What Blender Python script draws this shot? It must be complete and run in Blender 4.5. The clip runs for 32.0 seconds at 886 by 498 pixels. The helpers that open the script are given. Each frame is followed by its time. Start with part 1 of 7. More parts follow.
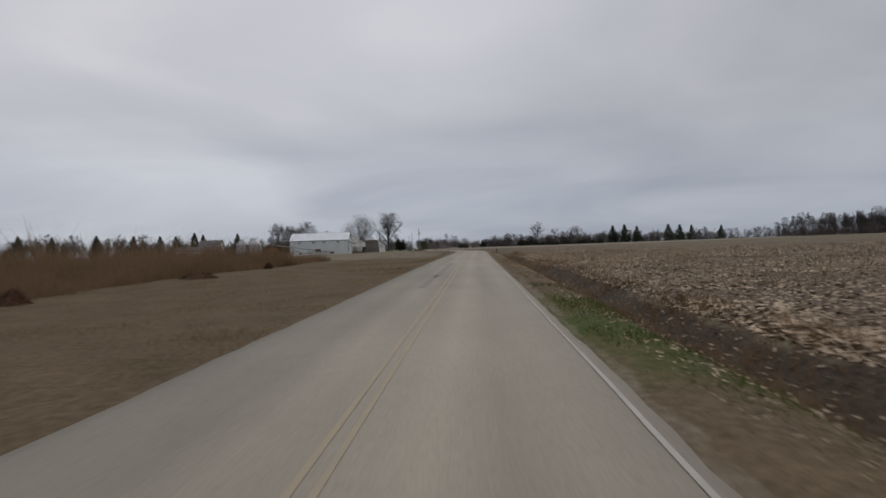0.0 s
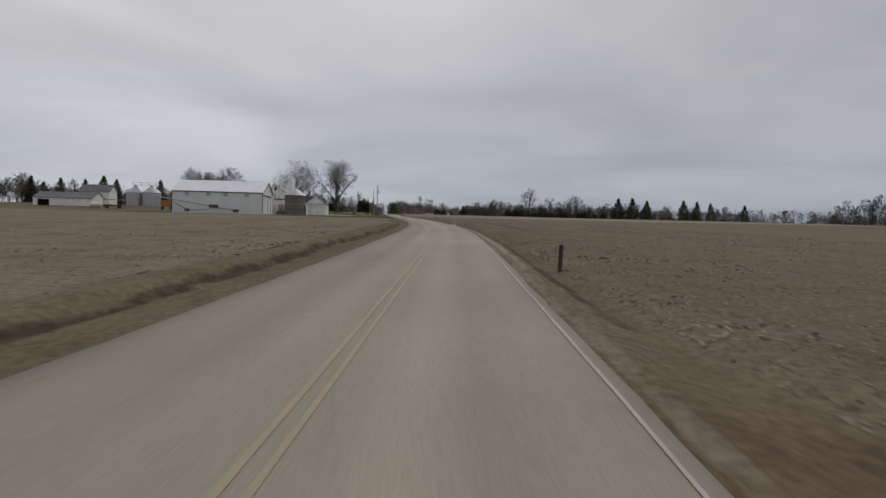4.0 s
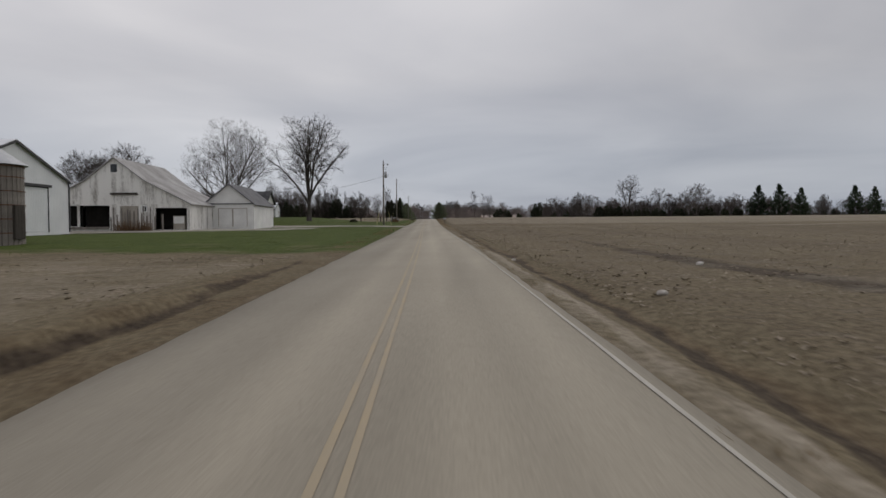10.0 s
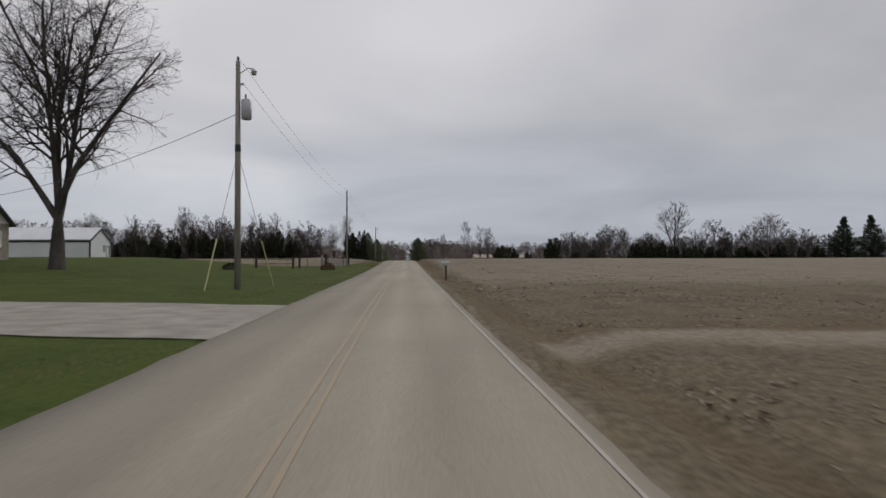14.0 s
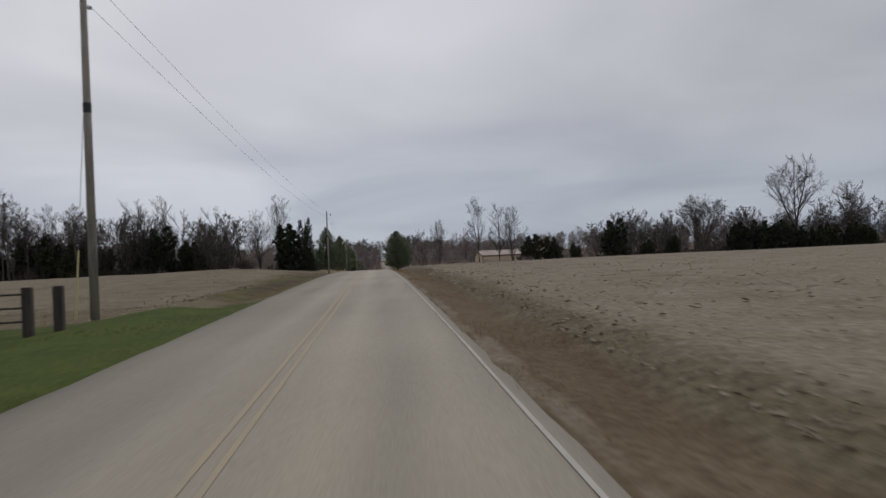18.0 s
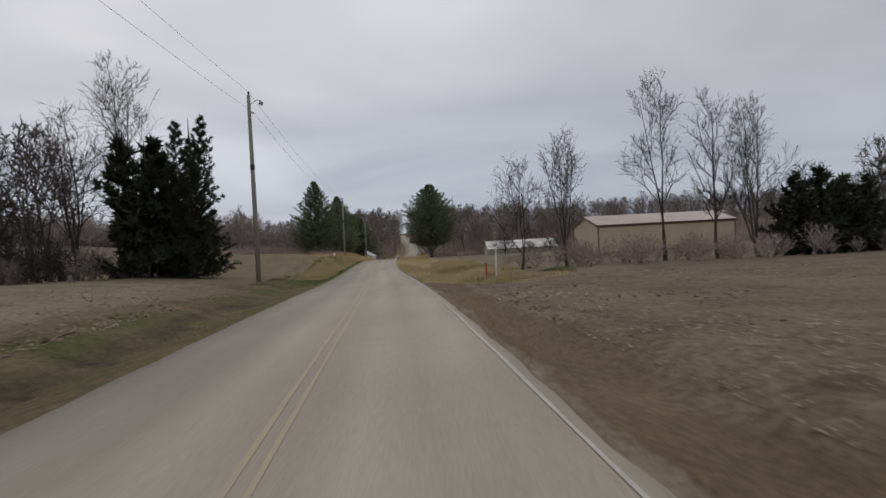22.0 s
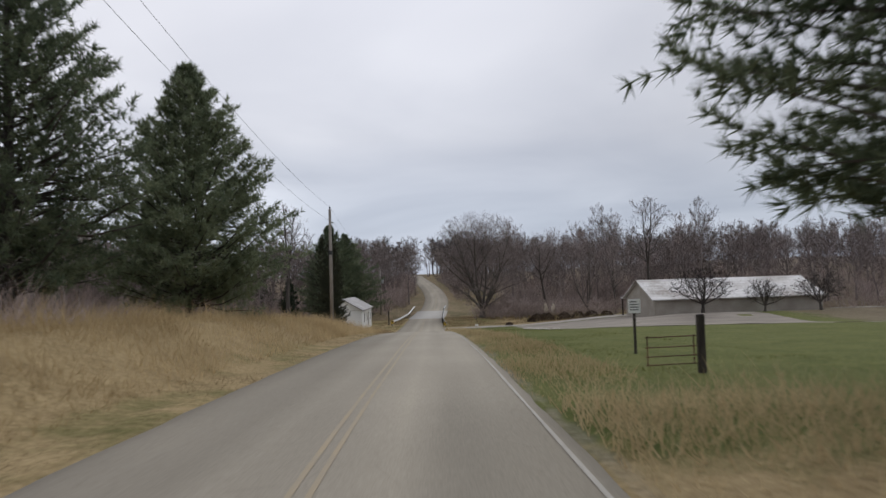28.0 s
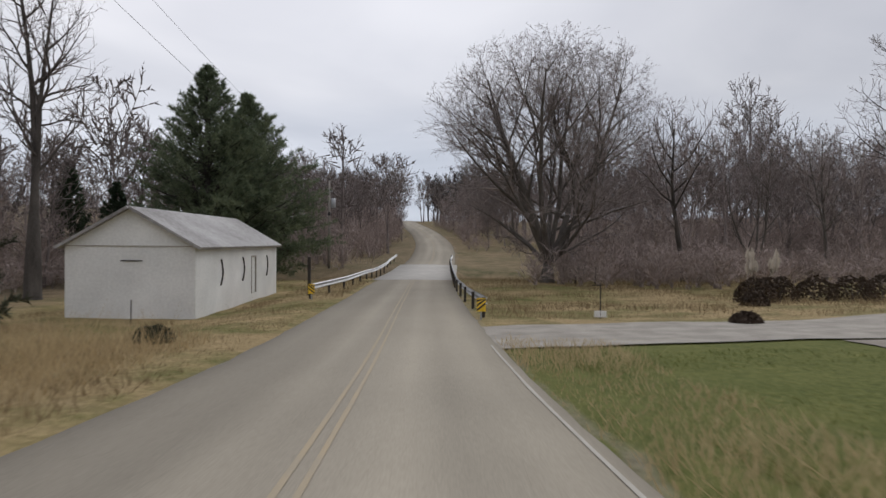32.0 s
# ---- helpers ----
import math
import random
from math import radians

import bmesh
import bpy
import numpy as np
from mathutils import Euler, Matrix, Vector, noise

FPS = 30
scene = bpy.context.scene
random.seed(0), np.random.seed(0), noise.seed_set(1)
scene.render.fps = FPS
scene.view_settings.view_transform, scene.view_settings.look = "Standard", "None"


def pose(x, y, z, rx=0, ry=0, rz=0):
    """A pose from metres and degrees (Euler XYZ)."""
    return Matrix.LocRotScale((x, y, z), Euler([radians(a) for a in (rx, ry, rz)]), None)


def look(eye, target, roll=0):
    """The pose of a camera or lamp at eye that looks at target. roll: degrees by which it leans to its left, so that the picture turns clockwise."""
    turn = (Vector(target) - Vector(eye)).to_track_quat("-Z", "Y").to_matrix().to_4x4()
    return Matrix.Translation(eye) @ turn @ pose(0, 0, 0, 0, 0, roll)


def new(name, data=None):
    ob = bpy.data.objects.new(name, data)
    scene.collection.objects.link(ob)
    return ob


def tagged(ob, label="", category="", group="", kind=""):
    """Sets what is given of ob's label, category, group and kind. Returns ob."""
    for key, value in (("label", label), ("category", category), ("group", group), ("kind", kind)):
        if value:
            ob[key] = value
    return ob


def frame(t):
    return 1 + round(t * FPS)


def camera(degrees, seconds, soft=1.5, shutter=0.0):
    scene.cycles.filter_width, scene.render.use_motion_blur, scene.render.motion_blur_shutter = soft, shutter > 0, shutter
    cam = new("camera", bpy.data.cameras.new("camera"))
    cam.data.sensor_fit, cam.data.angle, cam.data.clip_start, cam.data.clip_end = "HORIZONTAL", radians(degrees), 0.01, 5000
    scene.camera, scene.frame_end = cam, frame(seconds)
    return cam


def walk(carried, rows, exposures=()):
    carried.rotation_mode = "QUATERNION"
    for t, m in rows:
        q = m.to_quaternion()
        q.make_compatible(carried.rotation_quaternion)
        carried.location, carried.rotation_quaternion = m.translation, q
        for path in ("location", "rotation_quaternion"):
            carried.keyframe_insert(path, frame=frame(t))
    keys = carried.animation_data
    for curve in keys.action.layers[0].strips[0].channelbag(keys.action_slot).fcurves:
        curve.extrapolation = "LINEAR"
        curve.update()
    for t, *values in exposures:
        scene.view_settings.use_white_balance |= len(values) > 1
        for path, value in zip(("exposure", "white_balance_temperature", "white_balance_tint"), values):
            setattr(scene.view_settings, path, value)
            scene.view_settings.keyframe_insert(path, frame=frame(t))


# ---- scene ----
# the drive: seconds, eye, yaw to the left, pitch up, roll
PATH = [
    (0, (0.00, 0.00, 0.00), -0.33, 0.82, -2.02),
    (0.5, (0.61, 12.35, 0.25), -1.48, -1.07, -0.64),
    (1, (1.25, 24.61, 0.55), -2.07, 0.08, -2.03),
    (1.5, (1.90, 36.76, 0.85), -1.30, -0.01, 0.00),
    (2, (2.56, 48.78, 1.14), -1.31, -0.20, 1.14),
    (2.5, (3.20, 60.65, 1.37), -1.29, -1.11, 0.79),
    (4.5, (5.65, 107.48, 2.29), -2.32, -2.10, 1.45),
    (5, (6.11, 118.83, 2.52), -1.83, -2.26, 0.02),
    (5.5, (6.61, 130.11, 2.73), -0.40, -2.01, -2.89),
    (6, (7.05, 141.56, 2.98), -0.26, -2.31, -1.73),
    (6.5, (7.19, 153.32, 3.17), -0.48, -2.23, -1.26),
    (7, (7.23, 165.39, 3.35), 0.10, -1.35, 0.29),
    (7.5, (7.20, 177.46, 3.52), -0.07, -1.17, 0.21),
    (8, (7.05, 189.38, 3.61), 0.53, -1.05, 1.14),
    (8.5, (6.76, 200.88, 3.75), 0.81, -0.94, 0.75),
    (9, (6.47, 212.11, 3.93), 1.65, -0.68, 0.02),
    (9.5, (6.27, 222.97, 4.04), 2.21, -1.10, -0.53),
    (10, (5.75, 233.47, 4.29), 2.40, -1.85, -0.43),
    (10.5, (5.16, 244.37, 4.56), 2.35, -2.23, -0.77),
    (11, (4.57, 256.10, 4.77), 1.79, -0.75, -1.50),
    (11.5, (3.91, 267.84, 4.91), 1.08, -0.87, -1.67),
    (12, (3.22, 279.32, 5.02), 1.39, -1.12, -1.63),
    (12.5, (2.48, 290.54, 5.10), 1.19, -0.92, -2.08),
    (13, (1.80, 301.78, 5.22), 1.13, -0.12, -1.56),
    (13.5, (0.99, 312.56, 5.42), 0.54, 0.20, -0.02),
    (14, (0.40, 323.69, 5.69), 0.45, 1.31, -0.19),
    (14.5, (-0.32, 334.32, 5.99), 0.11, 2.17, -0.56),
    (16.5, (-2.55, 380.06, 6.54), -1.17, 1.66, -2.95),
    (17, (-3.34, 391.66, 6.74), -1.18, 1.53, -2.31),
    (17.5, (-4.07, 403.53, 6.95), -1.13, 1.70, -3.22),
    (18, (-4.76, 415.44, 7.23), -1.55, 1.10, -2.75),
    (18.5, (-5.51, 427.10, 7.53), -1.70, 1.16, -3.10),
    (19, (-6.35, 438.31, 7.86), -1.82, 0.42, -2.69),
    (19.5, (-7.26, 449.40, 8.04), -2.06, 0.69, -3.17),
    (20, (-8.10, 461.02, 8.17), -1.74, 0.59, -2.86),
    (20.5, (-8.92, 472.79, 8.29), -1.46, -0.15, -3.39),
    (21, (-9.68, 484.16, 8.38), -0.63, -0.56, -2.94),
    (21.5, (-10.42, 495.30, 8.39), -0.20, -0.84, -2.98),
    (22, (-11.20, 506.41, 8.37), -0.04, -1.10, -2.99),
    (22.5, (-12.04, 517.68, 8.34), 0.51, -0.47, -2.95),
    (23, (-12.88, 528.72, 8.08), 0.76, -0.21, -3.51),
    (23.5, (-13.91, 539.49, 7.77), 0.52, 0.10, -3.42),
    (24, (-15.12, 550.28, 7.45), 0.40, 0.20, -2.66),
    (24.5, (-16.33, 561.11, 7.13), 0.93, 1.69, -3.26),
    (25, (-17.55, 572.09, 6.78), 0.66, 1.32, -3.03),
    (25.5, (-18.42, 582.59, 6.58), 0.22, 0.60, -3.02),
    (27.5, (-20.37, 618.83, 6.42), 0.35, 2.75, -1.70),
    (28, (-20.67, 627.53, 6.35), 0.46, 2.74, -1.70),
    (28.5, (-20.96, 636.43, 6.22), 0.56, 2.21, -2.04),
    (29, (-21.26, 645.39, 5.89), 0.48, 1.03, -1.45),
    (29.5, (-21.55, 654.29, 5.57), 0.32, 0.89, -0.59),
    (30, (-21.81, 663.09, 5.26), 0.23, 0.37, 0.07),
    (30.5, (-22.12, 672.29, 4.96), 0.04, 0.46, 0.07),
    (31, (-22.38, 681.19, 4.47), -1.49, -2.44, 2.09),
    (31.5, (-22.61, 689.47, 3.83), 0.04, -2.71, 0.36),
    (32, (-22.86, 698.02, 3.12), -0.01, -0.60, 0.42),
]

def heading(yaw, pitch):
    a, b = radians(yaw), radians(pitch)
    return Vector((-math.sin(a) * math.cos(b), math.cos(a) * math.cos(b), math.sin(b)))


LENS = 64.0
cam = camera(LENS, 32.0, soft=1.5, shutter=0.2)
walk(cam, [(t, look(eye, Vector(eye) + 2 * heading(yaw, pitch), roll)) for t, eye, yaw, pitch, roll in PATH],
     exposures=[(0.0, -0.03, 6300, 10), (5.0, 0.0, 6480, 10), (14.0, 0.05, 6450, 10), (17.0, 0.03, 6280, 10), (20.0, 0.03, 6280, 10), (23.0, 0.17, 6350, 10), (25.0, 0.08, 6150, 10), (27.5, 0.42, 6450, 10), (28.0, 0.38, 6150, 10), (29.0, 0.06, 5950, 10), (30.0, 0.0, 6000, 10), (31.0, 0.17, 6350, 10), (32.0, 0.45, 6250, 10)])

# ---- world and light: overcast winter day ----
world = bpy.data.worlds.new("overcast_sky")
scene.world = world
world.use_nodes = True
wn, wl = world.node_tree.nodes, world.node_tree.links
wn.clear()
w_out = wn.new("ShaderNodeOutputWorld")
w_bg = wn.new("ShaderNodeBackground")
w_sky = wn.new("ShaderNodeTexSky")
w_sky.sky_type = "NISHITA"
w_sky.sun_disc = False
w_sky.sun_elevation, w_sky.sun_rotation = radians(32), radians(-25)
w_dim = wn.new("ShaderNodeVectorMath")
w_dim.operation = "SCALE"
w_dim.inputs["Scale"].default_value = 0.05
w_co = wn.new("ShaderNodeTexCoord")
w_sep = wn.new("ShaderNodeSeparateXYZ")
# clouds as a flat deck: direction divided by its height
w_up = wn.new("ShaderNodeMath")
w_up.operation = "MAXIMUM"
w_up.inputs[1].default_value = 0.0
w_add = wn.new("ShaderNodeMath")
w_add.operation = "ADD"
w_add.inputs[1].default_value = 0.16
w_div = wn.new("ShaderNodeVectorMath")
w_div.operation = "DIVIDE"
w_comb = wn.new("ShaderNodeCombineXYZ")
w_noise = wn.new("ShaderNodeTexNoise")
w_noise.inputs["Scale"].default_value = 0.75
w_noise.inputs["Detail"].default_value = 5.0
w_noise.inputs["Roughness"].default_value = 0.45
w_noise.inputs["Distortion"].default_value = 0.5
w_ramp = wn.new("ShaderNodeValToRGB")
w_ramp.color_ramp.elements[0].position, w_ramp.color_ramp.elements[0].color = 0.3, (0.413, 0.418, 0.458, 1)
w_ramp.color_ramp.elements[1].position, w_ramp.color_ramp.elements[1].color = 0.7, (0.613, 0.602, 0.622, 1)
w_low = wn.new("ShaderNodeValToRGB")
w_low.color_ramp.elements[0].position, w_low.color_ramp.elements[0].color = 0.0, (0.74, 0.81, 0.89, 1)
w_low.color_ramp.elements[1].position, w_low.color_ramp.elements[1].color = 0.9, (1.45, 1.43, 1.42, 1)
for at, tone in ((0.09, (0.85, 0.9, 0.95, 1)), (0.2, (1.02, 1.02, 1.01, 1)), (0.35, (1.0, 1.0, 1.0, 1))):
    w_low.color_ramp.elements.new(at).color = tone
w_mul = wn.new("ShaderNodeMix")
w_mul.data_type, w_mul.blend_type = "RGBA", "MULTIPLY"
w_mul.inputs["Factor"].default_value = 1.0
w_sum = wn.new("ShaderNodeMix")
w_sum.data_type, w_sum.blend_type = "RGBA", "MIX"
w_sum.inputs["Factor"].default_value = 0.93
wl.new(w_co.outputs["Generated"], w_sep.inputs[0])
wl.new(w_sep.outputs["Z"], w_up.inputs[0])
wl.new(w_up.outputs[0], w_add.inputs[0])
for k in range(3):
    wl.new(w_add.outputs[0], w_comb.inputs[k])
wl.new(w_co.outputs["Generated"], w_div.inputs[0])
wl.new(w_comb.outputs[0], w_div.inputs[1])
wl.new(w_div.outputs[0], w_noise.inputs["Vector"])
wl.new(w_noise.outputs["Fac"], w_ramp.inputs[0])
wl.new(w_up.outputs[0], w_low.inputs[0])
wl.new(w_ramp.outputs["Color"], w_mul.inputs["A"])
wl.new(w_low.outputs["Color"], w_mul.inputs["B"])
wl.new(w_sky.outputs["Color"], w_dim.inputs[0])
wl.new(w_dim.outputs[0], w_sum.inputs["A"])
wl.new(w_mul.outputs["Result"], w_sum.inputs["B"])
# the cloud is thinner and brighter towards the hidden sun, ahead and to the left
w_dot, w_glow, w_lit = wn.new("ShaderNodeVectorMath"), wn.new("ShaderNodeMapRange"), wn.new("ShaderNodeVectorMath")
w_dot.operation, w_lit.operation = "DOT_PRODUCT", "SCALE"
w_dot.inputs[1].default_value = Vector((-0.32, 0.9, 0.33)).normalized()
w_glow.interpolation_type = "SMOOTHSTEP"
for key, value in (("From Min", 0.72), ("From Max", 1.0), ("To Min", 0.87), ("To Max", 1.06)):
    w_glow.inputs[key].default_value = value
wl.new(w_co.outputs["Generated"], w_dot.inputs[0])
wl.new(w_dot.outputs["Value"], w_glow.inputs["Value"])
wl.new(w_sum.outputs["Result"], w_lit.inputs[0])
wl.new(w_glow.outputs["Result"], w_lit.inputs["Scale"])
wl.new(w_lit.outputs["Vector"], w_bg.inputs["Color"])
w_bg.inputs["Strength"].default_value = 1.0
wl.new(w_bg.outputs[0], w_out.inputs[0])
sun = new("sun", bpy.data.lights.new("sun", "SUN"))
sun.data.energy, sun.data.angle, sun.data.color = 0.7, radians(40), (1.0, 0.96, 0.9)
sun.matrix_world = look((0, 0, 100), (-35, -75, 45))


# ---- materials ----
def material(name, low, high, scale=3.0, rough=0.9, fine=40.0, bump=0.3, depth=0.02, metal=0.0, stretch=(1, 1, 1), per_object=0.0, spread=(0.35, 0.65), coord="Object"):
    m = bpy.data.materials.new(name)
    m.use_nodes = True
    n, l = m.node_tree.nodes, m.node_tree.links
    b = n["Principled BSDF"]
    co, mp = n.new("ShaderNodeTexCoord"), n.new("ShaderNodeMapping")
    mp.inputs["Scale"].default_value = stretch
    l.new(co.outputs[coord], mp.inputs["Vector"])
    big, small = n.new("ShaderNodeTexNoise"), n.new("ShaderNodeTexNoise")
    big.inputs["Scale"].default_value, big.inputs["Detail"].default_value = scale, 4
    small.inputs["Scale"].default_value, small.inputs["Detail"].default_value = fine, 3
    l.new(mp.outputs[0], big.inputs["Vector"])
    l.new(mp.outputs[0], small.inputs["Vector"])
    mixf = n.new("ShaderNodeMix")
    mixf.inputs["Factor"].default_value = 0.4
    l.new(big.outputs["Fac"], mixf.inputs["A"])
    l.new(small.outputs["Fac"], mixf.inputs["B"])
    last = mixf.outputs["Result"]
    if per_object:
        info, add = n.new("ShaderNodeObjectInfo"), n.new("ShaderNodeMath")
        add.operation = "MULTIPLY_ADD"
        add.inputs[1].default_value, add.inputs[2].default_value = per_object, -per_object / 2
        l.new(info.outputs["Random"], add.inputs[0])
        s = n.new("ShaderNodeMath")
        l.new(add.outputs[0], s.inputs[0])
        l.new(last, s.inputs[1])
        last = s.outputs[0]
    ramp = n.new("ShaderNodeValToRGB")
    ramp.color_ramp.elements[0].position, ramp.color_ramp.elements[0].color = spread[0], (*low, 1)
    ramp.color_ramp.elements[1].position, ramp.color_ramp.elements[1].color = spread[1], (*high, 1)
    l.new(last, ramp.inputs[0])
    l.new(ramp.outputs["Color"], b.inputs["Base Color"])
    b.inputs["Roughness"].default_value, b.inputs["Metallic"].default_value = rough, metal
    if rough > 0.6:
        b.inputs["Specular IOR Level"].default_value = 0.25
    if bump:
        bp = n.new("ShaderNodeBump")
        bp.inputs["Strength"].default_value, bp.inputs["Distance"].default_value = bump, depth
        l.new(mixf.outputs["Result"], bp.inputs["Height"])
        l.new(bp.outputs[0], b.inputs["Normal"])
    return m


def ribbed(m, axis, per_metre, depth=0.02):
    """Adds the standing ribs of sheet metal or boards to a material's relief."""
    n, l = m.node_tree.nodes, m.node_tree.links
    b = n["Principled BSDF"]
    co, wave, bp = n.new("ShaderNodeTexCoord"), n.new("ShaderNodeTexWave"), n.new("ShaderNodeBump")
    wave.bands_direction = axis
    wave.inputs["Scale"].default_value = per_metre * 0.314
    l.new(co.outputs["Object"], wave.inputs["Vector"])
    l.new(wave.outputs["Fac"], bp.inputs["Height"])
    bp.inputs["Strength"].default_value, bp.inputs["Distance"].default_value = 0.6, depth
    if b.inputs["Normal"].links:
        l.new(b.inputs["Normal"].links[0].from_socket, bp.inputs["Normal"])
    l.new(bp.outputs[0], b.inputs["Normal"])
    return m


M_BARK = material("bark_grey", (0.05, 0.044, 0.039), (0.13, 0.115, 0.1), 2.0, 0.95, 25, 0.5, 0.03, stretch=(1, 1, 0.3), per_object=0.25)
M_PALETWIG = material("grey_brown_twigs", (0.135, 0.114, 0.105), (0.32, 0.27, 0.248), 0.6, 0.95, 5, 0, per_object=0.3)
M_TWIG = material("twigs_brown", (0.042, 0.036, 0.033), (0.105, 0.09, 0.082), 0.6, 0.95, 5, 0, per_object=0.3)
M_BIRCH = material("pale_bark", (0.2, 0.18, 0.16), (0.42, 0.4, 0.36), 3, 0.9, 20, 0.3)
M_PINE = material("pine_needles", (0.085, 0.115, 0.07), (0.235, 0.268, 0.158), 0.7, 0.8, 6, 0, per_object=0.15)
M_FARPINE = material("dark_pine_needles", (0.025, 0.04, 0.024), (0.075, 0.1, 0.055), 0.7, 0.8, 6, 0, per_object=0.15)
M_CEDAR = material("cedar_needles", (0.028, 0.034, 0.022), (0.078, 0.084, 0.05), 0.8, 0.85, 6, 0, per_object=0.2)
M_THICKET = material("thicket_twigs", (0.05, 0.042, 0.037), (0.12, 0.097, 0.084), 0.08, 0.95, 2, 0)
M_VALLEY = material("red_brown_brush_twigs", (0.2, 0.16, 0.144), (0.45, 0.37, 0.33), 0.08, 0.95, 2, 0)
M_LEAFHEAP = material("rusty_dead_leaves", (0.05, 0.027, 0.016), (0.14, 0.072, 0.04), 3.0, 0.95, 18, 0.6, 0.04)
M_STONE = material("pale_field_stone", (0.4, 0.37, 0.33), (0.62, 0.58, 0.53), 3.0, 0.85, 18, 0.5, 0.02)
M_ROAD = material("worn_asphalt", (0.245, 0.22, 0.174), (0.395, 0.354, 0.281), 0.7, 0.9, 60, 0.4, 0.006, stretch=(1, 0.05, 1), spread=(0.25, 0.75))
M_YELLOW = material("faded_yellow_paint", (0.325, 0.282, 0.21), (0.38, 0.306, 0.198), 1.2, 0.8, 30, 0.2, 0.004)
M_WHITEL = material("faded_white_paint", (0.34, 0.318, 0.268), (0.44, 0.415, 0.36), 1.2, 0.8, 30, 0.2, 0.004)
M_PATCH = material("dark_tar_patch", (0.165, 0.155, 0.132), (0.28, 0.26, 0.217), 2, 0.85, 30, 0.3, 0.004)
M_GRAVEL = material("pale_gravel", (0.22, 0.2, 0.17), (0.38, 0.35, 0.3), 1.2, 0.95, 30, 0.8, 0.03)
M_DIRT = material("packed_brown_gravel", (0.17, 0.148, 0.12), (0.31, 0.275, 0.228), 0.5, 0.95, 14, 0.6, 0.03, stretch=(0.35, 1, 1))
M_CONC = material("concrete", (0.36, 0.34, 0.31), (0.48, 0.46, 0.42), 1.0, 0.9, 30, 0.3, 0.01)
M_POLE = material("weathered_pole_wood", (0.17, 0.152, 0.132), (0.33, 0.3, 0.265), 2, 0.9, 30, 0.4, 0.01, stretch=(4, 4, 0.4))
M_DARKW = material("dark_creosote_wood", (0.03, 0.026, 0.022), (0.08, 0.068, 0.058), 2, 0.9, 20, 0.4, 0.01, stretch=(3, 3, 0.4))
M_WIRE = material("wire_grey", (0.05, 0.05, 0.055), (0.1, 0.1, 0.11), 2, 0.5, 10, 0)
M_STEEL = material("galvanised_steel", (0.32, 0.33, 0.34), (0.48, 0.49, 0.5), 2.5, 0.45, 30, 0.1, 0.004, metal=0.6)
M_WHITEM = ribbed(material("white_painted_metal_siding", (0.62, 0.64, 0.64), (0.74, 0.755, 0.75), 0.4, 0.5, 8, 0.05, 0.004), "X", 3.3, 0.02)
M_ROOFW = ribbed(material("white_metal_roof", (0.62, 0.63, 0.65), (0.78, 0.79, 0.81), 0.4, 0.45, 6, 0.05, 0.004), "X", 3.3, 0.02)
M_TRIM = material("black_trim", (0.012, 0.012, 0.013), (0.03, 0.03, 0.032), 2, 0.6, 20, 0)
M_OLDWHITE = material("peeling_white_boards", (0.24, 0.22, 0.19), (0.78, 0.77, 0.73), 0.5, 0.9, 7, 0.5, 0.02, stretch=(3, 3, 0.35), spread=(0.34, 0.5))
M_OLDROOF = material("rusted_grey_roof", (0.2, 0.19, 0.18), (0.42, 0.41, 0.4), 0.35, 0.7, 5, 0.3, 0.02, stretch=(1, 1, 1))
M_WBOARD = material("white_painted_boards", (0.64, 0.64, 0.615), (0.82, 0.82, 0.79), 0.5, 0.75, 9, 0.15, 0.008)
M_SHINGLE = material("grey_shingles", (0.11, 0.11, 0.115), (0.2, 0.2, 0.205), 1.0, 0.95, 12, 0.5, 0.02)
M_DARKSH = material("charcoal_shingles", (0.06, 0.06, 0.065), (0.12, 0.12, 0.125), 1.0, 0.95, 12, 0.5, 0.02)
M_BRICK = material("tan_brick", (0.2, 0.175, 0.14), (0.33, 0.295, 0.245), 2, 0.9, 18, 0.3, 0.01)
M_CRIB = material("grey_brown_crib_boards", (0.14, 0.125, 0.11), (0.3, 0.27, 0.24), 0.8, 0.9, 8, 0.4, 0.02, stretch=(3, 3, 0.4))
M_GLASS = material("dark_window_glass", (0.02, 0.022, 0.025), (0.05, 0.055, 0.06), 1, 0.08, 6, 0)
M_TAN = ribbed(material("tan_metal_siding", (0.5, 0.395, 0.275), (0.6, 0.485, 0.345), 0.4, 0.6, 8, 0.1, 0.004), "X", 3.3, 0.02)
M_BROWN = ribbed(material("brown_metal_roof", (0.11, 0.065, 0.045), (0.19, 0.115, 0.08), 0.5, 0.55, 8, 0.1, 0.004), "X", 3.3, 0.02)
M_BLOCK = material("weathered_block_wall", (0.3, 0.27, 0.225), (0.45, 0.415, 0.36), 0.7, 0.9, 10, 0.3, 0.01)
M_SHEETROOF = ribbed(material("stained_sheet_roof", (0.28, 0.25, 0.22), (0.6, 0.59, 0.57), 0.35, 0.6, 5, 0.2, 0.01, spread=(0.38, 0.56)), "X", 1.5, 0.03)
# shade inside the open bays, put into a near-black colour
M_BAYSHADE = material("painted_bay_shade", (0.008, 0.007, 0.006), (0.02, 0.018, 0.016), 1, 0.95, 6, 0)
M_RED = material("red_paint", (0.38, 0.03, 0.025), (0.5, 0.05, 0.035), 3, 0.5, 20, 0)
M_WHITEP = material("white_plastic", (0.66, 0.66, 0.65), (0.8, 0.8, 0.78), 3, 0.5, 20, 0)
M_YELP = material("yellow_plastic", (0.55, 0.5, 0.22), (0.68, 0.62, 0.32), 3, 0.5, 20, 0)
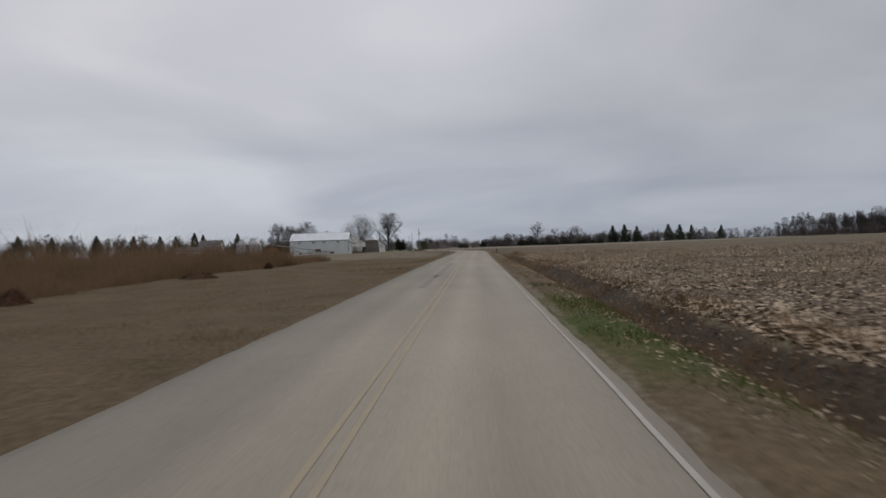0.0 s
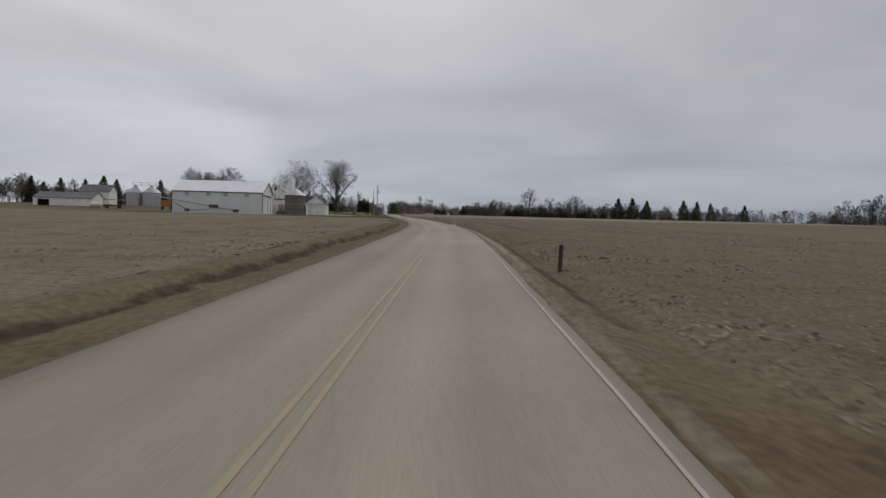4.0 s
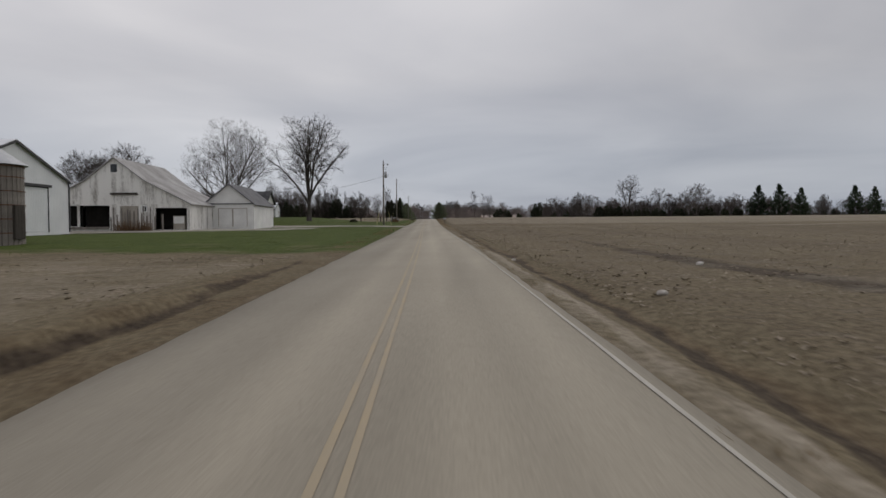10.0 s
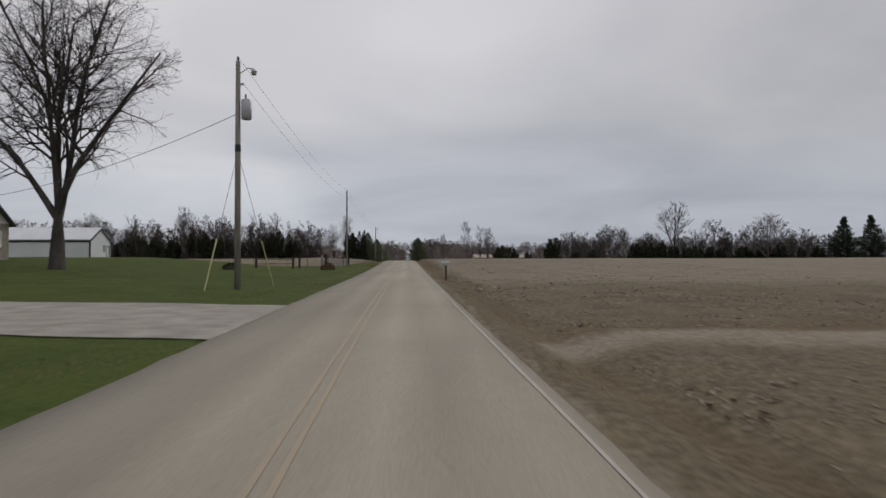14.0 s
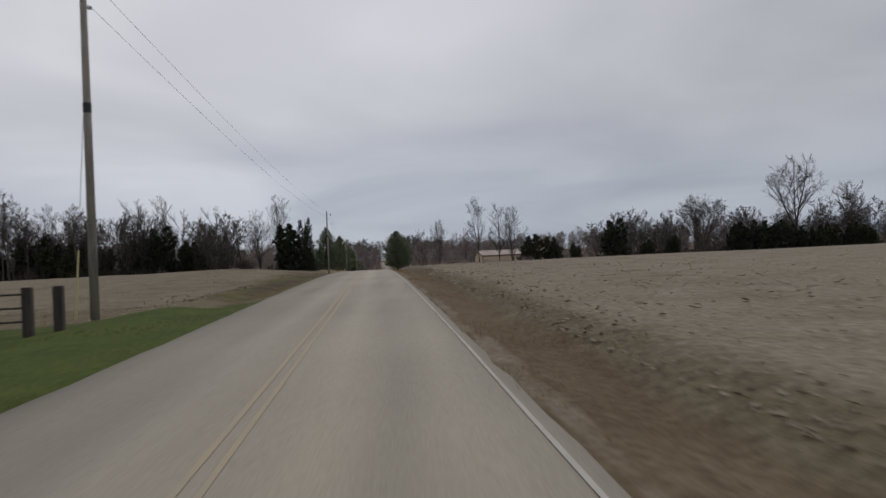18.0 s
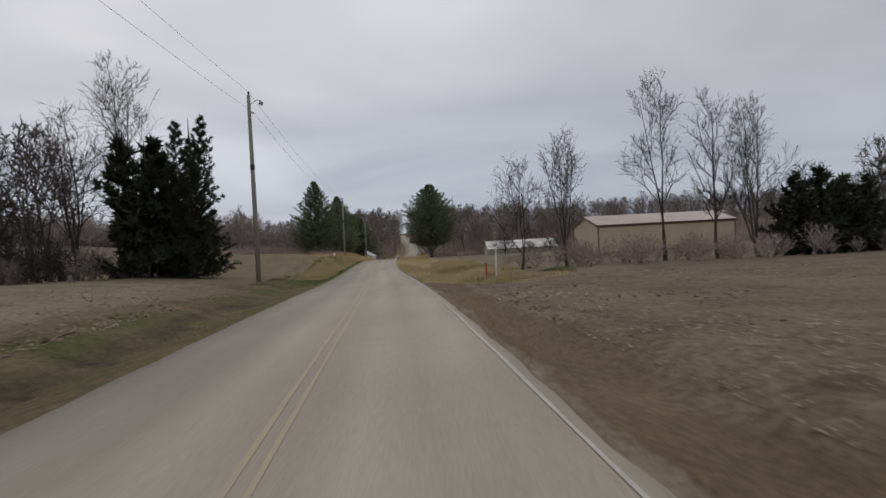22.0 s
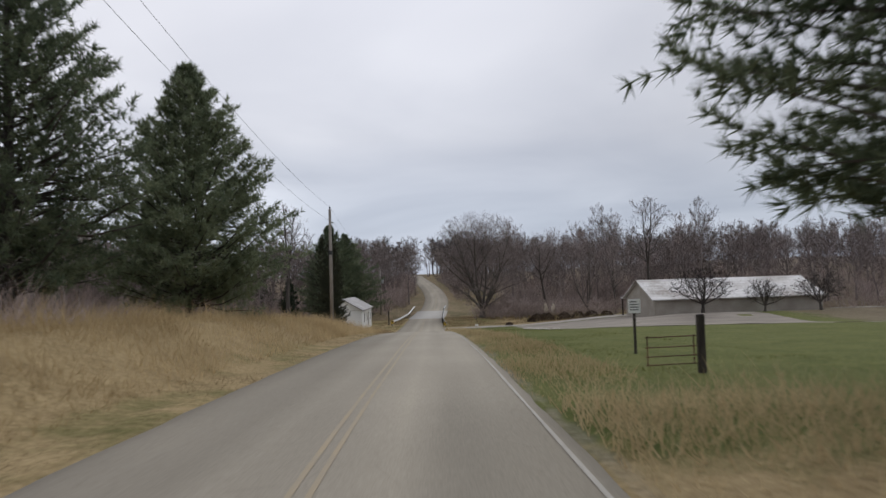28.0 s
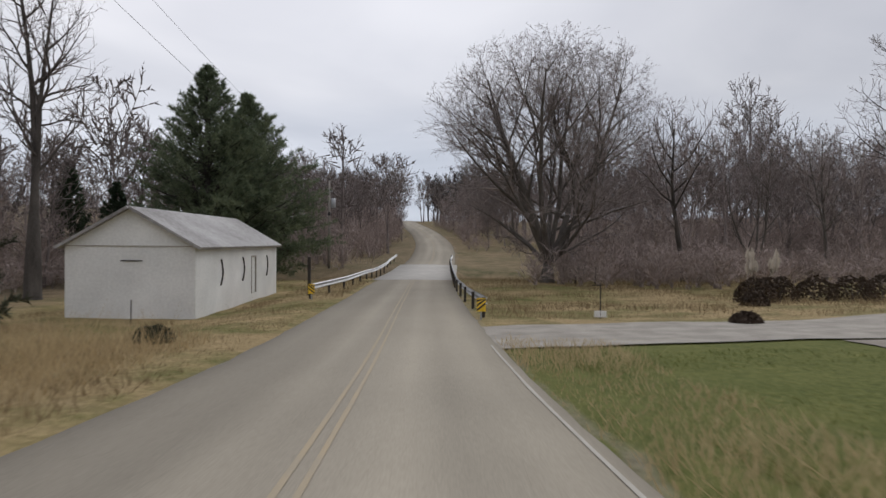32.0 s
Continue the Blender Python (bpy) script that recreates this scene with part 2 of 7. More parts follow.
M_SIGNY = material("yellow_reflective_sign", (0.72, 0.46, 0.02), (0.85, 0.56, 0.04), 3, 0.4, 20, 0)
M_RUST = material("rusty_machinery", (0.06, 0.035, 0.025), (0.2, 0.11, 0.07), 2, 0.8, 15, 0.3, 0.01)
M_ORANGE = material("faded_orange_paint", (0.3, 0.11, 0.03), (0.42, 0.17, 0.05), 2, 0.7, 15, 0.1, 0.01)
M_DRY = material("dry_grass_blades", (0.15, 0.108, 0.056), (0.34, 0.256, 0.15), 0.12, 0.95, 4, 0)
M_DRYRED = material("red_brown_dry_grass", (0.125, 0.078, 0.043), (0.28, 0.185, 0.108), 0.1, 0.95, 4, 0)
M_GOLD = material("golden_dry_grass_blades", (0.32, 0.24, 0.122), (0.62, 0.49, 0.29), 0.15, 0.95, 4, 0)
M_LUSH = material("lush_grass_blades", (0.075, 0.1, 0.02), (0.2, 0.2, 0.062), 0.15, 0.95, 4, 0)
M_GREEN = material("green_grass_blades", (0.04, 0.066, 0.011), (0.11, 0.135, 0.032), 0.15, 0.95, 4, 0)
M_STRAW = material("corn_straw", (0.2, 0.148, 0.092), (0.62, 0.49, 0.345), 0.25, 0.95, 5, 0)
M_SCRAP = material("field_scraps", (0.15, 0.12, 0.088), (0.38, 0.315, 0.235), 0.25, 0.95, 5, 0)
M_SHRUB = material("dark_shrub_leaves", (0.045, 0.034, 0.025), (0.12, 0.088, 0.065), 1.0, 0.9, 6, 0)
M_PAMPAS = material("pampas_plumes", (0.5, 0.44, 0.36), (0.7, 0.64, 0.55), 1.0, 0.95, 6, 0)


def leafy(m, share):
    """Lets some light through thin needles or blades."""
    n, l = m.node_tree.nodes, m.node_tree.links
    b, end = n["Principled BSDF"], n["Material Output"]
    thin, mixed = n.new("ShaderNodeBsdfTranslucent"), n.new("ShaderNodeMixShader")
    l.new(b.inputs["Base Color"].links[0].from_socket, thin.inputs["Color"])
    mixed.inputs[0].default_value = share
    l.new(b.outputs[0], mixed.inputs[1])
    l.new(thin.outputs[0], mixed.inputs[2])
    l.new(mixed.outputs[0], end.inputs["Surface"])


for m in (M_PINE, M_FARPINE, M_GOLD, M_DRY, M_DRYRED, M_LUSH, M_GREEN):
    leafy(m, 0.35)


def worn_lanes(m):
    """Wheel tracks, a darker middle of each lane and fine cracks, by the distance from the road's middle."""
    n, l = m.node_tree.nodes, m.node_tree.links
    b = n["Principled BSDF"]
    plain = b.inputs["Base Color"].links[0].from_socket
    at, mag, ramp = n.new("ShaderNodeAttribute"), n.new("ShaderNodeMath"), n.new("ShaderNodeValToRGB")
    at.attribute_name = "lane"
    mag.operation = "ABSOLUTE"
    l.new(at.outputs["Fac"], mag.inputs[0])
    third = n.new("ShaderNodeMath")
    third.operation, third.inputs[1].default_value = "MULTIPLY", 1 / 2.84
    l.new(mag.outputs[0], third.inputs[0])
    for k, (p, v) in enumerate(((0.0, 0.93), (1.0, 0.8), (0.12, 0.95), (0.28, 1.07), (0.5, 0.91), (0.76, 1.05), (0.93, 0.97))):
        e = ramp.color_ramp.elements[k] if k < 2 else ramp.color_ramp.elements.new(p)
        e.position, e.color = p, (v, v * 0.995, v * 0.985, 1)
    l.new(third.outputs[0], ramp.inputs[0])
    co, mp, cells, thin = n.new("ShaderNodeTexCoord"), n.new("ShaderNodeMapping"), n.new("ShaderNodeTexVoronoi"), n.new("ShaderNodeMapRange")
    mp.inputs["Scale"].default_value = (0.5, 0.22, 1)
    cells.feature = "DISTANCE_TO_EDGE"
    l.new(co.outputs["Object"], mp.inputs["Vector"])
    l.new(mp.outputs[0], cells.inputs["Vector"])
    for key, value in (("From Min", 0.004), ("From Max", 0.012), ("To Min", 0.93), ("To Max", 1.0)):
        thin.inputs[key].default_value = value
    l.new(cells.outputs["Distance"], thin.inputs["Value"])
    big, blot = n.new("ShaderNodeTexNoise"), n.new("ShaderNodeMapRange")
    big.inputs["Scale"].default_value, big.inputs["Detail"].default_value = 0.16, 5
    l.new(co.outputs["Object"], big.inputs["Vector"])
    for key, value in (("From Min", 0.3), ("From Max", 0.7), ("To Min", 0.92), ("To Max", 1.07)):
        blot.inputs[key].default_value = value
    l.new(big.outputs["Fac"], blot.inputs["Value"])
    last = plain
    for src in (ramp.outputs["Color"], thin.outputs["Result"], blot.outputs["Result"]):
        mul = n.new("ShaderNodeMix")
        mul.data_type, mul.blend_type = "RGBA", "MULTIPLY"
        mul.inputs["Factor"].default_value = 1.0
        l.new(last, mul.inputs["A"])
        l.new(src, mul.inputs["B"])
        last = mul.outputs["Result"]
    l.new(last, b.inputs["Base Color"])


worn_lanes(M_ROAD)

# ---- the lie of the land ----
ROAD_X = [-1.75, -0.69, 0.36, 1.39, 2.45, 3.58, 4.71, 5.75, 6.56, 6.94, 6.81, 6.21, 5.29, 4.17, 2.94, 1.64, 0.31, -1.01, -2.24, -3.42, -4.6, -5.8, -7.01, -8.35, -9.74, -11.18, -12.61, -14.11, -15.79, -17.69, -19.49, -20.89, -21.92, -22.4, -22.93, -23.58, -24.21, -24.73, -25, -24.63, -24.1, -24.31, -25.63, -27.47, -29.57, -31.73, -33.87, -36.01]
ROAD_Z = [-1.86, -1.4, -0.93, -0.48, -0.05, 0.36, 0.75, 1.12, 1.47, 1.76, 2.02, 2.3, 2.63, 2.97, 3.27, 3.53, 3.82, 4.15, 4.47, 4.78, 5.12, 5.54, 5.99, 6.4, 6.68, 6.79, 6.69, 6.34, 5.81, 5.29, 5.0, 4.84, 4.6, 4.09, 3.27, 2.14, 0.86, 0.36, 0.2, 0.3, 1.2, 2.6, 4.03, 5.36, 6.56, 7.71, 8.85, 10.0]

HALF = 2.84


def along(table, y):
    """Smooth value of a table that starts at y = -10 and has a step of 20 m."""
    s = (y + 10.0) / 20.0
    n = len(table)
    if s <= 0:
        return table[0] + s * (table[1] - table[0])
    if s >= n - 1:
        return table[-1] + (s - n + 1) * (table[-1] - table[-2])
    i = int(s)
    a, b = table[i], table[i + 1]
    p = table[i - 1] if i else 2 * a - b
    q = table[i + 2] if i + 2 < n else 2 * b - a
    f = s - i
    return a + 0.5 * f * (b - p + f * (2 * p - 5 * a + 4 * b - q + f * (3 * (a - b) + q - p)))


def road_x(y):
    return along(ROAD_X, y)


def road_z(y):
    return along(ROAD_Z, y)


def step(a, b, v):
    f = min(1.0, max(0.0, (v - a) / (b - a)))
    return f * f * (3 - 2 * f)


def window(a, b, c, d, v):
    return step(a, b, v) * (1 - step(c, d, v))


def ground_z(x, y):
    """Height of the land without the road on it."""
    u = x - road_x(y)
    a = abs(u)
    base = road_z(min(y, 925.0))
    level = road_z(y) if y < 400 else 6.2
    far = 0.0
    if y > 925:
        far = 0.02 * (y - 925)
    z = base + far
    rough = noise.noise((x * 0.05, y * 0.05, 3.1)) * 0.25 + noise.noise((x * 0.4, y * 0.4, 7.7)) * 0.05
    away = step(HALF + 0.4, 9.0, a)
    z += rough * away
    if a < HALF + 0.35:
        return z - 0.09
    # shoulder, ditch and banks
    z -= 0.07
    if u > 0:
        z -= 0.5 * math.exp(-((u - 5.3) / 0.75) ** 2) * window(-40, -20, 85, 105, y)
        z -= 0.22 * math.exp(-((u - 4.2) / 0.6) ** 2) * window(90, 110, 520, 545, y)
        z += 0.3 * step(3.6, 5.5, u) * window(360, 420, 500, 540, y)
        z -= 0.7 * math.exp(-((u - 6.5) / 1.8) ** 2) * window(538, 550, 600, 615, y)
        z += 1.2 * step(12, 30, u) * window(690, 705, 720, 735, y)
    else:
        ragged = 0.12 * noise.noise((y * 0.9, 2.2, 0.4)) + 0.12 * noise.noise((y * 2.3, 5.1, 0.4))
        z += 0.24 * step(4.1 + ragged, 4.5 + ragged, a) * window(95, 110, 240, 262, y)
        z -= 0.08 * math.exp(-((a - 3.9) / 0.4) ** 2) * window(95, 110, 240, 262, y)
        z += (0.35 * step(4.5, 9.0, a) + 0.6 * step(6.0, 17.0, a)) * window(440, 520, 590, 640, y)
        z -= 0.3 * math.exp(-((a - 4.6) / 0.9) ** 2) * window(430, 450, 530, 560, y)
        z += 1.4 * step(10, 34, a) * window(342, 364, 415, 440, y)
        z -= 0.55 * step(5, 10, a) * window(408, 426, 452, 490, y)
        z += 1.3 * step(3.6, 8.0, a) * window(575, 600, 680, 712, y)
        z += 3.9 * step(12, 60, a) * window(560, 620, 680, 730, y)
        z -= 0.5 * step(4, 9, a) * window(715, 725, 750, 765, y)
        z += 4.0 * step(28, 60, a) * window(670, 725, 850, 950, y)
    # gentle rise of the far land and the wooded valley sides
    z += 1.5 * step(60, 300, a) * (1 - step(300, 500, y))
    z += 3.0 * step(40, 160, a) * window(700, 790, 1500, 2500, y)
    # creek under the bridge
    z -= 1.7 * math.exp(-((y - 764 + 0.12 * u) / 4.5) ** 2) * step(3.0, 4.5, a)
    return z


def mesh_of(name, verts, faces, mats, smooth=False):
    me = bpy.data.meshes.new(name)
    me.from_pydata(verts, [], faces)
    for m in mats if isinstance(mats, (list, tuple)) else [mats]:
        me.materials.append(m)
    if smooth:
        me.polygons.foreach_set("use_smooth", [True] * len(me.polygons))
    return me


def part(name, bm, mat, parent, label="", smooth=False):
    """Links a bmesh (or a ready mesh) as one mesh object under a thing."""
    if isinstance(bm, bpy.types.Mesh):
        me = bm
    else:
        me = bpy.data.meshes.new(name)
        bmesh.ops.recalc_face_normals(bm, faces=bm.faces)
        bm.to_mesh(me)
        bm.free()
        me.materials.append(mat)
        if smooth:
            me.polygons.foreach_set("use_smooth", [True] * len(me.polygons))
    ob = new(name, me)
    ob.parent = parent
    if label:
        tagged(ob, label)
    return ob


def thing(name, m, label, category, group=""):
    ob = new(name)
    ob.empty_display_size = 0.2
    ob.matrix_world = m
    return tagged(ob, label, category, group)


def box(bm, x0, x1, y0, y1, z0, z1, bevel=0.0):
    v = [bm.verts.new(p) for p in ((x0, y0, z0), (x1, y0, z0), (x1, y1, z0), (x0, y1, z0), (x0, y0, z1), (x1, y0, z1), (x1, y1, z1), (x0, y1, z1))]
    fs = [bm.faces.new([v[i] for i in f]) for f in ((3, 2, 1, 0), (4, 5, 6, 7), (0, 1, 5, 4), (1, 2, 6, 5), (2, 3, 7, 6), (3, 0, 4, 7))]
    if bevel:
        bmesh.ops.bevel(bm, geom=list({e for f in fs for e in f.edges}), offset=bevel, segments=1, affect="EDGES")
    return bm


def boxed(*dims, bevel=0.0):
    return box(bmesh.new(), *dims, bevel=bevel)


def tube(bm, points, radii, sides=8, caps=True):
    """A round bar along points, its radius given point by point."""
    rings = []
    for i, p in enumerate(points):
        p = Vector(p)
        d = (Vector(points[min(i + 1, len(points) - 1)]) - Vector(points[max(i - 1, 0)])).normalized()
        side = d.cross(Vector((0, 0, 1)) if abs(d.z) < 0.9 else Vector((1, 0, 0))).normalized()
        up = side.cross(d)
        r = radii[i] if isinstance(radii, (list, tuple)) else radii
        rings.append([bm.verts.new(p + r * (math.cos(2 * math.pi * k / sides) * side + math.sin(2 * math.pi * k / sides) * up)) for k in range(sides)])
    for a, b in zip(rings, rings[1:]):
        for k in range(sides):
            bm.faces.new((a[k], a[(k + 1) % sides], b[(k + 1) % sides], b[k]))
    if caps:
        bm.faces.new(rings[0][::-1])
        bm.faces.new(rings[-1])
    return bm


def tubed(points, radii, sides=8):
    return tube(bmesh.new(), points, radii, sides)


def rest(x, y, rz=0.0, sink=0.0):
    return pose(x, y, ground_z(x, y) - sink, 0, 0, rz)


# ---- ground: one sheet, finer along the road ----


def cover(x, y):
    """Shares of green grass, dry grass, straw litter and dark leaf floor at a place of the land."""
    u = x - road_x(y)
    a = abs(u)
    j = 3.0 * noise.noise((x * 0.15, y * 0.15, 1.3)) + 1.2 * noise.noise((x * 0.6, y * 0.6, 5.3))
    green = dry = straw = leaf = 0.0
    patch = 0.5 + 0.5 * noise.noise((x * 0.22, y * 0.22, 9.1))
    if u > 0:
        near = 1 - step(4.2, 5.0, u + 0.15 * j)
        dry = max(dry, near * 0.75 * (1 - window(95, 110, 530, 545, y)))
        dry = max(dry, near * (0.12 + 0.45 * step(380, 440, y)))
        green = max(green, near * patch * 0.6 * window(2, 9, 16, 30, y))
        dry = max(dry, 0.35 * window(3.7, 3.95, 4.3, 4.6, u + 0.1 * j) * window(96, 104, 500, 540, y))
        green = max(green, near * patch * 0.5 * step(530, 545, y))
        straw = max(straw, step(5.8, 6.8, u) * (1 - step(92, 102, y + j)))
        straw = max(straw, 0.25 * step(4.2, 5.5, u) * window(96, 104, 545, 556, y))
        rough_grass = (1 - step(9.5 - 2 * step(592, 606, y), 12.5 - 3 * step(592, 606, y), u + j)) * window(542, 552, 632, 640, y)
        dry = max(dry, rough_grass)
        green = max(green, rough_grass * step(0.5, 0.66, patch) * step(4.6, 6, u) * (1 - step(596, 604, y)))
        leaf = max(leaf, 0.8 * step(15, 19, u + j) * window(540, 556, 596, 606, y))
        dry = max(dry, 0.5 * window(335.5, 337.5, 339.5, 342, y - 0.05 * u + 0.5 * j) * step(3.2, 4, u))
        lawn = window(632, 640, 716, 719, y) * (1 - step(36, 42, u))
        green = max(green, lawn * (0.5 + 0.5 * step(0.25, 0.6, patch)))
        dry = max(dry, lawn * (1 - step(3.6, 5.5, u + 0.4 * j)))
        beyond = step(719, 722, y)
        dry = max(dry, beyond * 0.6)
        green = max(green, beyond * patch * 0.5)
        leaf = max(leaf, step(755, 770, y + j) * 0.5)
        leaf = max(leaf, step(50, 60, u + j) * step(690, 705, y) * 0.85)
    else:
        near = 1 - step(4.4, 5.4, a + 0.2 * j)
        dry = max(dry, near * 0.25)
        green = max(green, near * patch * 0.4 * step(262, 270, y))
        meadow = 1 - step(84, 92, y + j)
        dry = max(dry, meadow)
        green = max(green, meadow * near * 0.12 * patch)
        lawn = window(262, 268, 438, 441, y + 0.6 * j + 0.12 * u) * (1 - step(75, 85, a))
        green = max(green, lawn * (0.6 + 0.4 * step(0.3, 0.62, patch)) * (0.55 + 0.45 * step(268, 292, y + j)))
        edge = window(440, 450, 700, 706, y) * (1 - step(5.5, 8.5, a + 0.5 * j))
        dry = max(dry, edge * 0.75)
        green = max(green, edge * (0.08 + 0.4 * patch) * (1 - step(540, 560, y)))
        bank = window(545, 552, 700, 712, y) * (1 - step(5 + 9 * step(622, 640, y), 7.5 + 10.5 * step(622, 640, y), a + 0.7 * j))
        dry = max(dry, bank)
        green = max(green, window(548, 556, 622, 634, y) * (1 - step(5.5, 8, a + 0.6 * j)) * (0.3 + 0.6 * patch))
        dry = max(dry, 0.2 * window(560, 575, 690, 700, y))
        green = max(green, 0.16 * window(441, 446, 545, 552, y) * step(7, 10, a))
        green = max(green, 0.14 * window(556, 570, 640, 700, y) * step(9, 14, a))
        valley = step(700, 712, y)
        dry = max(dry, valley * 0.7)
        green = max(green, valley * patch * 0.5)
        leaf = max(leaf, step(30, 36, a + j) * window(553, 557, 620, 640, y) * 0.9)
        leaf = max(leaf, step(755, 770, y + j) * 0.6)
        leaf = max(leaf, step(17, 24, a + j) * step(690, 700, y) * 0.8)
    return green, dry, straw, leaf


def wear(x, y):
    """Shares of dark damp earth and of pale sandy gravel at a place, and its distance from the road's middle."""
    u = x - road_x(max(-60.0, min(y, 925.0)))
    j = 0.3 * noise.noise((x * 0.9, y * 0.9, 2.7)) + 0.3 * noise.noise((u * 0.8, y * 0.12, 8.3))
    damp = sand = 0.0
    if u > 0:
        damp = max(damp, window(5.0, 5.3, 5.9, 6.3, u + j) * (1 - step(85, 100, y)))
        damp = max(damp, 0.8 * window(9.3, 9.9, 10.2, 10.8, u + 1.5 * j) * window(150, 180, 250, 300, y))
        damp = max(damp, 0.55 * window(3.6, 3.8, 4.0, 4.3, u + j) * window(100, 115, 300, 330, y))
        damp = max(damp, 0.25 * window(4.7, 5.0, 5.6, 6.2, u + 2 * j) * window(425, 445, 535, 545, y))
        sand = max(sand, (0.62 + 0.7 * noise.noise((1.7, y * 0.21, 3.3)) + 0.3 * noise.noise((u * 3, y * 1.1, 3.3))) * (1 - 0.35 * step(225, 260, y)) * window(3.1, 3.2, 3.38, 3.5, u + 0.5 * j) * window(108, 125, 300, 330, y))
        sand = max(sand, 0.34 * step(4.3, 5.6, u) * window(345, 375, 490, 520, y))
        sand = max(sand, 0.16 * step(4.3, 5.6, u) * window(98, 106, 330, 350, y))
        sand = max(sand, 0.28 * window(2.8, 2.9, 3.1, 3.3, u + 0.7 * j))
        sand = max(sand, 0.42 * window(335.5, 337, 338.5, 340, y - 0.05 * u + 2.5 * j) * step(3.2, 4, u) * (1 - step(60, 90, u)))
    else:
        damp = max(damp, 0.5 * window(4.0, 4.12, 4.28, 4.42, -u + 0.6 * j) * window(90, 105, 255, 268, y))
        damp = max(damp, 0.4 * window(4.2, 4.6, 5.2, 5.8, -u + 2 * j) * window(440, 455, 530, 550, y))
        sand = max(sand, 0.27 * step(4.7, 5.4, -u) * window(88, 100, 255, 268, y))
        sand = max(sand, 0.26 * step(6.5, 8.5, -u) * window(444, 452, 540, 552, y))
        sand = max(sand, 0.12 * window(2.8, 2.9, 3.05, 3.25, -u + 0.7 * j))
    return damp, sand, u, 1.0


offsets = [0.0, 2.0, 2.86, 3.0, 3.1, 3.2, 3.3, 3.4, 3.5, 3.65, 3.8, 3.95, 4.1, 4.25, 4.4, 4.55, 4.7, 5.0, 5.3, 5.7, 6.1, 6.6, 7.2, 8.0, 9.0, 10.2, 11.6, 13.2, 15, 17, 19.5, 22.5, 26, 30, 35, 41, 48, 57, 68, 82, 100, 125, 160, 205, 260, 340, 450, 620, 900, 1400, 2200]
columns = [-o for o in reversed(offsets[1:])] + offsets
ys = [-1500, -900, -500, -300, -180, -110, -70, -45, -30] + [-20 + 1.0 * k for k in range(0, 830)] + [812, 816, 822, 830, 840, 855, 875, 900, 940, 1000, 1100, 1300, 1600, 2000, 2600]
verts, faces, shares, worn = [], [], [], []
for y in ys:
    cx = road_x(max(-60.0, min(y, 925.0)))
    for u in columns:
        x = cx + u
        verts.append((x, y, ground_z(x, max(-60.0, y)) if -60 < y < 1000 else ground_z(x, -60.0 if y < 0 else 1000.0)))
        shares.append(cover(x, y))
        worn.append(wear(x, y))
wide = len(columns)
for r in range(len(ys) - 1):
    for c in range(wide - 1):
        k = r * wide + c
        faces.append((k, k + 1, k + 1 + wide, k + wide))
M_GROUND = bpy.data.materials.new("fields_and_grass")
M_GROUND.use_nodes = True
gn, gl = M_GROUND.node_tree.nodes, M_GROUND.node_tree.links
g_b = gn["Principled BSDF"]
g_b.inputs["Roughness"].default_value = 0.97
g_b.inputs["Specular IOR Level"].default_value = 0.1
g_co = gn.new("ShaderNodeTexCoord")


def g_noise(scale, detail=4.0, stretch=(1, 1, 1), turn=0.0):
    mp, t = gn.new("ShaderNodeMapping"), gn.new("ShaderNodeTexNoise")
    mp.inputs["Scale"].default_value = stretch
    mp.inputs["Rotation"].default_value = (0, 0, turn)
    t.inputs["Scale"].default_value, t.inputs["Detail"].default_value = scale, detail
    t.inputs["Roughness"].default_value = 0.65
    gl.new(g_co.outputs["Object"], mp.inputs["Vector"])
    gl.new(mp.outputs[0], t.inputs["Vector"])
    return t.outputs["Fac"]


def g_ramp(fac, *stops):
    r = gn.new("ShaderNodeValToRGB")
    for k, (p, c) in enumerate(stops):
        e = r.color_ramp.elements[k] if k < 2 else r.color_ramp.elements.new(p)
        e.position, e.color = p, (*c, 1)
    gl.new(fac, r.inputs[0])
    return r.outputs["Color"]


def g_mix(fac, a, b, blend="MIX"):
    m = gn.new("ShaderNodeMix")
    m.data_type, m.blend_type = "RGBA", blend
    if isinstance(fac, float):
        m.inputs["Factor"].default_value = fac
    else:
        gl.new(fac, m.inputs["Factor"])
    gl.new(a, m.inputs["A"])
    gl.new(b, m.inputs["B"])
    return m.outputs["Result"]


def g_edge(share, tex, soft=0.22):
    """Breaks up the border of a cover with a texture."""
    a = gn.new("ShaderNodeMath")
    a.operation = "MULTIPLY_ADD"
    gl.new(tex, a.inputs[0])
    a.inputs[1].default_value = -1.0
    gl.new(share, a.inputs[2])
    r = gn.new("ShaderNodeMapRange")
    r.inputs["From Min"].default_value, r.inputs["From Max"].default_value = -0.42 - soft, -0.42 + soft
    s = gn.new("ShaderNodeMath")
    s.operation = "MULTIPLY_ADD"
    gl.new(share, s.inputs[0])
    s.inputs[1].default_value, s.inputs[2].default_value = 0.35, -0.35
    t = gn.new("ShaderNodeMath")
    gl.new(a.outputs[0], t.inputs[0])
    gl.new(s.outputs[0], t.inputs[1])
    gl.new(t.outputs[0], r.inputs["Value"])
    return r.outputs["Result"]


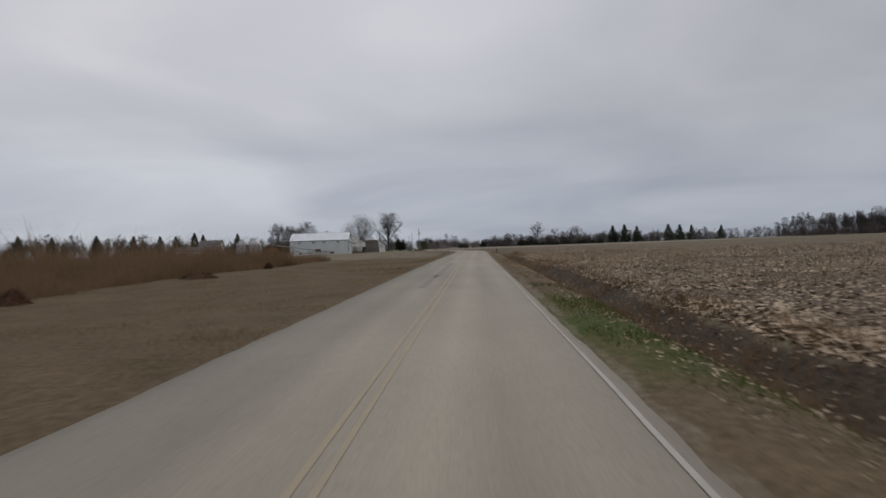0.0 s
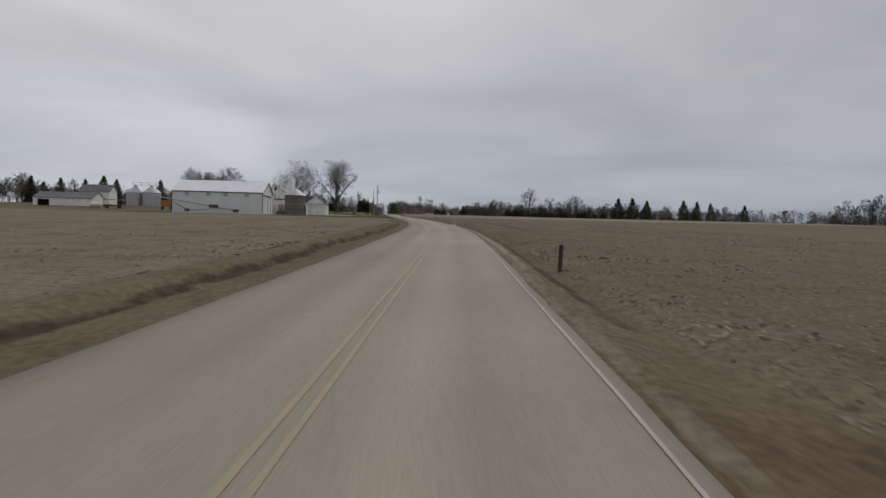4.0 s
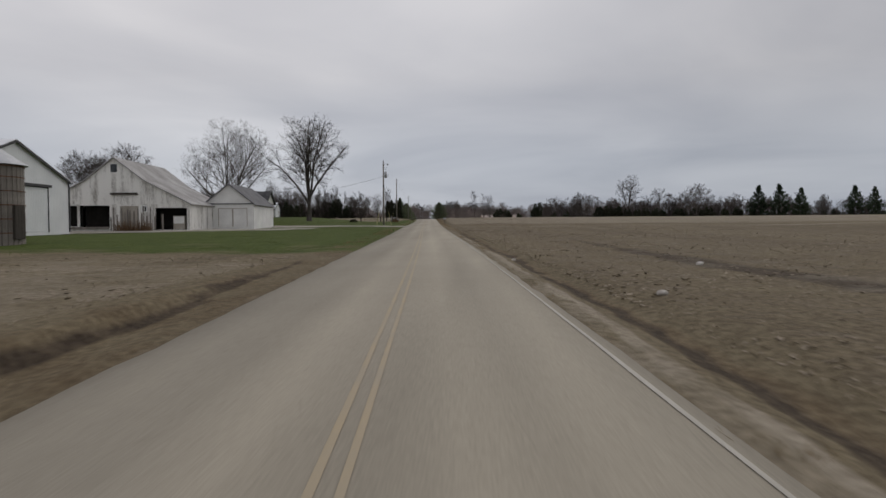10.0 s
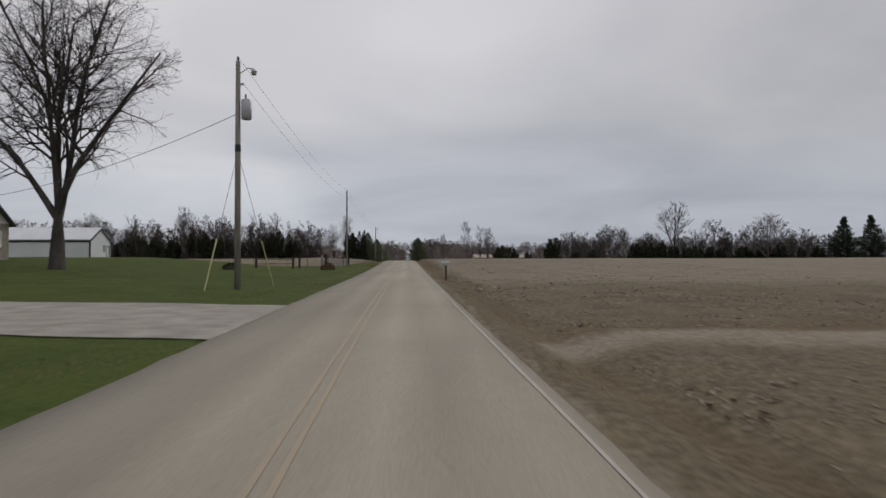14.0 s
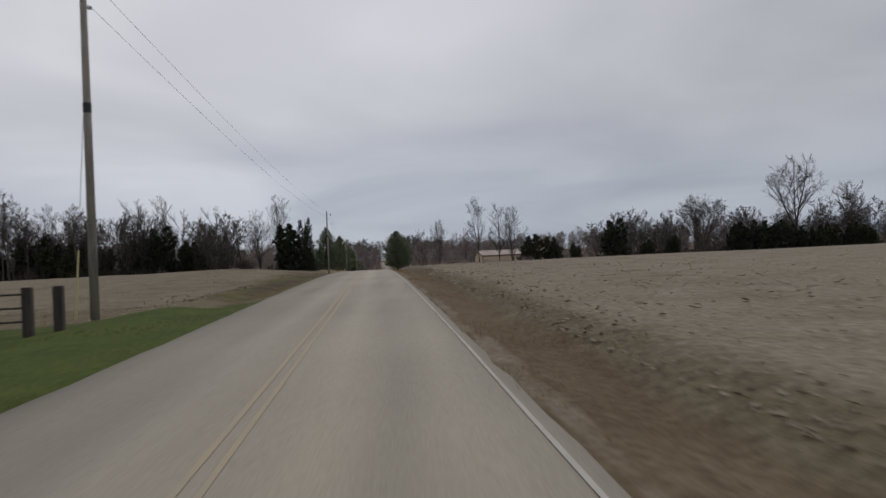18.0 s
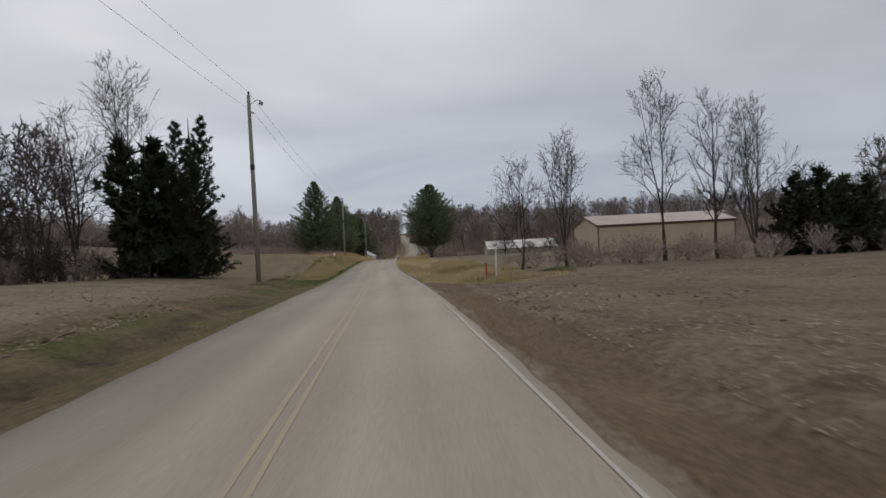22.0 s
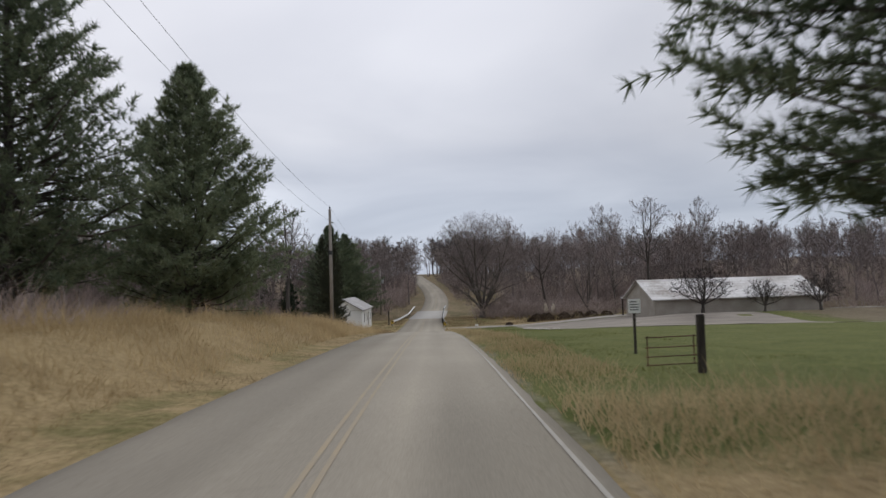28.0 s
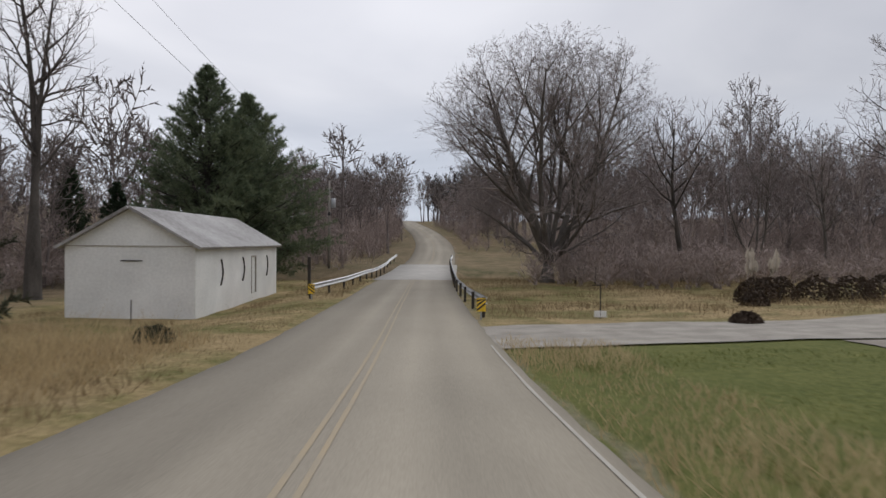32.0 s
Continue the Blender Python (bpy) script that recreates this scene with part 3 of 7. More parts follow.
g_attr = gn.new("ShaderNodeAttribute")
g_attr.attribute_name = "cover"
g_sep = gn.new("ShaderNodeSeparateColor")
gl.new(g_attr.outputs["Color"], g_sep.inputs[0])
big, midn, fine = g_noise(0.035, 5), g_noise(0.55, 5), g_noise(7.0, 4)
g_wear, g_worn, g_place, g_strip = gn.new("ShaderNodeAttribute"), gn.new("ShaderNodeSeparateColor"), gn.new("ShaderNodeSeparateXYZ"), gn.new("ShaderNodeCombineXYZ")
g_wear.attribute_name = "wear"
gl.new(g_wear.outputs["Color"], g_worn.inputs[0])
gl.new(g_co.outputs["Object"], g_place.inputs[0])
gl.new(g_worn.outputs["Blue"], g_strip.inputs["X"])
gl.new(g_place.outputs["Y"], g_strip.inputs["Y"])


def g_rows(across, along_, detail=3.0):
    """Streaks that run beside the road, as the plough went."""
    mp, t = gn.new("ShaderNodeMapping"), gn.new("ShaderNodeTexNoise")
    mp.inputs["Scale"].default_value = (across, along_, 1)
    t.inputs["Scale"].default_value, t.inputs["Detail"].default_value = 1.0, detail
    gl.new(g_strip.outputs[0], mp.inputs["Vector"])
    gl.new(mp.outputs[0], t.inputs["Vector"])
    return t.outputs["Fac"]


rows_, swaths = g_rows(1.5, 0.06), g_rows(0.22, 0.008, 4.0)
cross = g_noise(1.0, 3, (0.035, 0.55, 1), 0.25)
soil = g_ramp(midn, (0.3, (0.095, 0.074, 0.046)), (0.72, (0.196, 0.159, 0.101)))
soil = g_mix(0.45, soil, g_ramp(big, (0.35, (0.096, 0.076, 0.048)), (0.65, (0.192, 0.157, 0.102))))
soil = g_mix(0.5, soil, g_ramp(rows_, (0.35, (0.072, 0.055, 0.032)), (0.65, (0.217, 0.178, 0.115))))
soil = g_mix(0.5, soil, g_ramp(swaths, (0.36, (0.076, 0.059, 0.035)), (0.62, (0.234, 0.193, 0.124))))
soil = g_mix(0.22, soil, g_ramp(cross, (0.35, (0.078, 0.061, 0.037)), (0.65, (0.203, 0.167, 0.107))))
soil = g_mix(0.38, soil, g_ramp(fine, (0.36, (0.032, 0.023, 0.014)), (0.66, (0.305, 0.252, 0.163))))
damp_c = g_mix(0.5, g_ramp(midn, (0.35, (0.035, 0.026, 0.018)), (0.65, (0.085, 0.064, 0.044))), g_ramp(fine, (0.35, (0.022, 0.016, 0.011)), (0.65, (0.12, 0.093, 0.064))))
sand_c = g_mix(0.5, g_ramp(midn, (0.3, (0.2, 0.168, 0.122)), (0.7, (0.36, 0.315, 0.245))), g_ramp(fine, (0.35, (0.15, 0.125, 0.09)), (0.65, (0.42, 0.37, 0.29))))
straw_c = g_mix(0.5, g_ramp(fine, (0.36, (0.026, 0.019, 0.013)), (0.64, (0.217, 0.165, 0.109))), g_ramp(midn, (0.35, (0.053, 0.038, 0.025)), (0.65, (0.165, 0.124, 0.083))))
dry_c = g_mix(0.45, g_ramp(midn, (0.3, (0.086, 0.06, 0.033)), (0.7, (0.172, 0.124, 0.073))), g_ramp(fine, (0.35, (0.056, 0.039, 0.022)), (0.65, (0.21, 0.158, 0.097))))
green_c = g_mix(0.45, g_ramp(midn, (0.3, (0.036, 0.06, 0.01)), (0.7, (0.09, 0.115, 0.024))), g_ramp(fine, (0.35, (0.027, 0.046, 0.008)), (0.68, (0.115, 0.13, 0.036))))
leaf_c = g_mix(0.5, g_ramp(midn, (0.3, (0.07, 0.053, 0.04)), (0.7, (0.17, 0.13, 0.098))), g_ramp(fine, (0.35, (0.052, 0.039, 0.03)), (0.65, (0.22, 0.172, 0.13))))
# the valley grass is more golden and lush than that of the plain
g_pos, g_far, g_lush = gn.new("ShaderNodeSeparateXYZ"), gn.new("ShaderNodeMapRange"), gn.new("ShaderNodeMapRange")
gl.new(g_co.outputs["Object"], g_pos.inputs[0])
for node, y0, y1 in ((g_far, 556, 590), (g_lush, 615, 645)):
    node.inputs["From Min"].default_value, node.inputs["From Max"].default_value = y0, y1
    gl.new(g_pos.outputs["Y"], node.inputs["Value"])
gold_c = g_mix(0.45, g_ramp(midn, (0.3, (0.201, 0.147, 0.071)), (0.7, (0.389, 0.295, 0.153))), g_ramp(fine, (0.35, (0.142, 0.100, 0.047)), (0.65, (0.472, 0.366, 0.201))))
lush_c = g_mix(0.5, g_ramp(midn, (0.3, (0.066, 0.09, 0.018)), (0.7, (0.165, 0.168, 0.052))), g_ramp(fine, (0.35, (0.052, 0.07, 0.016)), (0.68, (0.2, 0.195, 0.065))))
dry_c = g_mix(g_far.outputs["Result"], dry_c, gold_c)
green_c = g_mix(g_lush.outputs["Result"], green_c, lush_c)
col = g_mix(g_edge(g_sep.outputs["Blue"], midn), soil, straw_c)
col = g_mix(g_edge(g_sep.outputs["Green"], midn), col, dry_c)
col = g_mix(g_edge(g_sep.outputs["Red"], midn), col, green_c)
col = g_mix(g_attr.outputs["Alpha"], col, leaf_c)
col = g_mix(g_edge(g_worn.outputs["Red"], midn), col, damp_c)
col = g_mix(g_edge(g_worn.outputs["Green"], midn), col, sand_c)
gl.new(col, g_b.inputs["Base Color"])
g_bump = gn.new("ShaderNodeBump")
g_bump.inputs["Strength"].default_value, g_bump.inputs["Distance"].default_value = 0.7, 0.12
g_h = gn.new("ShaderNodeMath")
gl.new(fine, g_h.inputs[0])
gl.new(midn, g_h.inputs[1])
gl.new(g_h.outputs[0], g_bump.inputs["Height"])
gl.new(g_bump.outputs[0], g_b.inputs["Normal"])
ground_me = mesh_of("ground", verts, faces, M_GROUND, True)
layer = ground_me.color_attributes.new("cover", "FLOAT_COLOR", "POINT")
layer.data.foreach_set("color", [c for s in shares for c in s])
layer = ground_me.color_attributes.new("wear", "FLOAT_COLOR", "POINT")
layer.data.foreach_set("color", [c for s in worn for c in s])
ground = tagged(new("ground", ground_me), "winter farmland with brown fields, dry grass and lawns", "ground", kind="structure")


GRID_Z = np.array([v[2] for v in verts]).reshape(len(ys), wide)
GRID_Y, GRID_U = np.array(ys, float), np.array(columns)
GRID_X = np.array([road_x(max(-60.0, min(y, 925.0))) for y in ys])


def road_many(y):
    return np.interp(y, GRID_Y, GRID_X)


def ground_many(x, y):
    """Heights of the ground sheet at many places."""
    x, y = np.asarray(x, float), np.asarray(y, float)
    u = x - road_many(y)
    i = np.clip(np.searchsorted(GRID_Y, y) - 1, 0, len(GRID_Y) - 2)
    j = np.clip(np.searchsorted(GRID_U, u) - 1, 0, wide - 2)
    f = (y - GRID_Y[i]) / (GRID_Y[i + 1] - GRID_Y[i])
    g = (u - GRID_U[j]) / (GRID_U[j + 1] - GRID_U[j])
    return (GRID_Z[i, j] * (1 - g) + GRID_Z[i, j + 1] * g) * (1 - f) + (GRID_Z[i + 1, j] * (1 - g) + GRID_Z[i + 1, j + 1] * g) * f


def lumps(x, y, seed=0):
    """Smooth random values from -1 to 1 at many places."""
    table = np.random.RandomState(seed).rand(128, 128) * 2 - 1
    i, j = np.floor(x).astype(int), np.floor(y).astype(int)
    f, g = x - i, y - j
    f, g = f * f * (3 - 2 * f), g * g * (3 - 2 * g)
    i, j, k, l = i % 128, j % 128, (i + 1) % 128, (j + 1) % 128
    return (table[i, j] * (1 - f) + table[k, j] * f) * (1 - g) + (table[i, l] * (1 - f) + table[k, l] * f) * g


# ---- road ----
def ribbon(name, u0, u1, y0, y1, lift, mat, stp=2.0, wobble=0.0, thick=0.0):
    """A strip that follows the road between two offsets from its middle."""
    vs, fs, lane = [], [], []
    n = max(1, int((y1 - y0) / stp))
    for k in range(n + 1):
        y = y0 + (y1 - y0) * k / n
        cx, z = road_x(y), road_z(y)
        w0 = wobble * noise.noise((u0, y * 0.7, 2.0)) + 0.4 * wobble * noise.noise((u0, y * 3.1, 2.0))
        w1 = wobble * noise.noise((u1, y * 0.7, 4.0)) + 0.4 * wobble * noise.noise((u1, y * 3.1, 4.0))
        a, b = u0 + w0, u1 + w1
        um = 0.5 * (a + b)
        for u in (a, um, b):
            vs.append((cx + u, y, z + lift - 0.012 * abs(u)))
            lane.append(u)
        if thick:
            vs.append((cx + a, y, z - thick))
            vs.append((cx + b, y, z - thick))
            lane += [a, b]
    w = 5 if thick else 3
    for k in range(n):
        i, j = k * w, (k + 1) * w
        fs += [(i, i + 1, j + 1, j), (i + 1, i + 2, j + 2, j + 1)]
        if thick:
            fs += [(i + 3, i, j, j + 3), (i + 2, i + 4, j + 4, j + 2)]
    me = mesh_of(name, vs, fs, mat, True)
    me.attributes.new("lane", "FLOAT", "POINT").data.foreach_set("value", lane)
    return me


road = tagged(new("road", ribbon("road", -HALF, HALF, -60, 925, 0.0, M_ROAD, 1.0, 0.07, 0.25)), "two-lane country road of worn pale asphalt", "road", kind="structure")
for u0, u1 in ((-0.125, -0.06), (0.06, 0.12)):
    part("centre_line", ribbon("centre_line", u0, u1, -60, 925, 0.006, M_YELLOW, 2.0, 0.012), None, road, "faded yellow centre line")
for u0, u1 in ((HALF - 0.2, HALF - 0.15),):
    part("edge_line", ribbon("edge_line", u0, u1, -60, 715 if u0 > 0 else 925, 0.006, M_WHITEL, 2.0, 0.02), None, road, "worn white edge line")
for y0, y1, u0, u1 in ((500.0, 501.2, -0.7, 0.5), (500.8, 502.6, -0.25, 0.1), (34, 57, -0.92, -0.56), (26, 36, -1.0, -0.7)):
    part("tar_patch", ribbon("tar_patch", u0, u1, y0, y1, 0.004, M_PATCH, 0.25, 0.05 if y1 < 60 else 0.3), None, road, "dark tar repair patch")


def drape(name, points, width, mat, label, lift=0.03, wobble=0.25, category="driveway"):
    """A track of gravel or concrete laid over the land along points."""
    pts = [Vector((*p, 0)) for p in points]
    fine_pts = []
    for a, b in zip(pts, pts[1:]):
        n = max(1, int((b - a).length / 1.0))
        fine_pts += [a.lerp(b, k / n) for k in range(n)]
    fine_pts.append(pts[-1])
    vs, fs = [], []
    cells = max(4, int(width / 0.8))
    for i, p in enumerate(fine_pts):
        d = (fine_pts[min(i + 1, len(fine_pts) - 1)] - fine_pts[max(i - 1, 0)]).normalized()
        s = Vector((-d.y, d.x, 0))
        w = width / 2 + wobble * noise.noise((p.x * 0.5, p.y * 0.5, 0))
        for k in range(cells + 1):
            q = p + s * (w * (2 * k / cells - 1))
            u = abs(q.x - road_x(q.y))
            z = ground_z(q.x, q.y) + lift
            if u < HALF + 0.6:
                z = road_z(q.y) - 0.06
            vs.append((q.x, q.y, z))
    for i in range(len(fine_pts) - 1):
        for k in range(cells):
            a = i * (cells + 1) + k
            fs.append((a, a + 1, a + cells + 2, a + cells + 1))
    return tagged(new(name, mesh_of(name, vs, fs, mat, True)), label, category, kind="structure")


drape("driveway", [(0, 342.3), (-8, 342.8), (-20, 343.4), (-34, 344.5)], 9.4, M_GRAVEL, "pale gravel farm driveway beside the lawn")
drape("farmyard", [(-22, 334), (-28, 322), (-36, 315), (-48, 313), (-64, 312)], 15, M_GRAVEL, "gravel yard before the old barn")
drape("side_drive", [(-23, 717), (-16, 718.3), (-6, 719.5), (10, 720), (40, 720)], 5.6, M_GRAVEL, "pale gravel driveway beside the bridge", 0.05)
drape("gravel_lot", [(-0.5, 679), (-0.3, 698), (-0.8, 716)], 24, M_DIRT, "wide lot of packed brown gravel before the low barn")


# ---- trees ----
def quad_mesh(name, v, f, mat, tri=None, smooth=True):
    """A mesh from arrays of corners, four-cornered and three-cornered faces."""
    me = bpy.data.meshes.new(name)
    tri = np.zeros((0, 3), int) if tri is None else tri
    me.vertices.add(len(v))
    me.vertices.foreach_set("co", np.ascontiguousarray(v, dtype=np.float32).ravel())
    loops = np.concatenate([f.ravel(), tri.ravel()]).astype(np.int32)
    me.loops.add(len(loops))
    me.loops.foreach_set("vertex_index", loops)
    me.polygons.add(len(f) + len(tri))
    me.polygons.foreach_set("loop_start", np.concatenate([np.arange(len(f)) * 4, len(f) * 4 + np.arange(len(tri)) * 3]).astype(np.int32))
    if smooth:
        me.polygons.foreach_set("use_smooth", np.ones(len(f) + len(tri), dtype=bool))
    me.update(calc_edges=True)
    me.materials.append(mat)
    return me


def unit(a):
    return a / np.maximum(1e-9, np.linalg.norm(a, axis=-1, keepdims=True))


def sides_of(d):
    """Two directions square to each of the directions d."""
    other = np.where(np.abs(d[..., 2:3]) < 0.9, np.array([0.2, 0.1, 1.0]), np.array([1.0, 0.1, 0.0]))
    s = unit(np.cross(d, other))
    return s, np.cross(s, d)


def bare_form(seed, height, width, radius, stems=1, clear=0.2, counts=(10, 8, 7, 4), angle=50, lean=30, lift=0.12, droop=0.0, vase=0.0, twig=0.008, leader=0.85, flat=1, segs=(6, 5, 4, 3, 2), sides=(8, 6, 4, 3, 3), reach=0.9):
    """A leafless tree whose limbs fill a rounded crown. flat: how many of the finest ranks are thin three-cornered twigs. Returns corners and faces of the trunk with its limbs and of the finer branches."""
    r = np.random.RandomState(seed)
    low = height * clear * 0.75
    half = np.array([width / 2, width / 2, (height - low) / 2])
    mid = np.array([0, 0, low + half[2]])
    coarse, fine = ([], [], []), ([], [], [])

    def room(p, d):
        a, b = d / half, (p - mid) / half
        qa, qb, qc = (a * a).sum(-1), (a * b).sum(-1), (b * b).sum(-1) - 1
        return np.where(qc < 0, (-qb + np.sqrt(np.maximum(0, qb * qb - qa * qc))) / qa, 0.0)

    def add(to, pts, rads, k):
        n, m = pts.shape[:2]
        d = np.empty_like(pts)
        d[:, 1:-1], d[:, 0], d[:, -1] = pts[:, 2:] - pts[:, :-2], pts[:, 1] - pts[:, 0], pts[:, -1] - pts[:, -2]
        s, u = sides_of(unit(d))
        base = sum(len(v) for v in to[0])
        if k == 0:
            turn = r.rand(n, 1) * 6.283
            e = np.cos(turn) * s[:, 0] + np.sin(turn) * u[:, 0]
            w = rads[:, :1] * 1.5
            to[0].append(np.stack([pts[:, 0] - e * w, pts[:, 0] + e * w, pts[:, -1]], 1).reshape(-1, 3))
            to[2].append(base + np.arange(3 * n).reshape(n, 3))
            return
        a = np.arange(k) * 6.283 / k
        v = pts[:, :, None] + rads[:, :, None, None] * (np.cos(a)[:, None] * s[:, :, None] + np.sin(a)[:, None] * u[:, :, None])
        to[0].append(v.reshape(-1, 3))
        i, j, q = np.meshgrid(np.arange(n), np.arange(m - 1), np.arange(k), indexing="ij")
        p0, p1 = base + (i * m + j) * k + q, base + (i * m + j) * k + (q + 1) % k
        to[1].append(np.stack([p0, p1, p1 + k, p0 + k], -1).reshape(-1, 4))

    if stems == 1:
        p, d = np.array([[0, 0, -0.3]]), np.array([[r.randn() * 0.03, r.randn() * 0.03, 1.0]])
        ln, rad = np.array([height * leader]), np.array([radius])
    else:
        fork = height * clear * 0.8
        sway = r.randn(2) * 0.06
        trunk = np.array([[[0, 0, -0.4], [0, 0, 0.25], [sway[0], sway[1], fork * 0.6], [sway[0] * 1.5, sway[1] * 1.5, fork + 0.2]]])
        add(coarse, trunk, np.array([[radius * 1.5, radius * 1.12, radius * 0.9, radius * 0.6]]), 10)
        a = 6.283 * (np.arange(stems) + 0.7 * r.rand(stems)) / stems
        t = np.radians(lean * (0.25 + 0.75 * ((np.arange(stems) * 2) % stems) / max(1, stems - 1)) * r.uniform(0.8, 1.15, stems))
        d = np.stack([np.cos(a) * np.sin(t), np.sin(a) * np.sin(t), np.cos(t)], -1)
        p = np.array([sway[0] * 1.5, sway[1] * 1.5, fork * 0.9]) - d * 0.15 + np.array([0, 0, 1]) * (r.rand(stems, 1) * fork * 0.25)
        ln = np.maximum(height * 0.3, room(np.maximum(p, [-9e9, -9e9, low + 0.3]), d) * r.uniform(0.8, 1.0, stems))
        rad = radius * r.uniform(0.45, 0.66, stems)
    last = len(counts)
    for level in range(last + 1):
        n = segs[min(level, 4)]
        bend = (0.07, 0.13, 0.16, 0.18, 0.2)[min(level, 4)]
        pts, dirs = [p], []
        for k in range(n):
            d = unit(d + r.randn(*d.shape) * bend + np.array([0, 0, (lift if level < 3 else 0.03) - droop * (level / last) ** 2 * (k + 1) / n]))
            p = p + d * (ln / n)[:, None]
            pts.append(p)
            dirs.append(d)
        pts, dirs = np.stack(pts, 1), np.stack(dirs, 1)
        f = np.linspace(0, 1, n + 1)
        rads = np.maximum(twig * 0.55, rad[:, None] * (1 - 0.82 * f ** 0.85))
        if level == 0 and stems == 1:
            rads[:, 0] *= 1.3
        add(coarse if level < 2 else fine, pts, rads, 0 if level > last - flat else sides[min(level, 4)])
        if level == last:
            break
        c = counts[level]
        t0 = clear if level == 0 and stems == 1 else 0.18
        t = np.minimum(0.99, t0 + (1 - t0) * (np.arange(c) + r.rand(len(pts), c)) / c)
        i = (t * n).astype(int)
        rows = np.arange(len(pts))[:, None]
        q = pts[rows, i] + (pts[rows, i + 1] - pts[rows, i]) * (t * n - i)[..., None]
        axis = dirs[rows, i]
        s, u = sides_of(axis)
        spread = np.radians(np.clip(r.normal(angle if level == 0 else 42, 9, t.shape), 12, 95))
        if level == 0 and stems == 1:
            spread *= 1.15 - 0.5 * t
        round_ = np.arange(c) * 2.4 + r.rand(len(pts), 1) * 6.283 + r.randn(*t.shape) * 0.5
        e = (np.cos(round_)[..., None] * s + np.sin(round_)[..., None] * u)
        nd = axis * np.cos(spread)[..., None] + e * np.sin(spread)[..., None]
        free = room(q, nd)
        if level == 0:
            want = np.minimum(free * r.uniform(0.6, 1.0, t.shape) * reach, height * 0.5)
        else:
            want = np.minimum(ln[:, None] * r.uniform(0.4, 0.72, t.shape) * (1.15 - 0.5 * t), free * 0.95 + 0.25)
        rp = rads[rows, i]
        keep = want > (0.12 if level else 0.4)
        q, nd, want, rp = q[keep], nd[keep], want[keep], rp[keep]
        p, d, ln = q, unit(nd), want
        rad = np.clip(rp * 0.62, twig, 0.022 * want + twig)
    out = []
    for v, f, t in (coarse, fine):
        v = np.concatenate(v) if v else np.zeros((0, 3))
        f = np.concatenate(f) if f else np.zeros((0, 4), int)
        t = np.concatenate(t) if t else np.zeros((0, 3), int)
        if vase:
            g = 1 + vase * (np.clip(v[:, 2:3] / height, 0, 1) - 0.55) * np.clip(v[:, 2:3] / height * 3, 0, 1)
            v = np.concatenate([v[:, :2] * g, v[:, 2:]], 1)
        out.append((v, f, t))
    return out


def bare_tree(*size, bark=None, twigs=None, **shape):
    """The meshes of a leafless tree's trunk and crown."""
    (va, fa, ta), (vb, fb, tb) = bare_form(*size, **shape)
    return quad_mesh("trunk", va, fa, bark or M_BARK, ta), quad_mesh("crown", vb, fb, twigs or M_TWIG, tb)


def tree_from(meshes, m, label, category="tree", group="", name="bare_tree"):
    t = thing(name, m, label, category, group)
    for nm, me in zip(("trunk", "crown"), meshes):
        if len(me.polygons):
            part(nm, me, None, t)
    return t


def placed(x, y, size=1.0, turn=0.0, z=None, tall=1.0):
    return Matrix.Translation((x, y, ground_z(x, y) - 0.05 if z is None else z)) @ Matrix.Rotation(turn, 4, "Z") @ Matrix.Diagonal((size, size, size * tall, 1))


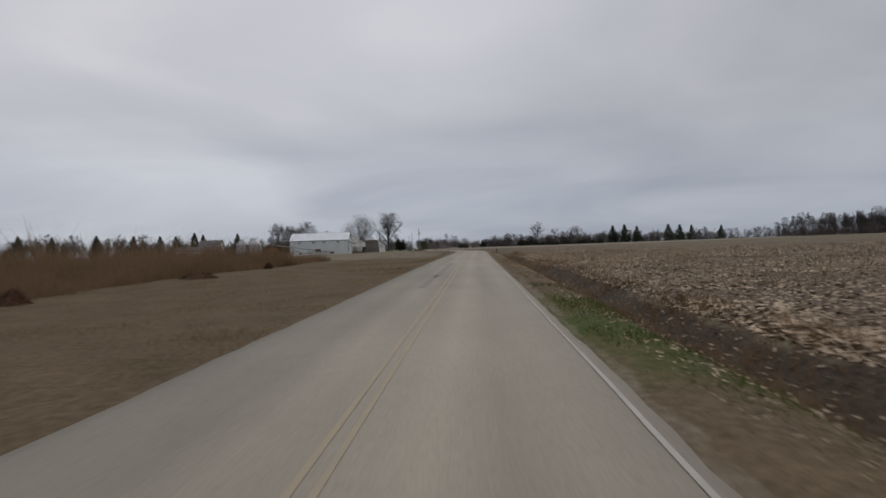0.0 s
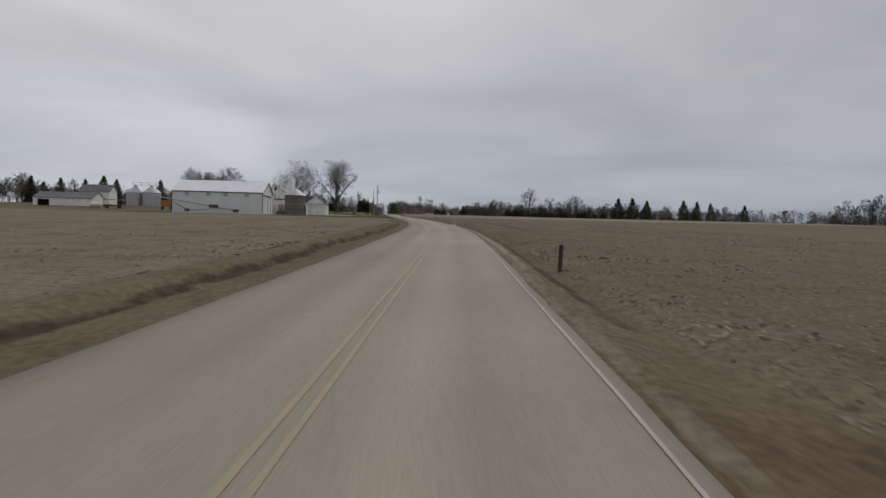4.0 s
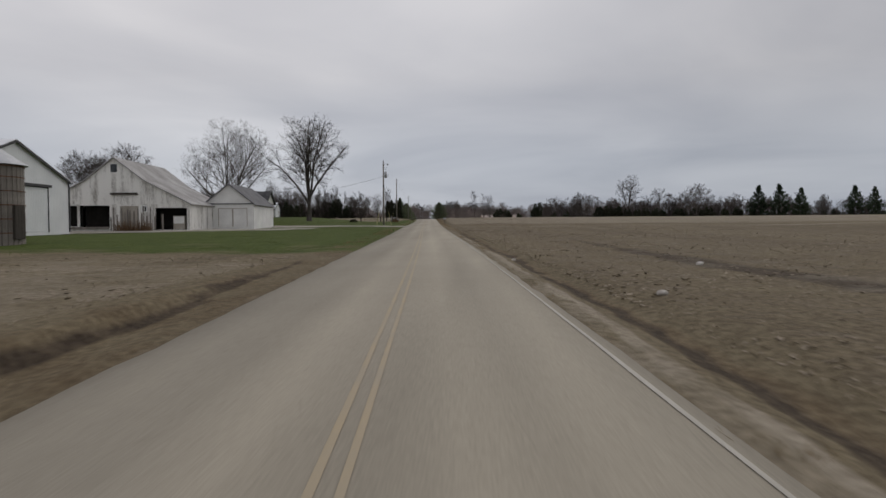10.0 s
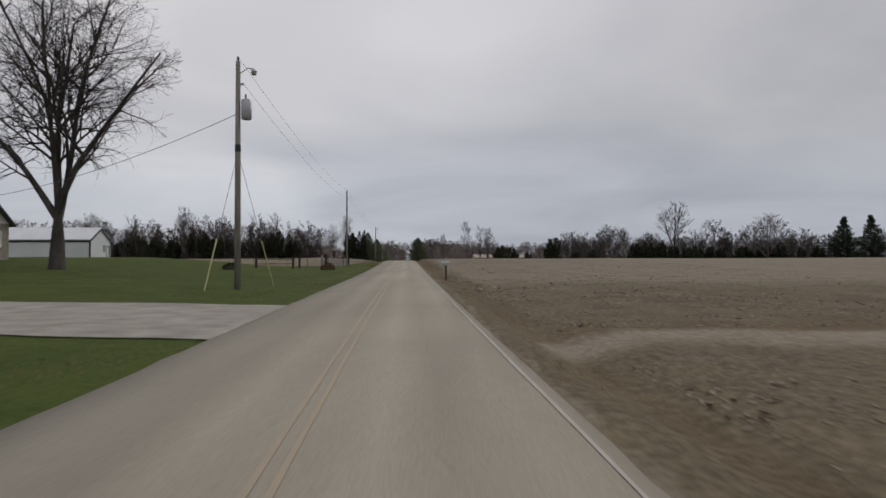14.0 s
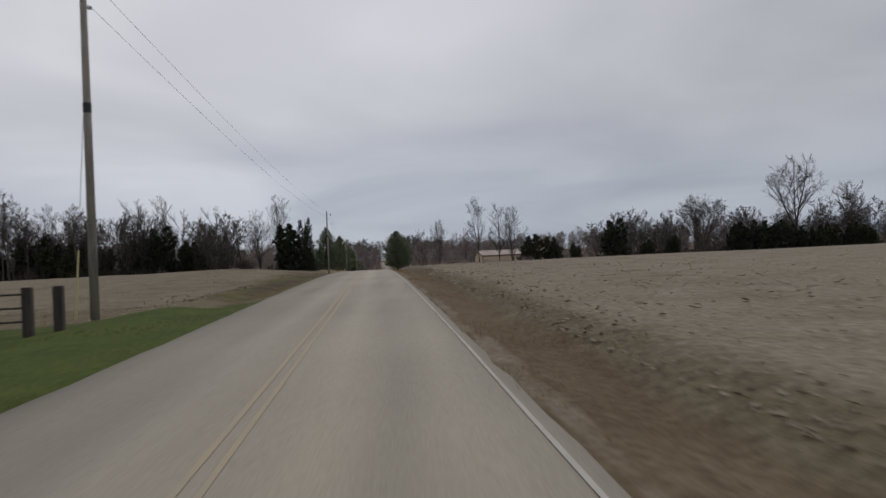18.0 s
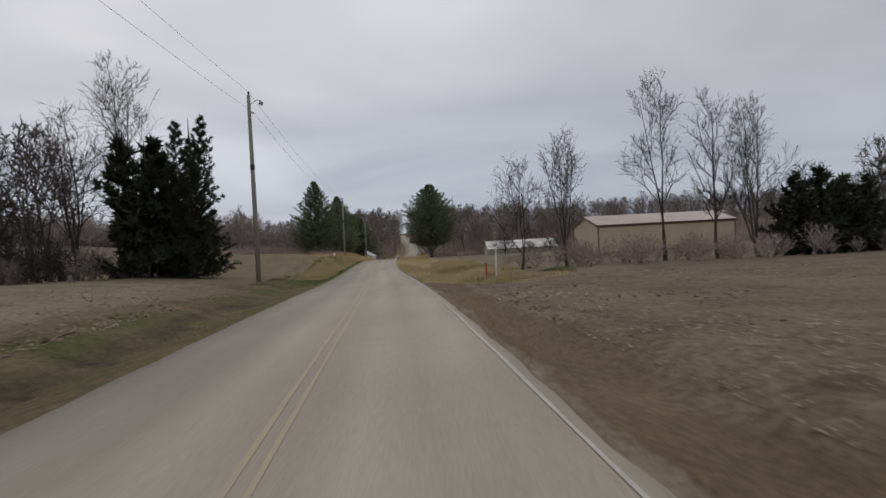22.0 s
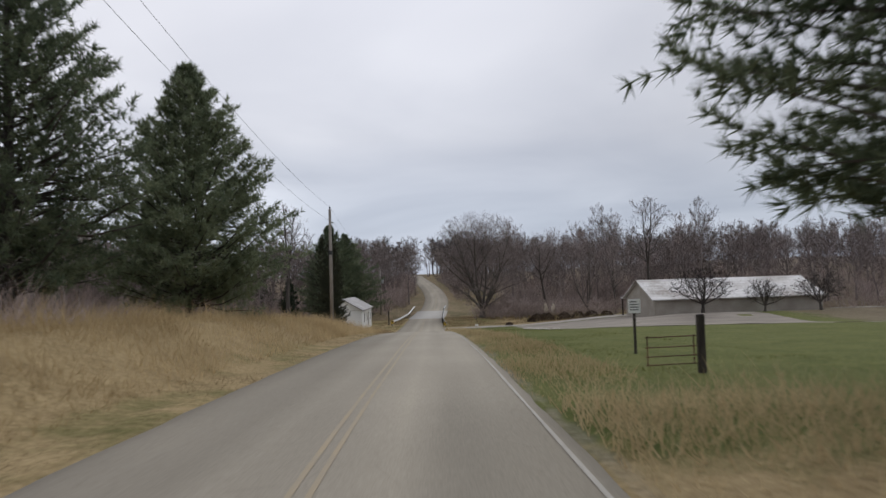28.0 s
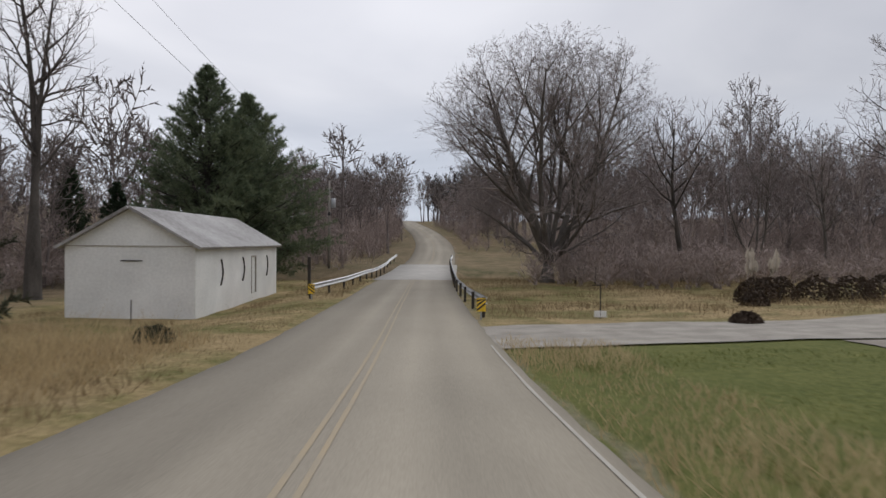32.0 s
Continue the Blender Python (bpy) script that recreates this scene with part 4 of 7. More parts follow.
def conifer_mesh(seed, height, width, style="pine", whorls=16, per=8, tufts=9, base=0.08, size=0.5, needles=7, thick=0.07, girth=0.018):
    """Trunk and needle crown; a pine in open layers or a dense pointed cedar."""
    rnd = random.Random(seed)
    tv, tf, cv, cf = [], [], [], []

    def bar(pts, rads, sides):
        k0 = len(tv)
        for i, p in enumerate(pts):
            d = (pts[min(i + 1, len(pts) - 1)] - pts[max(i - 1, 0)]).normalized()
            s1 = d.cross(Vector((0.2, 0.1, 1)) if abs(d.z) < 0.9 else Vector((1, 0, 0))).normalized()
            s2 = s1.cross(d)
            for k in range(sides):
                tv.append(p + rads[i] * (math.cos(6.283 * k / sides) * s1 + math.sin(6.283 * k / sides) * s2))
        for i in range(len(pts) - 1):
            for k in range(sides):
                a, b = k0 + i * sides + k, k0 + i * sides + (k + 1) % sides
                tf.append((a, b, b + sides, a + sides))

    def tuft(p, d, s):
        for k in range(needles):
            w = Vector((rnd.gauss(0, 1), rnd.gauss(0, 1), rnd.gauss(0, 1))).normalized()
            tip = (d * rnd.uniform(0.5, 1.1) + w * 0.8).normalized() * s * rnd.uniform(0.6, 1.2)
            side = tip.cross(Vector((rnd.random() - 0.5, rnd.random() - 0.5, rnd.random() - 0.2))).normalized() * s * thick
            i = len(cv)
            cv.extend((p - side, p + side, p + tip))
            cf.append((i, i + 1, i + 2))

    bar([Vector((0, 0, -0.2)), Vector((rnd.gauss(0, 0.05), 0, height * 0.4)), Vector((0, rnd.gauss(0, 0.1), height * 0.75)), Vector((0, 0, height * 0.97))],
        [height * girth, height * girth * 0.8, height * girth * 0.45, 0.015], 9)
    lopsided = [rnd.uniform(0.84, 1.16) for _ in range(7)]
    count = whorls * per
    for w in range(count):
        f = ((w + rnd.random()) / count) ** 1.12
        z = height * (base + (0.985 - base) * f)
        if style == "round":
            prof = min(1.0, 0.72 + 1.2 * f) if f < 0.25 else 1 - ((f - 0.25) / 0.75) ** 1.7 + 0.1
        elif style == "pine":
            prof = min(1.0, 0.82 + 1.5 * f) if f < 0.12 else 1 - ((f - 0.12) / 0.88) ** 1.55 + 0.07
        else:
            prof = (1 - f) ** 0.7 * (0.9 + 0.1 * min(1, f * 6)) * (0.75 + 0.45 * abs(noise.noise((f * 9, seed, 0.5)))) + 0.05
        a = w * 2.39996 + rnd.gauss(0, 0.35)
        ln = width * 0.5 * prof * (rnd.uniform(0.72, 1.08) if rnd.random() < 0.75 else rnd.uniform(0.35, 0.7)) * lopsided[int((a % 6.283) * 1.1) % 7]
        tilt = (0.05 + 0.75 * f if style != "cedar" else 0.1 + 0.9 * f) + rnd.gauss(0, 0.16)
        d = Vector((math.cos(a), math.sin(a), tilt)).normalized()
        p0 = Vector((0, 0, z - 0.4 * ln * max(0.0, tilt)))
        p0.z = max(p0.z, height * base * 0.8)
        if style == "cedar":
            # three leaders of unlike height
            k3 = w % 3
            p0 += Vector((math.cos(2.1 * k3 + 0.7), math.sin(2.1 * k3 + 0.7), 0)) * width * 0.17 * min(1.0, f * 1.4)
            p0.z *= (1.0, 0.96, 0.84)[k3]
        mid_p, end_p = p0 + d * ln * 0.5 - Vector((0, 0, 0.03 * ln)), p0 + d * ln + Vector((0, 0, (0.08 if style != "cedar" else 0.14) * ln))
        if ln > 0.5:
            bar([p0, mid_p, end_p], [max(0.012, 0.011 * ln + 0.01), 0.008 * ln + 0.006, 0.005], 3)
        n = max(3, int(tufts * (0.25 + 0.9 * ln / (0.5 * width))))
        across = d.cross(Vector((0, 0, 1))).normalized()
        for k in range(n):
            t = (0.25 if style != "cedar" else 0.12) + (0.75 if style != "cedar" else 0.88) * ((k + rnd.random()) / n) ** 0.8
            root = p0.lerp(mid_p, 2 * t) if t < 0.5 else mid_p.lerp(end_p, 2 * t - 1)
            sl = ln * (0.3 * (1.15 - t) + 0.07) * rnd.uniform(0.5, 1.2)
            sd = (d * 0.7 + across * rnd.uniform(-1.0, 1.0) + Vector((0, 0, rnd.uniform(-0.25, 0.6)))).normalized()
            for j in range(3):
                tuft(root + sd * sl * (0.25 + 0.37 * j), (sd + Vector((0, 0, 0.2))).normalized(), size * rnd.uniform(0.75, 1.25))
    return mesh_of("trunk", tv, tf, M_BARK, True), mesh_of("crown", cv, cf, M_CEDAR if style == "cedar" else M_PINE if size < 0.5 else M_FARPINE)


def conifer_from(meshes, m, label, name="pine_tree", category="pine tree", group=""):
    t = thing(name, m, label, category, group)
    part("trunk", meshes[0], None, t)
    part("crown", meshes[1], None, t)
    return t


# ---- single trees that stand out ----
MAPLE = bare_tree(11, 19.5, 20.5, 0.36, stems=8, clear=0.1, counts=(8, 8, 6, 3), angle=42, lean=58, lift=0.04, twig=0.009)
ELM = bare_tree(23, 21.4, 15, 0.5, stems=7, clear=0.21, counts=(8, 8, 7, 3), angle=38, lean=23, lift=0.02, droop=0.14, vase=0.55, twig=0.0085)
TALL_B = bare_tree(6, 20, 12, 0.34, stems=3, clear=0.3, counts=(9, 8, 7), angle=46, lean=26, lift=0.1, twig=0.022)
ROUND = bare_tree(41, 16, 15, 0.34, stems=5, clear=0.16, counts=(10, 8, 6), angle=46, lean=50, lift=0.06, twig=0.026)
ROUND_B = bare_tree(42, 16, 14, 0.34, stems=6, clear=0.2, counts=(9, 8, 6), angle=46, lean=48, lift=0.08, twig=0.026)
OAK = bare_tree(8, 18.5, 19.5, 0.5, stems=9, clear=0.1, counts=(9, 9, 7, 4), angle=42, lean=64, lift=0.05, twig=0.0085, twigs=M_PALETWIG)
FAR = [
    bare_tree(51, 14, 8.5, 0.19, stems=1, clear=0.3, counts=(13, 7, 5), angle=50, twig=0.024),
    bare_tree(52, 14.5, 9.5, 0.22, stems=3, clear=0.2, counts=(8, 7, 5), angle=44, lean=32, twig=0.024),
    bare_tree(53, 13, 10, 0.2, stems=4, clear=0.18, counts=(7, 7, 5), angle=46, lean=42, twig=0.024),
    bare_tree(54, 15.5, 8, 0.2, stems=2, clear=0.32, counts=(9, 7, 5), angle=46, lean=24, twig=0.024),
    bare_tree(55, 14, 7, 0.18, stems=1, clear=0.42, counts=(12, 7, 5), angle=56, lift=0.18, twig=0.024),
]

tree_from(MAPLE, placed(-41.4, 369.6, 1.0, 0.4), "large spreading leafless maple behind the garage", group="farmyard trees")
tree_from(ELM, placed(-26.4, 372.0, 1.0, 0.0), "tall vase-shaped leafless elm on the lawn", group="farmyard trees")
tree_from(ROUND, placed(-73.5, 392, 1.1, 1.0), "rounded leafless tree behind the farm buildings", group="farmyard trees")
tree_from(ROUND_B, placed(-91, 408, 1.1, 2.0), "leafless tree behind the old barn", group="farmyard trees")
tree_from(ROUND_B, placed(-81, 398, 0.95, 2.6), "rounded leafless tree behind the farm buildings", group="farmyard trees")
tree_from(TALL_B, placed(80, 574, 1.18, 0.5), "tall leafless tree standing over the tree line")
tree_from(ROUND, placed(109, 566, 1.15, 0.2), "broad rounded leafless tree in the tree line")
tree_from(ROUND_B, placed(58, 573, 0.95, 1.2), "broad leafless tree in the tree line")
tree_from(FAR[1], placed(95, 578, 1.2, 0.3), "slender leafless tree in the tree line")
# by the tan building
tree_from(bare_tree(61, 15.6, 7.4, 0.17, stems=2, clear=0.2, counts=(11, 8, 7), angle=42, lean=16, lift=0.16, twig=0.012), placed(6.8, 563.8), "tall leafless tree before the tan building", group="roadside trees")
tree_from(bare_tree(62, 14.5, 5.2, 0.16, stems=1, clear=0.2, counts=(15, 8, 7), angle=38, lift=0.22, twig=0.012), placed(11.1, 564), "narrow leafless tree before the tan building", group="roadside trees")
tree_from(bare_tree(63, 13.3, 6.6, 0.15, stems=4, clear=0.06, counts=(10, 8, 6), angle=34, lean=24, lift=0.16, twig=0.012), placed(14.0, 563), "leafless multi-stemmed tree before the tan building", group="roadside trees")
tree_from(bare_tree(64, 9.4, 5.4, 0.11, stems=3, clear=0.15, counts=(9, 7, 6), angle=44, lean=36, lift=0.08, twig=0.011), placed(-5.2, 560), "slim leafless roadside tree in rough grass", group="roadside trees")
tree_from(bare_tree(65, 11.4, 4.8, 0.11, stems=4, clear=0.08, counts=(9, 7, 6), angle=34, lean=20, lift=0.16, twig=0.011), placed(-1.5, 562), "slim leafless roadside tree in rough grass", group="roadside trees")
# beside the dark cedar
tree_from(bare_tree(66, 15.8, 7.0, 0.2, stems=2, clear=0.14, counts=(13, 8, 7), angle=38, lean=13, lift=0.18, twig=0.013), placed(-33.2, 555.5), "tall slender leafless tree beside the dark cedar")
tree_from(bare_tree(67, 13.9, 8.0, 0.2, stems=4, clear=0.1, counts=(10, 8, 7), angle=42, lean=34, lift=0.08, twig=0.013), placed(-37.4, 557), "leafless tree with leaning stems at the field's edge")
tree_from(bare_tree(68, 12.5, 10.5, 0.26, stems=5, clear=0.14, counts=(10, 8, 7), angle=46, lean=50, lift=0.05, twig=0.013), placed(-45, 556, 1.0, 2.0), "wide low-branched leafless tree at the field's edge")
# the valley
tree_from(OAK, placed(-15.2, 750, 1.0, -0.97), "huge wide-crowned leafless oak beside the bridge")
tree_from(bare_tree(71, 22, 12, 0.36, stems=2, clear=0.34, counts=(12, 8, 7), angle=54, lean=12, lift=0.1, twig=0.016, twigs=M_PALETWIG), placed(15.2, 756, 1.0, 2.5), "tall leafless tree above the wood's edge")
tree_from(bare_tree(72, 16.4, 12.5, 0.3, stems=1, clear=0.36, counts=(12, 8, 7), angle=58, lift=0.14, leader=0.8, twig=0.014, twigs=M_PALETWIG), placed(-3.0, 756), "leafless tree with rising limbs at the wood's edge")
tree_from(bare_tree(73, 15, 11, 0.26, stems=3, clear=0.2, counts=(9, 8, 7), angle=46, lean=36, twig=0.014, twigs=M_PALETWIG), placed(5.0, 761), "leafless tree at the wood's edge")
tree_from(bare_tree(74, 14.5, 9, 0.24, stems=2, clear=0.28, counts=(10, 8, 7), angle=48, lean=24, twig=0.014, twigs=M_PALETWIG), placed(9.5, 758), "leafless tree at the wood's edge")
tree_from(bare_tree(75, 20, 10, 0.44, stems=2, clear=0.3, counts=(12, 8, 7), angle=46, lean=13, lift=0.12, twig=0.012, twigs=M_PALETWIG), placed(-46, 738, 1.0, 4.0), "tall leafless tree beside the white outbuilding")
APPLE = bare_tree(91, 5.0, 7.4, 0.19, stems=7, clear=0.24, counts=(8, 6, 5), angle=44, lean=72, lift=0.03, twig=0.014)
tree_from(APPLE, placed(6.2, 703.5, 1.0, 0.4), "small spreading leafless tree before the low barn")
tree_from(APPLE, placed(13, 704, 0.72, 2.4), "small spreading leafless tree before the low barn")
tree_from(APPLE, placed(19, 704, 0.85, 4.0), "small spreading leafless tree before the low barn")
BIRCH = bare_tree(76, 11.5, 5.4, 0.13, stems=1, clear=0.35, counts=(12, 6, 5), angle=48, twig=0.011, bark=M_BIRCH, twigs=M_BIRCH)
tree_from(BIRCH, placed(-51.4, 735, 1.0, 0.5), "pale-barked slender leafless tree at the wood's edge", name="pale_tree")
tree_from(BIRCH, placed(-110, 700, 1.2, 1.5), "pale-barked slender leafless tree at the wood's edge", name="pale_tree")

PINE = conifer_mesh(3, 13.2, 11.0, "round", 30, 11, 16, 0.17, 0.27, 15, 0.06, 0.026)
PINE_B = conifer_mesh(4, 13, 10.0, "pine", 30, 12, 14, 0.07, 0.34, 12, 0.062)
PINE_C = conifer_mesh(14, 15.5, 11.5, "pine", 30, 12, 14, 0.09, 0.34, 12, 0.062)
PINE_FAR = conifer_mesh(6, 13, 7.6, "pine", 17, 9, 6, 0.05, 0.62, 6, 0.11)
PINE_FAR_B = conifer_mesh(16, 13, 7.0, "pine", 17, 9, 6, 0.05, 0.62, 6, 0.11)
CEDAR = conifer_mesh(7, 12.5, 6.2, "cedar", 32, 13, 10, 0.02, 0.3, 8, 0.1)
CEDAR_FAR = conifer_mesh(9, 8, 7.0, "cedar", 17, 10, 8, 0.02, 0.55, 5, 0.2)
CEDAR_FAR_B = conifer_mesh(19, 6, 6.2, "cedar", 14, 10, 8, 0.02, 0.5, 5, 0.2)
conifer_from(PINE, placed(-13.1, 634.3, 1.0, 0.4), "broad green white pine beside the road", group="roadside pines")
conifer_from(PINE_C, placed(-37.2, 654, 0.86, 2.0, tall=1.18), "tall green pine on the grassy bank", group="roadside pines")
conifer_from(PINE_B, placed(-34.1, 664, 0.97, 1.0, tall=1.07), "green pine on the grassy bank", group="roadside pines")
conifer_from(PINE_C, placed(-85.6, 706, 1.0, 3.0, tall=1.12), "green pine beyond the field", group="field pines")
conifer_from(PINE_C, placed(-91.6, 700, 1.0, 1.0), "green pine beyond the field", group="field pines")
conifer_from(PINE_B, placed(-78, 708, 0.8, 1.8), "green pine beyond the field", group="field pines")
conifer_from(PINE_B, placed(-72, 712, 0.8, 1.4), "green pine beyond the field", group="field pines")
conifer_from(PINE_C, placed(-42.5, 757, 1.15, 0.7), "green pine behind the white outbuilding")
conifer_from(PINE_B, placed(-40.2, 761, 1.28, 2.7), "green pine behind the white outbuilding")
conifer_from(CEDAR, placed(-35.2, 713.7, 0.85, 0.7, tall=1.16), "dark ivy-clad cedar beside the bank", "cedar_tree", "cedar tree")
conifer_from(CEDAR, placed(-27.6, 553.5, 0.86, 0.2, tall=1.02), "dense dark cedar at the field's edge", "cedar_tree", "cedar tree")
conifer_from(CEDAR_FAR, placed(-31.2, 555, 1.2, 0.9), "dense dark cedar at the field's edge", "cedar_tree", "cedar tree")
for x, y, h in ((143, 580, 1.12), (152.5, 580, 1.16), (162.5, 579, 1.04), (189, 582, 1.1), (199, 583, 1.06), (209, 584, 1.02), (236, 590, 0.98)):
    conifer_from(PINE_FAR if h > 1.05 else PINE_FAR_B, placed(x, y, h * 1.2, x * 1.7), "dark pine standing in the tree line", group="tree line pines")
for x, y, h, w in ((35.5, 564, 1.15, 1), (17.5, 562, 0.85, 0), (22, 563, 0.78, 0), (27.5, 566, 0.6, 1), (50, 570, 0.7, 1), (66, 572, 1.0, 0), (70, 571, 1.02, 1), (74, 571, 1.0, 0), (88, 574, 0.85, 1), (44, 569, 0.6, 0),
                   (101, 570, 0.8, 1), (118, 576, 0.9, 0), (126, 577, 0.8, 1), (132, 577, 0.9, 0), (174, 581, 0.7, 1), (180, 582, 0.8, 0), (219, 586, 0.8, 1), (-57, 557, 1.3, 1), (-75, 560, 1.1, 0), (-80, 560, 1.2, 1), (-98, 561, 1.1, 0), (-66, 566, 1.0, 1), (24, 742, 0.6, 0), (79, 572, 0.85, 1), (83.5, 572, 0.8, 0), (92, 573, 0.85, 1), (96, 574, 0.78, 0), (105, 573, 0.85, 0), (110, 574, 0.8, 1), (114, 575, 0.82, 0), (-52, 559, 0.95, 0), (-61, 561, 1.15, 0), (-70, 562, 0.9, 1), (-86, 563, 1.25, 1), (-92, 561, 1.0, 0), (-104, 562, 1.2, 1), (-111, 564, 1.05, 0), (-119, 563, 1.25, 1), (-128, 564, 1.1, 0), (-138, 566, 1.2, 1)):
    conifer_from(CEDAR_FAR if w else CEDAR_FAR_B, placed(x, y, h * (1 if w else 1.3), x * 2.1), "dark cedar in the tree line", "cedar_tree", "cedar tree", "tree line cedars")
for k in range(9):
    conifer_from((PINE_FAR, PINE_FAR_B)[k % 2], placed(-50 - 6.5 * k, 757 + 6 * math.sin(k * 2.1), 0.62 + 0.12 * math.sin(k * 1.3), k * 1.1), "dark pine among the bare valley trees", group="valley pines")
conifer_from(PINE_FAR, placed(58, 640, 0.65, 0), "small pine beside the tan building")
for k in range(34):
    x = -150 - 9.5 * k + 5 * math.sin(k * 2.3)
    conifer_from((PINE_FAR, CEDAR_FAR, PINE_FAR_B)[k % 3], placed(x, 530 + 20 * math.sin(k * 1.7), 1.3 + 0.3 * math.sin(k * 3.1), k * 1.3), "dark conifer in the far wood", group="far conifers")

# ---- woods ----
rng = random.Random(77)
PALE = []
for pair in FAR:
    PALE.append([me.copy() for me in pair])
    for me in PALE[-1]:
        me.materials[0] = M_PALETWIG


def plant(x0, x1, y0, y1, count, low, high):
    for _ in range(count):
        x, y = rng.uniform(x0, x1), rng.uniform(y0, y1)
        if abs(x - road_x(y)) < (7.0 if y < 788 else 5.0):
            continue
        me = (FAR if y < 700 else PALE)[rng.randrange(5)]
        tree_from(me, placed(x, y, rng.uniform(low, high), rng.random() * 6.28, tall=rng.uniform(0.9, 1.15)), "leafless tree in the wood", group="woodland trees")


# those that stand at the front of the woods
plant(-130, -48, 557, 566, 38, 0.8, 1.18)
plant(-110, -50, 728, 752, 24, 0.65, 0.9)
plant(-48, -33, 774, 815, 18, 0.65, 0.95)
plant(-36, -13, 802, 860, 30, 0.4, 0.62)
plant(-9, 55, 764, 790, 36, 0.95, 1.3)
plant(44, 150, 578, 592, 30, 0.55, 0.9)


def whole(form):
    """One set of corners and faces for trunk and crown together."""
    (va, fa, ta), (vb, fb, tb) = form
    n = len(va)
    return np.concatenate([va, vb]), np.concatenate([fa, fb + n]), np.concatenate([ta, tb + n])


CHEAP = dict(segs=(4, 2, 1, 1, 1), sides=(4, 3, 3, 3, 3), flat=2)
RAW = [whole(bare_form(60 + k, 14, 8.0 + 1.2 * (k % 3), 0.2, stems=1 + k % 3, clear=0.26 - 0.03 * (k % 3), counts=((12, 7, 4), (7, 7, 4), (5, 7, 4))[k % 3], angle=48, lean=34, twig=0.05, **CHEAP)) for k in range(8)]
YOUNG = [whole(bare_form(100 + k, 5.5, 3.0, 0.05, stems=2 + k % 2, clear=0.06, counts=(6, 5, 3), angle=40, lean=26, lift=0.14, twig=0.022, **CHEAP)) for k in range(6)]
BUSH = [whole(bare_form(80 + k, 2.4, 3.0, 0.04, stems=6, clear=0.04, counts=(6, 5), angle=42, lean=66, lift=0.05, twig=0.017, segs=(2, 1, 1, 1, 1), sides=(3, 3, 3, 3, 3), flat=2)) for k in range(5)]


def joined(name, forms, spots, mat, label, category):
    """Many far trees or bushes in one mesh. spots: x, y, size, turn, tall."""
    spots = np.array(spots)
    zs = ground_many(spots[:, 0], spots[:, 1])
    vs, fs, ts, base = [], [], [], 0
    for k, ((x, y, s, a, tall), z) in enumerate(zip(spots, zs)):
        v, f, t = forms[k % len(forms)]
        c, n = math.cos(a) * s, math.sin(a) * s
        vs.append(np.stack([x + v[:, 0] * c - v[:, 1] * n, y + v[:, 0] * n + v[:, 1] * c, z + v[:, 2] * s * tall], -1))
        fs.append(f + base)
        ts.append(t + base)
        base += len(v)
    me = quad_mesh(name, np.concatenate(vs), np.concatenate(fs), mat, np.concatenate(ts))
    return tagged(new(name, me), label, category, kind="stuff")


def wood_spots(rects, low, high, seed):
    r = random.Random(seed)
    out = []
    for x0, x1, y0, y1, count in rects:
        for _ in range(count):
            x, y = r.uniform(x0, x1), r.uniform(y0, y1)
            if abs(x - road_x(min(y, 925.0))) < (8.5 if y < 788 else 5.2):
                continue
            out.append((x, y, r.uniform(low, high), r.random() * 6.28, r.uniform(0.85, 1.2)))
    return out


joined("woodland", RAW, wood_spots([(-260, -80, 562, 592, 170), (-80, -42, 560, 569, 16), (42, 340, 588, 618, 195), (330, 700, 560, 650, 80)], 0.7, 1.0, 1), M_TWIG, "leafless wood along the far field edge", "woodland")
joined("woodland", RAW, wood_spots([(-200, -50, 752, 800, 130), (-70, -28, 780, 930, 80), (-30, 50, 785, 930, 130), (40, 180, 760, 840, 110), (-260, -110, 708, 750, 90), (-320, 330, 930, 1090, 200), (55, 300, 800, 930, 110)], 0.75, 1.15, 2), M_PALETWIG, "leafless wood on the valley sides", "woodland")
joined("woodland", RAW, wood_spots([(196, 330, 330, 430, 250)], 0.6, 0.9, 23), M_TWIG, "leafless wood at the field corner", "woodland")
joined("woodland", RAW, wood_spots([(-620, -250, 520, 620, 220), (-520, -160, 430, 470, 90), (-70, 10, 932, 990, 90)], 0.85, 1.3, 3), M_TWIG, "distant leafless wood", "woodland")
joined("woodland", RAW, wood_spots([(-210, -54, 714, 752, 170)], 0.7, 0.95, 27), M_PALETWIG, "leafless wood beyond the sloping field", "woodland")
joined("woodland", RAW, wood_spots([(-160, -62, 690, 710, 80)], 0.75, 1.0, 29), M_PALETWIG, "leafless wood beside the sloping field", "woodland")
joined("young_wood", YOUNG, wood_spots([(-250, -75, 558, 585, 400), (-75, -42, 558, 567, 60), (40, 330, 576, 600, 450)], 0.7, 1.45, 41), M_TWIG, "thin young trees filling the far wood", "young trees")
joined("young_wood", YOUNG, wood_spots([(-165, -52, 722, 770, 330), (-52, -31, 772, 850, 110), (-9, 50, 762, 815, 260), (-45, -8, 800, 900, 110), (50, 175, 750, 800, 140)], 0.6, 1.4, 42), M_VALLEY, "thin young trees filling the valley wood", "young trees")
joined("undergrowth", BUSH, wood_spots([(-250, -75, 557, 572, 260), (-75, -40, 557, 564, 60), (36, 330, 574, 588, 400)], 0.7, 1.5, 4), M_THICKET, "leafless bushes under the far trees", "undergrowth")
